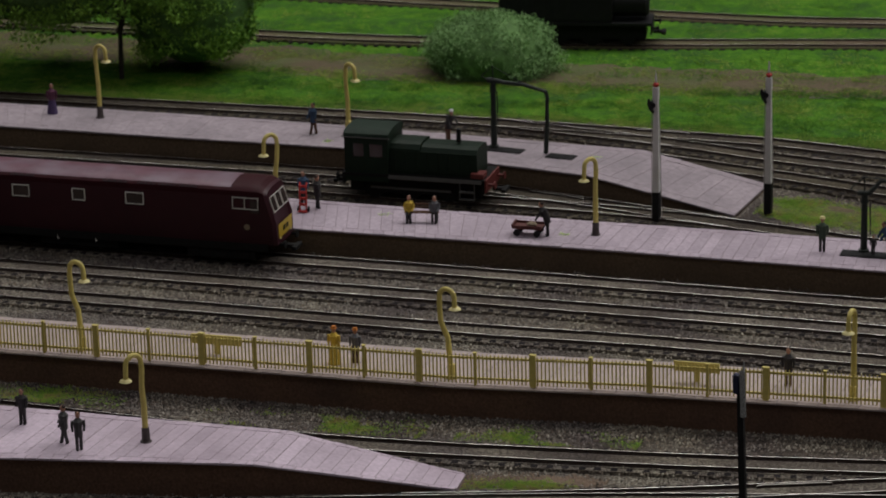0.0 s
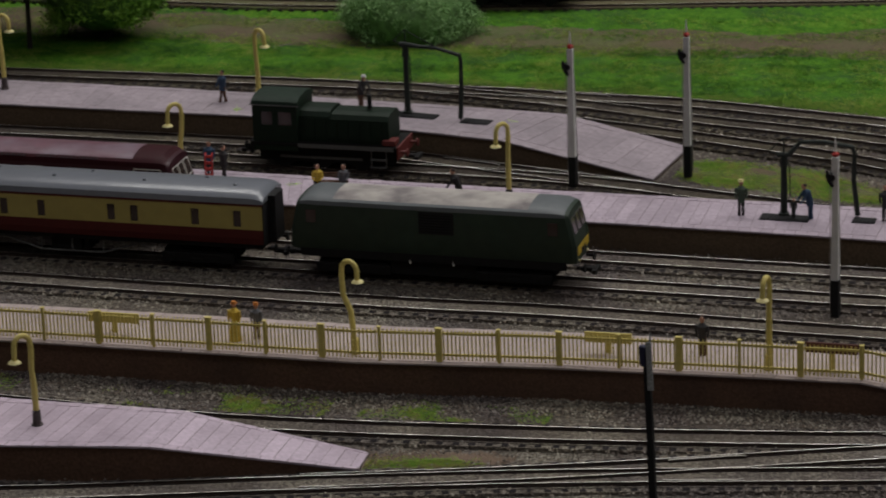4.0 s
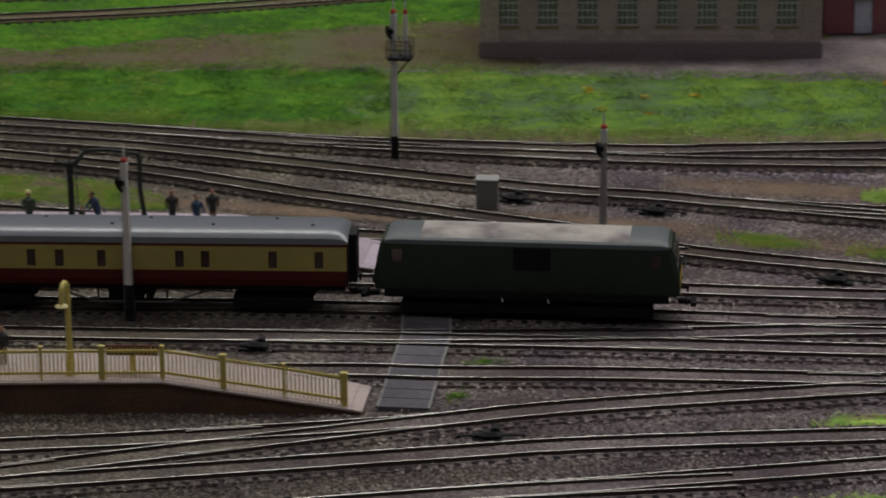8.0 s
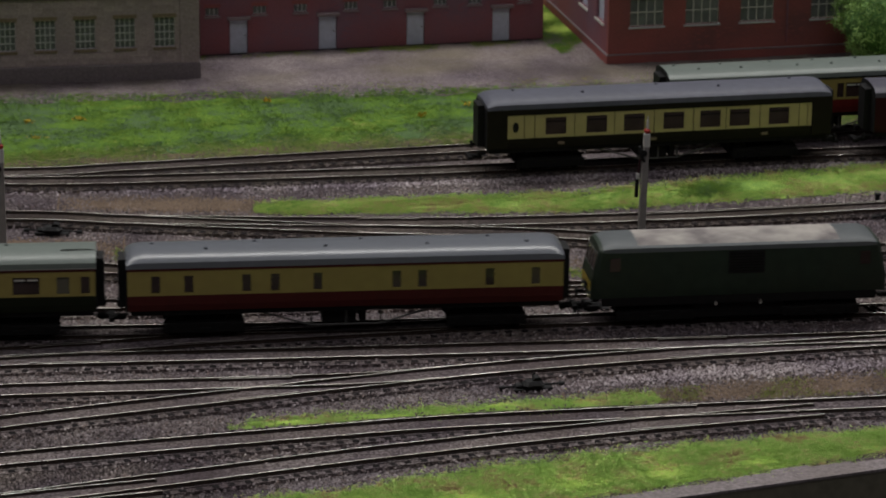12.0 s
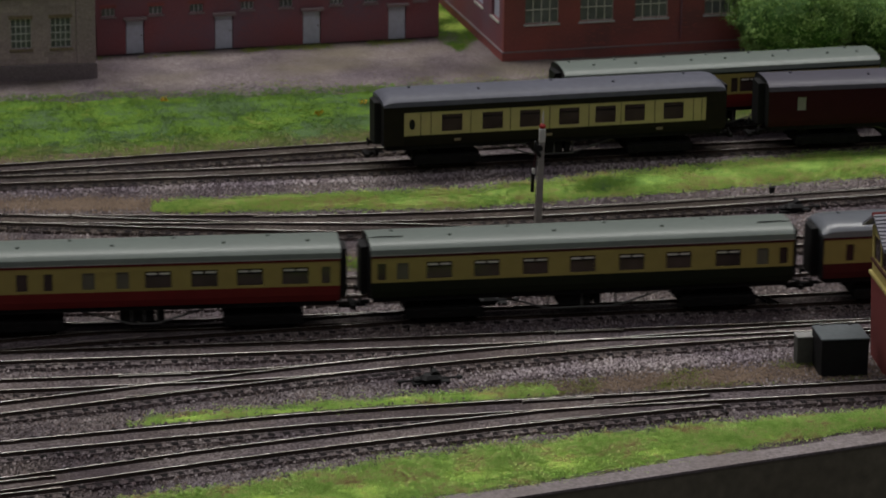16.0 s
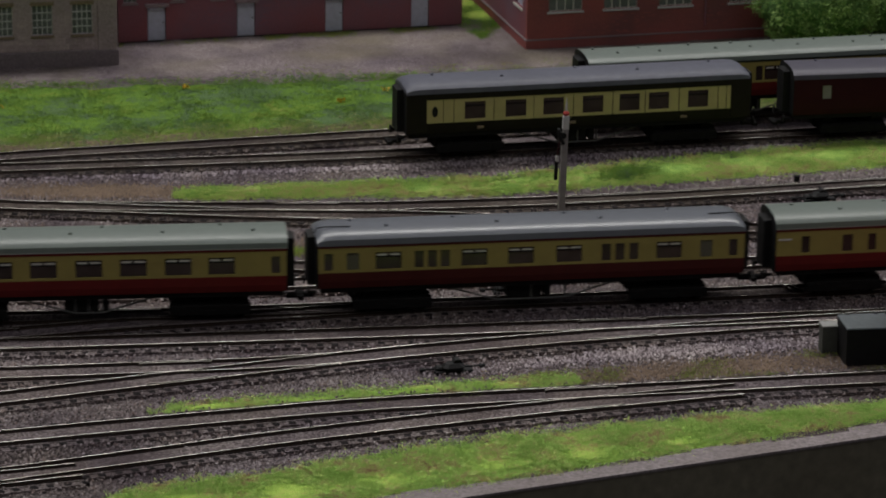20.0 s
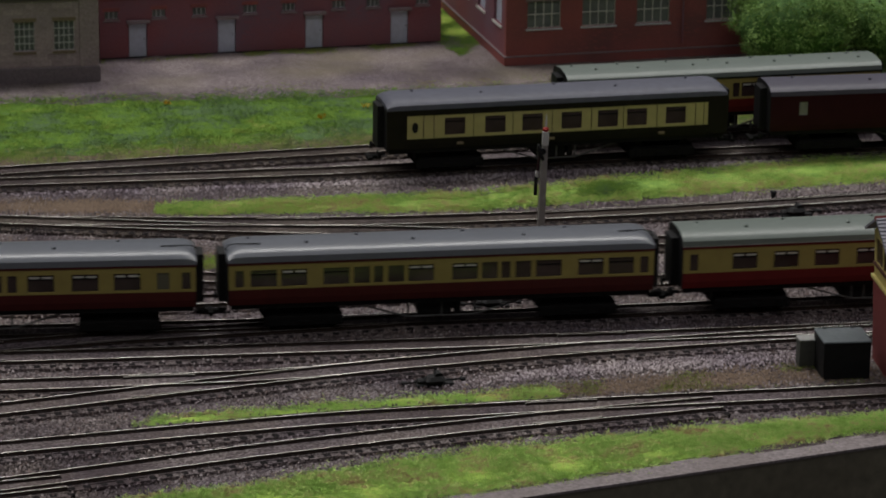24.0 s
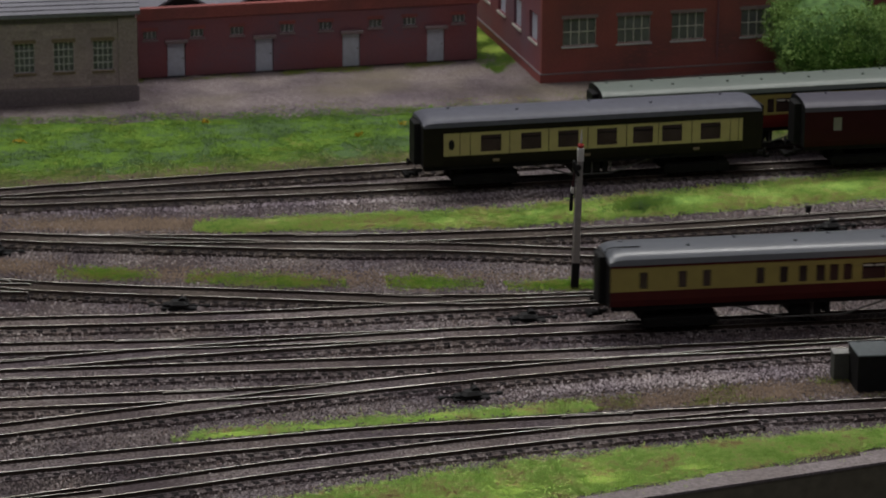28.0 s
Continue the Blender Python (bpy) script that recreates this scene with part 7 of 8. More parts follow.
def ground_frame(x, y, turn, label="black point motor crank beside the track", k=1.0):
    root = thing("point_lever", label, "point lever", pose(x, y, 0.0006, 0, 0, turn))
    part("base_plate", Shape().box(-0.0085 * k, 0.0085 * k, -0.0048, 0.0040, -0.001, 0.0010, c=0.0003), M_BLACK, root)
    part("motor_box", Shape().box(-0.0062, 0.0062, -0.0066, 0.0026, 0.001, 0.0050, c=0.0018), M_BLACK, root)
    part("drum", Shape().tube([(0.0022, -0.003, 0.0042), (0.0022, 0.0016, 0.0050)], [0.0028, 0.0022], 10), M_BLACK, root, smooth=True)
    part("lever", Shape().tube([(0.0008, 0.001, 0.002), (0.0016, 0.0025, 0.0074)], 0.0006, 6), M_BLACK, root)
    part("rod", Shape().tube([(-0.0145 * k, 0.0006, 0.0012), (0.0150 * k, 0.0004, 0.0012)], 0.0006, 6), M_BLACK, root)
    part("cover", Shape().box(-0.0098, -0.0046, -0.0030, 0.0024, 0.0008, 0.0030, c=0.0008), M_BLACK, root)
    for u in (-0.0135, 0.0135):
        part("crank", Shape().box(u * k - 0.0016, u * k + 0.0016, -0.0012, 0.0020, 0.0002, 0.0020, c=0.0004), M_BLACK, root)


def crossing():
    root = thing("board_crossing", "grey timber board crossing over the tracks", "crossing", kind="structure")
    def cx(y):
        return float(np.interp(y, (1.646, 1.703, 1.764, 1.837, 1.898), (-0.1747, -0.1767, -0.1785, -0.1887, -0.2035)))
    lines = sorted(along(TRACKS[k], -0.185) for k in ("G", "C", "B", "A"))
    cuts = [(1.6515, 1.6925)]
    prev = None
    for c in lines:
        a, b = c - GAUGE / 2, c + GAUGE / 2
        if prev is not None:
            cuts.append((prev + 0.0018, a - 0.0018))
        cuts.append((a + 0.0026, b - 0.0026))
        prev = b
    cuts.append((prev + 0.0018, prev + 0.022))
    cuts.append((prev + 0.0232, 1.912))
    w = 0.0138
    for a, b in cuts:
        if b - a < 0.004:
            continue
        n = max(1, int(round((b - a) / 0.016)))
        for i in range(n):
            y0, y1 = a + (b - a) * i / n + 0.0002, a + (b - a) * (i + 1) / n - 0.0002
            sh = Shape()
            lo, hi = [], []
            for y, s in ((y0, -1), (y0, 1), (y1, 1), (y1, -1)):
                lo.append((cx(y) + s * w, y, -0.001))
                hi.append((cx(y) + s * (w - 0.0002), y + (0.0002 if y == y0 else -0.0002), 0.0029))
            part("board", sh.rings([lo, hi]), M_CROSSING, root)
            for s in (-1, 1):
                e = Shape().rings([[(cx(y) + s * w - 0.0006, y, 0.001), (cx(y) + s * w + 0.0006, y, 0.001), (cx(y) + s * w + 0.0006, y, 0.0032), (cx(y) + s * w - 0.0006, y, 0.0032)] for y in (y0, y1)])
                part("edge_strip", e, M_BOXGREY, root, "pale worn edge strip")


def relay_box():
    root = thing("relay_cabinet", "grey ribbed trackside relay cabinet", "cabinet", pose(-0.173, 1.996, 0, 0, 0, 3))
    part("body", Shape().box(-0.0068, 0.0068, -0.001, 0.009, 0, 0.0200, c=0.0004), M_BOXGREY, root)
    part("lid", Shape().box(-0.0075, 0.0075, -0.0018, 0.0098, 0.0200, 0.0214, c=0.0004), M_BOXPALE, root, "pale grey lid")
    for k in range(6):
        x = -0.0056 + k * 0.00225
        part("rib", Shape().box(x - 0.0004, x + 0.0004, -0.0015, -0.0009, 0.001, 0.0195), M_BOXGREY, root)


def trackside_boxes():
    root = thing("trackside_cabinet", "small grey-green trackside cabinet with pale lid", "cabinet", pose(0.4238, 1.729, 0, 0, 0, 3))
    part("body", Shape().box(-0.0066, 0.0066, 0, 0.0085, 0, 0.0160, c=0.0003), M_CABINET, root)
    part("lid", Shape().box(-0.0070, 0.0070, -0.0004, 0.0089, 0.0160, 0.0169, c=0.0003), M_BOXPALE, root)
    root = thing("coal_bunker", "black coal bunker with grey lid", "bunker", pose(0.4400, 1.7084, 0, 0, 0, 2))
    part("body", Shape().box(-0.0134, 0.0134, 0, 0.024, 0, 0.0215, c=0.0003), M_BLACK, root)
    part("lid", Shape().box(-0.0138, 0.0138, -0.0005, 0.0245, 0.0215, 0.0226, c=0.0004), M_BUNKERLID, root, "blue-grey lid")
    for u in (-0.008, 0.008):
        part("hinge", Shape().box(u - 0.001, u + 0.001, 0.0225, 0.0250, 0.0224, 0.0231), M_BLACK, root)


def signal_box():
    root = thing("signal_box", "signal box with red brick base, cream cabin and slate roof", "signal box", pose(0.4630, 1.700, 0, 0, -2.5, 1))
    L, D = 0.13, 0.042
    part("brick_base", Shape().box(0, L, 0, D, -0.001, 0.0495, c=0.0003), M_BRICKBOX, root)
    part("floor_band", Shape().box(-0.0012, L + 0.0012, -0.0012, D + 0.0012, 0.0495, 0.0515, c=0.0003), M_CREAMWOOD, root)
    hs = [(0.004 + k * 0.0138, 0.0155 + k * 0.0138, 0.0600, 0.0745) for k in range(9)]
    part("cabin_front", wall_with_holes(0.0006, L - 0.0006, 0.0515, 0.0780, hs, 0.0006, 0.0020), M_CREAMWOOD, root)
    part("cabin_back", Shape().box(0.0006, L - 0.0006, D - 0.002, D - 0.0006, 0.0515, 0.0780), M_CREAMWOOD, root)
    for x in (0.0006, L - 0.0020):
        e = wall_with_holes(0.002, D - 0.002, 0.0515, 0.0780, [(0.005, 0.0200, 0.0600, 0.0745), (0.0220, D - 0.005, 0.0600, 0.0745)], 0.0, 0.0014)
        e.v = [(x + q, p, r) for p, q, r in e.v]
        part("cabin_end", e, M_CREAMWOOD, root)
        part("end_sill", Shape().box(x - 0.0014 if x < 0.01 else x + 0.0014, x if x < 0.01 else x + 0.0028, 0.002, D - 0.002, 0.0585, 0.0598), M_SIGNBROWN, root)
        part("end_glass", Shape().box(x + 0.0005, x + 0.0007, 0.005, D - 0.005, 0.0600, 0.0745), M_GLASS, root)
    for h in hs:
        glazed(root, *h, 0.0, 2, 2, M_CREAMWOOD)
    part("roof", Shape().prism([(-0.005, 0.0765), (D / 2, 0.0895), (D + 0.005, 0.0765), (D + 0.005, 0.0780), (D / 2, 0.0912), (-0.005, 0.0780)], "x", -0.004, L + 0.004), M_SLATE, root)
    for k in range(10):
        y0, y1 = -0.005 + (D / 2 + 0.005) * k / 10, -0.005 + (D / 2 + 0.005) * (k + 1) / 10
        z0, z1 = 0.0782 + 0.0132 * k / 10, 0.0782 + 0.0132 * (k + 1) / 10
        part("slate_course", Shape().add([(-0.004, y0, z0 + 0.0006), (L + 0.004, y0, z0 + 0.0006), (L + 0.004, y1, z1), (-0.004, y1, z1), (-0.004, y0, z0), (L + 0.004, y0, z0)], [(0, 1, 2, 3), (4, 5, 1, 0)]), M_SLATE, root)
    part("ridge_tiles", Shape().prism([(D / 2 - 0.0018, 0.0902), (D / 2, 0.0922), (D / 2 + 0.0018, 0.0902)], "x", -0.0045, L + 0.0045), M_BRICKBOX, root, "red ridge tiles")
    part("gable", Shape().prism([(0.001, 0.0780), (D / 2, 0.0896), (D - 0.001, 0.0780)], "x", 0.0006, 0.002), M_CREAMWOOD, root)


def front_post():
    """The black post close to the camera, with a speckled arm seen end on."""
    root = thing("signal_post", "black leaning signal post with speckled white back blind", "signal", pose(-0.366, 1.477, 0, 0, -1.6, 0), "signals")
    part("post", Shape().rings([[(-0.0017, -0.0017, 0), (0.0017, -0.0017, 0), (0.0017, 0.0017, 0), (-0.0017, 0.0017, 0)], [(-0.0015, -0.0015, 0.088), (0.0015, -0.0015, 0.088), (0.0015, 0.0015, 0.088), (-0.0015, 0.0015, 0.088)]]), M_BLACK, root)
    part("lamp_head", Shape().box(-0.0034, -0.0002, -0.0022, 0.0016, 0.0800, 0.0905, c=0.0006), M_NAVY, root)
    part("arm", Shape().box(0.0004, 0.0034, -0.0026, -0.0016, 0.0680, 0.0930, c=0.0004), M_SPECKLE, root, "speckled white arm")
    part("cap", Shape().tube([(0.0022, -0.001, 0.092), (0.0026, -0.001, 0.0975)], [0.0008, 0.0003], 6), M_SPECKLE, root)


def bracket_stage():
    """The gallery and second doll of the bracket signal."""
    root = thing("signal_gallery", "dark lattice gallery with second signal doll", "signal gallery", pose(-0.247, 2.100, 0))
    part("stage", Shape().box(-0.0042, 0.0115, -0.0035, 0.0085, 0.0680, 0.0695), M_BLACK, root)
    for z in (0.075, 0.081):
        for p, q in (((-0.0042, -0.0035), (0.0115, -0.0035)), ((0.0115, -0.0035), (0.0115, 0.0085)), ((0.0115, 0.0085), (-0.0042, 0.0085)), ((-0.0042, 0.0085), (-0.0042, -0.0035))):
            part("rail", Shape().tube([(*p, z), (*q, z)], 0.0003, 5), M_BLACK, root)
    for x in np.linspace(-0.0042, 0.0115, 6):
        for y in (-0.0035, 0.0085):
            part("baluster", Shape().tube([(x, y, 0.0695), (x, y, 0.081)], 0.0003, 5), M_BLACK, root)
    part("doll", Shape().box(0.0058, 0.0082, 0.0038, 0.0062, 0.0690, 0.0980), M_WHITE, root)
    part("cap", Shape().tube([(0.007, 0.005, 0.098), (0.007, 0.005, 0.1005)], [0.0018, 0.0012], 10), M_RED, root)
    part("finial", Shape().tube([(0.007, 0.005, 0.1005), (0.007, 0.005, 0.108)], [0.0007, 0.0002], 8), M_WHITE, root)
    part("strut", Shape().tube([(0, 0.001, 0.055), (0.010, 0.005, 0.068)], 0.0006, 6), M_BLACK, root)


pullman()
maroon_van()
siding_coach()
western()
shunter()
black_tender()
crossing()
relay_box()
trackside_boxes()
signal_box()
front_post()
bracket_stage()
water_crane(-0.7144, 2.040, 0.048, 0.0410, 0.0455, 0.0395, -6, "dark green water crane with swinging arm on the platform")
water_crane(-0.4150, 1.897, 0.0385, 0.0420, 0.0445, 0.0440, 12, "dark green water crane with swinging arm on the platform")
drain_pad(-0.713, 2.037, 0.042, 0.011, -3)
drain_pad(-0.663, 2.033, 0.020, 0.011, -3)
drain_pad(-0.413, 1.892, 0.030, 0.012, 4)
drain_pad(-0.366, 1.899, 0.014, 0.010, 4)
for x, y, t in ((-0.124, 1.620, 8), (-0.067, 2.004, -8), (-0.157, 2.019, -10), (0.2085, 1.7145, 10), (0.048, 1.886, -5), (-0.270, 1.738, 2), (0.472, 2.020, 10), (0.255, 1.8475, 4)):
    ground_frame(x, y, t, k=1.25)
part_marker = thing("track_marker", "small black marker post beside the track", "marker", pose(0.4655, 2.041 + 0.018, 0))
part("post", Shape().box(-0.0016, 0.0016, -0.0016, 0.0016, 0, 0.0034, c=0.0004), M_BLACK, part_marker)
part("cap", Shape().box(-0.0021, 0.0021, -0.0021, 0.0021, 0.0034, 0.0046, c=0.0004), M_BLACK, part_marker)

figure(-1.050, 2.027, "model woman figure in a long purple dress", M_PURPLE, M_PURPLE2, skirt=True, turn=20)
figure(-0.848, 2.035, "model figure in blue coat and brown trousers", M_BLUECOAT, M_BROWN, turn=-30, stance="walk")
figure(-0.752, 2.049, "model figure in dark jacket bending forward", M_DARKCOAT, M_BROWN, turn=60, hat=M_WHITE, stance="bend")
figure(-0.7765, 1.878, "model porter figure in dark uniform by the sack truck", M_DARKCOAT, M_DARKCOAT, turn=120)
sack_truck(-0.7825, 1.868, 10)
figure(-0.789, 1.884, "model figure in navy coat on the platform", M_BLUECOAT, M_DARKCOAT, turn=0)
bench(-0.7005, 1.872, 14, M_BROWN, "dark slatted platform bench")
figure(-0.7085, 1.8700, "seated model figure in yellow coat", M_YELLOWCOAT, M_DARKCOAT, turn=14, stance="sit")
figure(-0.6925, 1.8740, "seated model figure in grey coat", M_GREYCOAT, M_DARKCOAT, turn=14, stance="sit")
barrow(-0.626, 1.868, 6)
figure(-0.6135, 1.869, "model figure in black leaning on the barrow", M_DARKCOAT, M_DARKCOAT, turn=-80, stance="bend")
figure(-0.440, 1.891, "model figure in green coat with pale hat", M_GREENCOAT, M_DARKCOAT, hat=M_SHADE, turn=10)
figure(-0.398, 1.895, "model railwayman figure in blue crouching by the crane", M_BLUECOAT, M_BLUECOAT, turn=-60, stance="bend")
figure(-0.408, 1.893, "small dark water valve post figure", M_DARKCOAT, M_DARKCOAT, h=0.013)
figure(-0.354, 1.903, "model figure in dark coat on the platform", M_DARKCOAT, M_DARKCOAT)
figure(-0.337, 1.895, "model figure in blue-grey coat on the platform", M_BLUECOAT, M_DARKCOAT, turn=40, stance="walk")
figure(-0.330, 1.908, "model figure in dark coat on the platform", M_DARKCOAT, M_BROWN, turn=15)
figure(-0.874, 1.606, "model figure in dark coat behind the fence", M_DARKCOAT, M_DARKCOAT)
figure(-0.6505, 1.613, "model figure in yellow coat behind the fence", M_YELLOWCOAT, M_YELLOWCOAT, hat=M_ORANGE, skirt=True)
figure(-0.6395, 1.618, "model figure in grey coat with orange hair", M_GREYCOAT, M_BROWN, hat=M_ORANGE, h=0.021)
figure(-0.395, 1.658, "model figure in dark coat behind the fence", M_DARKCOAT, M_BROWN)
figure(-0.776, 1.472, "dark grey unpainted model figure on the platform", M_DARKCOAT, M_DARKCOAT, h=0.021)
figure(-0.741, 1.454, "dark grey model figure walking with arm out", M_GREYDARK, M_GREYDARK, stance="walk", turn=-60, h=0.022)
figure(-0.729, 1.448, "dark grey model figure with raised arm", M_GREYDARK, M_GREYDARK, turn=30, h=0.022)
nameboard(-0.3228, 1.656, 5, 0.028, 0.0092, M_SIGNBROWN, M_YELLOW, "brown station sign with unreadable lettering on yellow post")
nameboard(-0.7215, 1.606, 6, 0.030, 0.0060, M_YELLOW, M_YELLOW, "plain yellow station board behind the fence", bars=False)
nameboard(-0.445, 1.648, 6, 0.026, 0.0060, M_YELLOW, M_YELLOW, "plain yellow station board behind the fence", bars=False)

# ---- patches of grass and earth between the tracks ----
def patch(name, label, pts0, pts1, n, seed, material=M_GRASS, **kw):
    x0, x1 = max(pts0[0][0], pts1[0][0]), min(pts0[-1][0], pts1[-1][0])
    big = n > 3000
    kw.setdefault("rough", 0.006 if big else 0.004)
    kw["under"] = kw.get("under", M_TURF) if big else None
    turf(name, label, pts0, pts1, x0, x1, int(n * (2.2 if big else 1.0)), seed, material, **kw)


patch("grass_strip", "bright yellow-green grass strip along the board edge", [(0.02, 1.492), (0.103, 1.518), (0.256, 1.566), (0.35, 1.600), (0.43, 1.630), (0.6, 1.668)], [(0.02, 1.549), (0.09, 1.561), (0.138, 1.582), (0.204, 1.6065), (0.327, 1.632), (0.4475, 1.646), (0.6, 1.676)], 26000, 21, hmin=0.0007, hmax=0.0023)
patch("grass_strip", "bright green grass between the near tracks", [(0.052, 1.658), (0.132, 1.667), (0.245, 1.6805), (0.275, 1.686)], [(0.052, 1.663), (0.164, 1.685), (0.25, 1.697), (0.275, 1.700)], 3200, 22, hmin=0.0007, hmax=0.0021)
patch("grass_strip", "pale green grass strip between the sidings", [(0.06, 2.043), (0.264, 2.040), (0.344, 2.055), (0.524, 2.088), (0.8, 2.14)], [(0.06, 2.060), (0.268, 2.077), (0.358, 2.103), (0.538, 2.152), (0.8, 2.195)], 16000, 23, M_MIDGRASS, under=M_MIDTURF, hmin=0.0007, hmax=0.0025)
patch("grass_clump", "darker lush weed clump among the grass", [(0.335, 2.066), (0.375, 2.072)], [(0.335, 2.086), (0.375, 2.098)], 700, 24, M_LUSH, hmin=0.003, hmax=0.006)
patch("grass_patch", "small green weed patch between tracks", [(-0.021, 1.947), (0.030, 1.944)], [(-0.021, 1.968), (0.030, 1.962)], 1500, 25, M_WEED, hmax=0.002)
patch("grass_patch", "small green weed patch between tracks", [(0.062, 1.928), (0.142, 1.918)], [(0.062, 1.953), (0.142, 1.938)], 2200, 26, M_WEED, hmax=0.002)
patch("grass_patch", "small green weed patch between tracks", [(0.182, 1.913), (0.230, 1.910)], [(0.182, 1.936), (0.230, 1.929)], 1500, 27, M_WEED, hmax=0.002)
patch("grass_patch", "small green weed patch by the signal", [(0.256, 1.906), (0.315, 1.905)], [(0.256, 1.923), (0.315, 1.919)], 1500, 28, M_WEED, hmax=0.002)
patch("grass_patch", "green grass beyond the platform ramp", [(-0.522, 1.992), (-0.45, 1.984), (-0.375, 1.976)], [(-0.515, 2.034), (-0.434, 2.028), (-0.375, 1.995)], 4200, 29, M_WEED, under=M_PATH)
patch("grass_patch", "dry green weeds under the fenced platform", [(-0.840, 1.530), (-0.765, 1.544)], [(-0.840, 1.550), (-0.765, 1.564)], 2900, 30, M_WEED, hmin=0.0006, hmax=0.0019, z=0.0008, patch=0.12, rough=0.006)
patch("grass_patch", "yellow-green weeds under the fenced platform", [(-0.715, 1.534), (-0.590, 1.546)], [(-0.715, 1.555), (-0.590, 1.575)], 2900, 31, M_WEED, hmin=0.0006, hmax=0.0019, z=0.0008, patch=0.12, rough=0.006)
patch("grass_patch", "yellow-green weeds under the fenced platform", [(-0.548, 1.559), (-0.466, 1.566)], [(-0.548, 1.577), (-0.466, 1.588)], 2900, 32, M_WEED, hmin=0.0006, hmax=0.0019, z=0.0008, patch=0.12, rough=0.006)
patch("grass_patch", "green weeds at the foot of the platform ramp", [(-0.522, 1.492), (-0.474, 1.503)], [(-0.522, 1.508), (-0.474, 1.517)], 1900, 33, M_WEED, hmin=0.0006, hmax=0.0019)
patch("grass_patch", "small weeds beside the crossing", [(-0.150, 1.724), (-0.128, 1.728)], [(-0.150, 1.733), (-0.128, 1.737)], 170, 34, M_FRESH)
patch("grass_patch", "small weeds beside the crossing", [(-0.155, 1.669), (-0.144, 1.673)], [(-0.155, 1.678), (-0.144, 1.683)], 100, 35, M_FRESH)
patch("grass_patch", "green weeds between the near tracks", [(0.046, 1.655), (0.082, 1.662)], [(0.046, 1.664), (0.082, 1.675)], 500, 36, M_GRASS)
patch("grass_lawn", "green lawn between workshop and factory", [(0.270, 2.455), (0.325, 2.425)], [(0.270, 2.72), (0.325, 2.72)], 9000, 37, M_LUSH)
patch("grass_fringe", "thin grass along the workshop wall", [(0.05, 2.430), (0.29, 2.468)], [(0.05, 2.440), (0.29, 2.479)], 2600, 38, M_DRY, patch=0.1)
patch("grass_fringe", "thin grass at the yard edge", [(-0.2, 2.322), (0.0, 2.322), (0.3, 2.337), (0.7, 2.385)], [(-0.2, 2.338), (0.0, 2.338), (0.3, 2.362), (0.7, 2.42)], 2900, 39, M_DRY, patch=0.05, rough=0.01)
blades("dry_weeds", "thin dry weeds on the earth beside the cabinets", M_DRY, [(0.24, 1.684), (0.46, 1.703)], [(0.24, 1.705), (0.46, 1.735)], 0.25, 0.455, 4200, 0.0006, 0.0006, 0.0016, 71, 0.006, 0.02)
stones("earth_patch", "bare brown earth beside the cabinets", 0.25, 0.462, [(0.24, 1.684), (0.46, 1.703)], [(0.24, 1.705), (0.46, 1.742)], 6000, 41, 0.0006, M_EARTH, 0.0006, True)
stones("earth_patch", "bare reddish earth between the sidings", -0.05, 0.085, [(-0.06, 2.050), (0.09, 2.042)], [(-0.06, 2.080), (0.09, 2.068)], 6000, 42, 0.0006, M_EARTH, 0.0006, True)
stones("earth_patch", "bare reddish earth between the sidings", -0.08, 0.29, [(-0.09, 1.958), (0.19, 1.912)], [(-0.09, 1.985), (0.19, 1.948)], 6000, 43, 0.0006, M_EARTH, 0.0006, True)
stones("earth_patch", "bare reddish earth beyond the ramp", -0.41, -0.20, [(-0.42, 1.985), (-0.19, 1.962)], [(-0.42, 2.016), (-0.19, 1.972)], 6000, 44, 0.0006, M_EARTH, 0.0006, True)
stones("earth_patch", "bare brown earth by the relay cabinet", -0.19, -0.04, [(-0.20, 1.975), (-0.05, 1.962)], [(-0.20, 1.998), (-0.05, 1.988)], 6000, 45, 0.0006, M_EARTH, 0.0006, True)
stones("earth_patch", "bare brown earth at the ramp foot", -0.53, -0.465, [(-0.53, 1.488), (-0.47, 1.515)], [(-0.53, 1.513), (-0.47, 1.530)], 6000, 46, 0.0006, M_EARTH, 0.0006, True)
for i, (x, y) in enumerate(((-0.729, 1.878), (-0.604, 1.874), (-0.640, 2.040), (-0.830, 2.020))):
    x, y, z = stand(x, y)
    blades("platform_weed", "tiny tuft of green weed on the platform", M_GRASS, [(x - 0.003, y - 0.002), (x + 0.003, y - 0.002)], [(x - 0.003, y + 0.002), (x + 0.003, y + 0.002)], x - 0.003, x + 0.003, 14, z - 0.0002, 0.001, 0.0022, 60 + i, 0.001)


# ---- the trains ----
CONSIST = [
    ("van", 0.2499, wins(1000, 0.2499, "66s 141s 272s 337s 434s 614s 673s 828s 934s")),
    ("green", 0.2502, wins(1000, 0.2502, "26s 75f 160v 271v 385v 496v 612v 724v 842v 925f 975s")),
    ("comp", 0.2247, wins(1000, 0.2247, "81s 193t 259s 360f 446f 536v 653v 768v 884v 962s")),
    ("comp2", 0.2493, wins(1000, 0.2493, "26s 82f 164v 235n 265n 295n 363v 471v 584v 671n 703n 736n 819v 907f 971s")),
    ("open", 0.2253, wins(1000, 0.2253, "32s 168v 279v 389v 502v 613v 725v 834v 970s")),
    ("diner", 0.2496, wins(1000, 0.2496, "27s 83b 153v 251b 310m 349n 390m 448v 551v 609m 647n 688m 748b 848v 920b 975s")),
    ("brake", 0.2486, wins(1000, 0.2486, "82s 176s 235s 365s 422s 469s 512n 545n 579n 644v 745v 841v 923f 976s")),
]
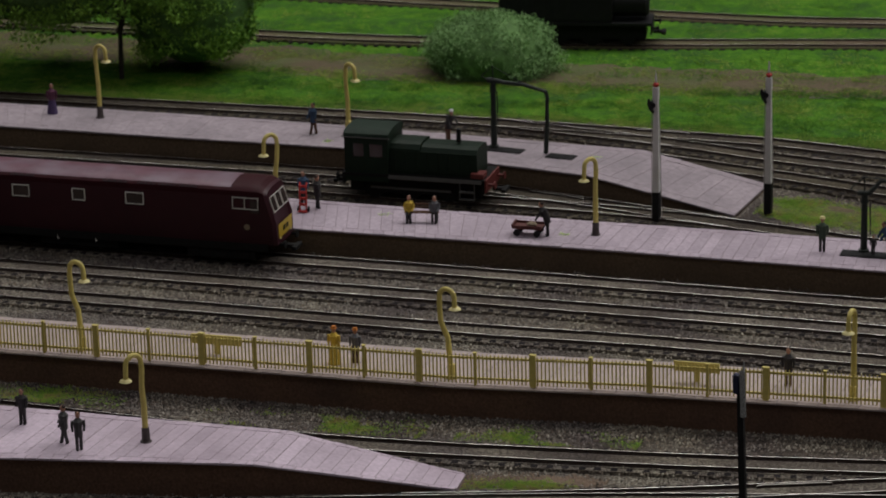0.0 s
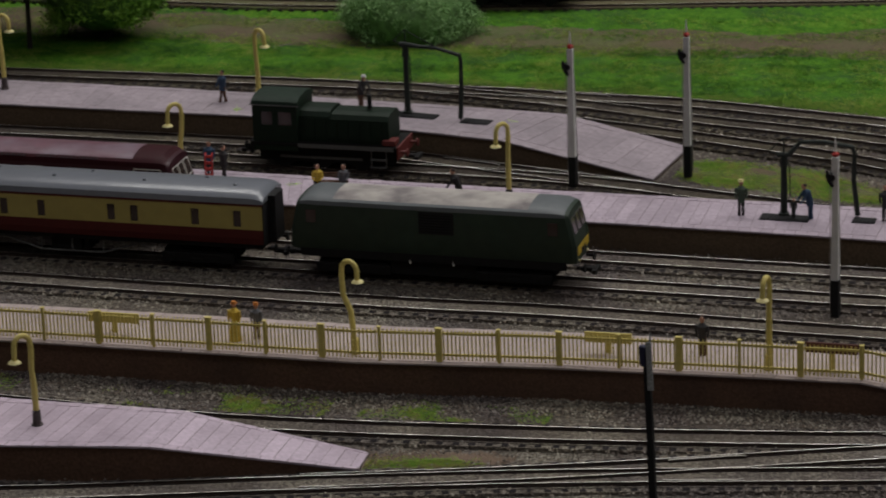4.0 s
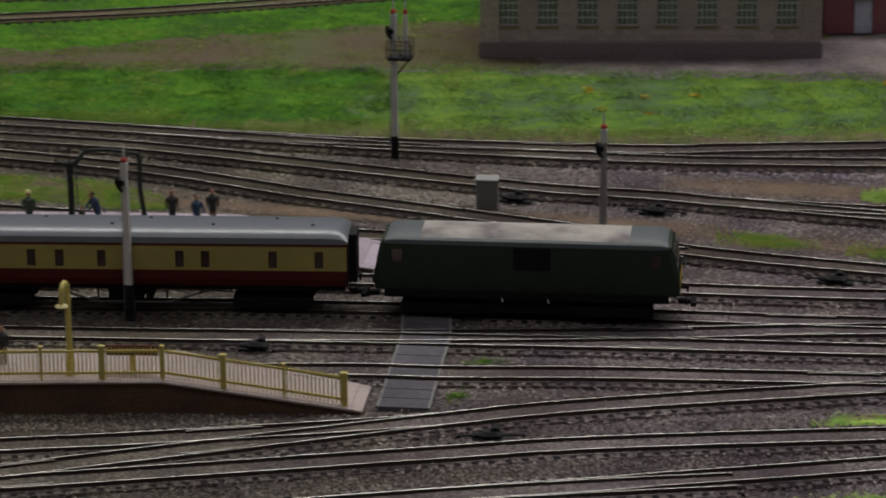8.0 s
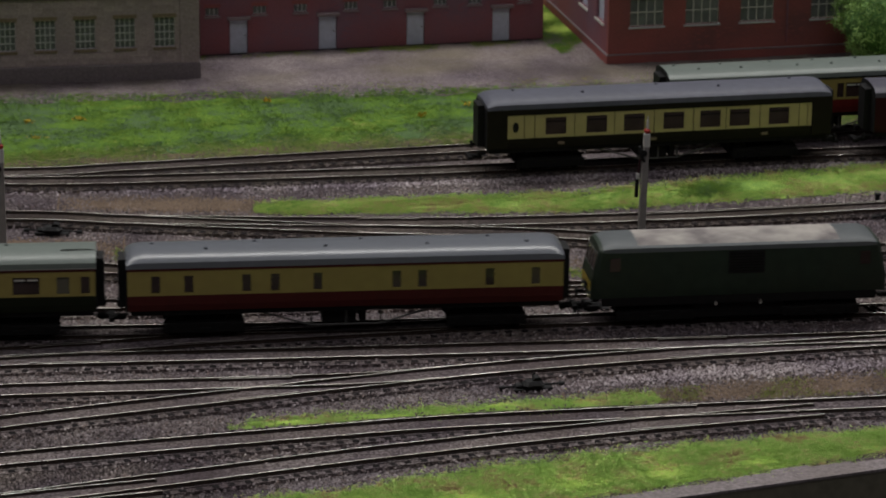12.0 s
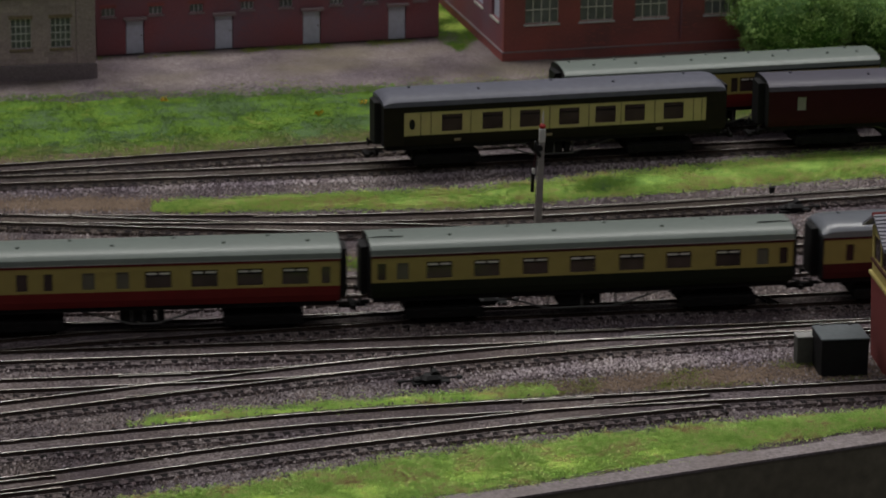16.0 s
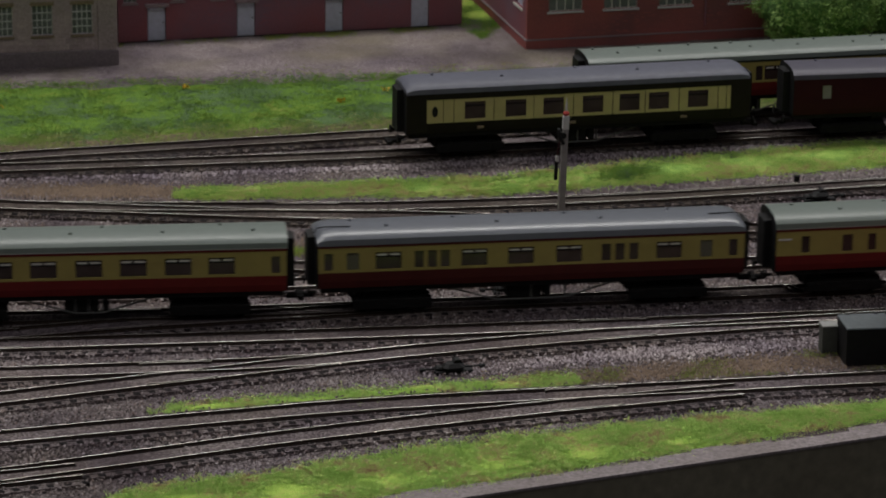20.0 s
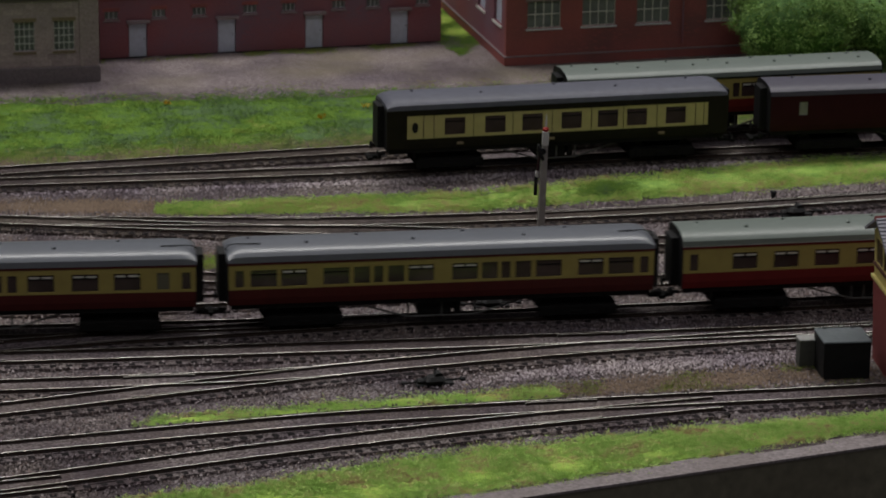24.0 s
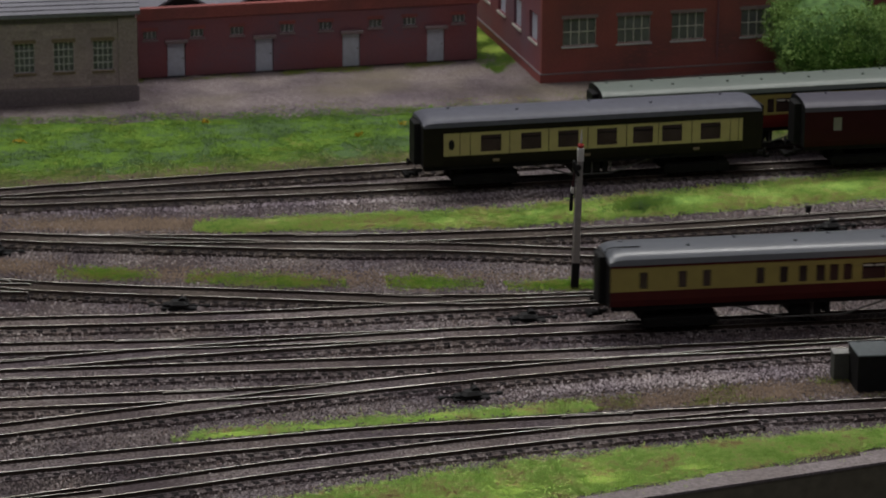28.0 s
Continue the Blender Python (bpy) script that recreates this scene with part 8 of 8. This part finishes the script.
LABELS = {
    "van": "crimson and cream full brake van with small windows", "green": "dark olive and cream corridor coach with big windows",
    "comp": "bright crimson and cream corridor coach with grey-green roof", "comp2": "crimson and cream composite coach with grey roof",
    "open": "crimson and cream open coach with grey-green roof", "diner": "crimson and cream dining coach with many windows", "brake": "crimson and cream brake coach at the tail"}
# how far the front of each coach runs behind the nose of the train
BEHIND = [0.1814, 0.4477, 0.7140, 0.9554, 1.2205, 1.4612, 1.7274]
NOSE = [(0, -0.9840), (1, -0.8633), (2, -0.7467), (5, -0.3950), (6, -0.2784), (7, -0.1633), (8, -0.0465), (9, 0.0695), (10, 0.1848), (11, 0.2999), (12, 0.4151), (13, 0.5317), (16, 0.8781), (17, 0.9954), (18, 1.1106), (19, 1.2262), (20, 1.3419), (23, 1.6901), (24, 1.8068), (25, 1.9239), (26, 2.0396), (27, 2.1567), (28, 2.2729)]
MOVING = []


def trains():
    loco = diesel("diesel_locomotive", "dark green diesel locomotive with dusty pale roof", 0.1740, on_track("B", -0.2, -0.03), M_LOCO, M_LOCOROOF, M_DUST, sill=0.0200, gutter=0.0480, rise=0.0055, rake=0.005, frames=M_TRUSS, pale=(0.0268, 0.0285, 2))
    MOVING.append((loco, -0.0080, 0.1660))
    for i, (key, length, w) in enumerate(CONSIST):
        c = BEHIND[i] + length / 2
        m = on_track("B", -c - length / 2, -c + length / 2)
        lower = {"green": M_OLIVE, "comp": M_BRIGHTRED, "open": M_BRIGHTRED}.get(key, M_CRIMSON)
        ob = coach("railway_coach", LABELS[key], length, w, lower, M_ROOF_GREEN if key in ("green", "comp", "open") else M_ROOF, m, line=M_BRIGHTRED if key in ("comp", "open") else M_CRIMSON, dome=key not in ("comp", "open", "green"), conduit=key in ("green", "comp2", "diner", "brake"), strip=M_GREYPOST if key in ("green", "comp", "open") else None)
        if key == "comp":
            part("roof_board", Shape().box(-0.1105, -0.1030, -0.0184, -0.0177, 0.0396, 0.0406), M_WHITE, ob, "small white name board")
        MOVING.append((ob, c - length / 2, c + length / 2))


trains()


def motions():
    for ob, a, b in MOVING:
        walk(ob, [(t, on_track("B", x - b, x - a)) for t, x in NOSE])


motions()
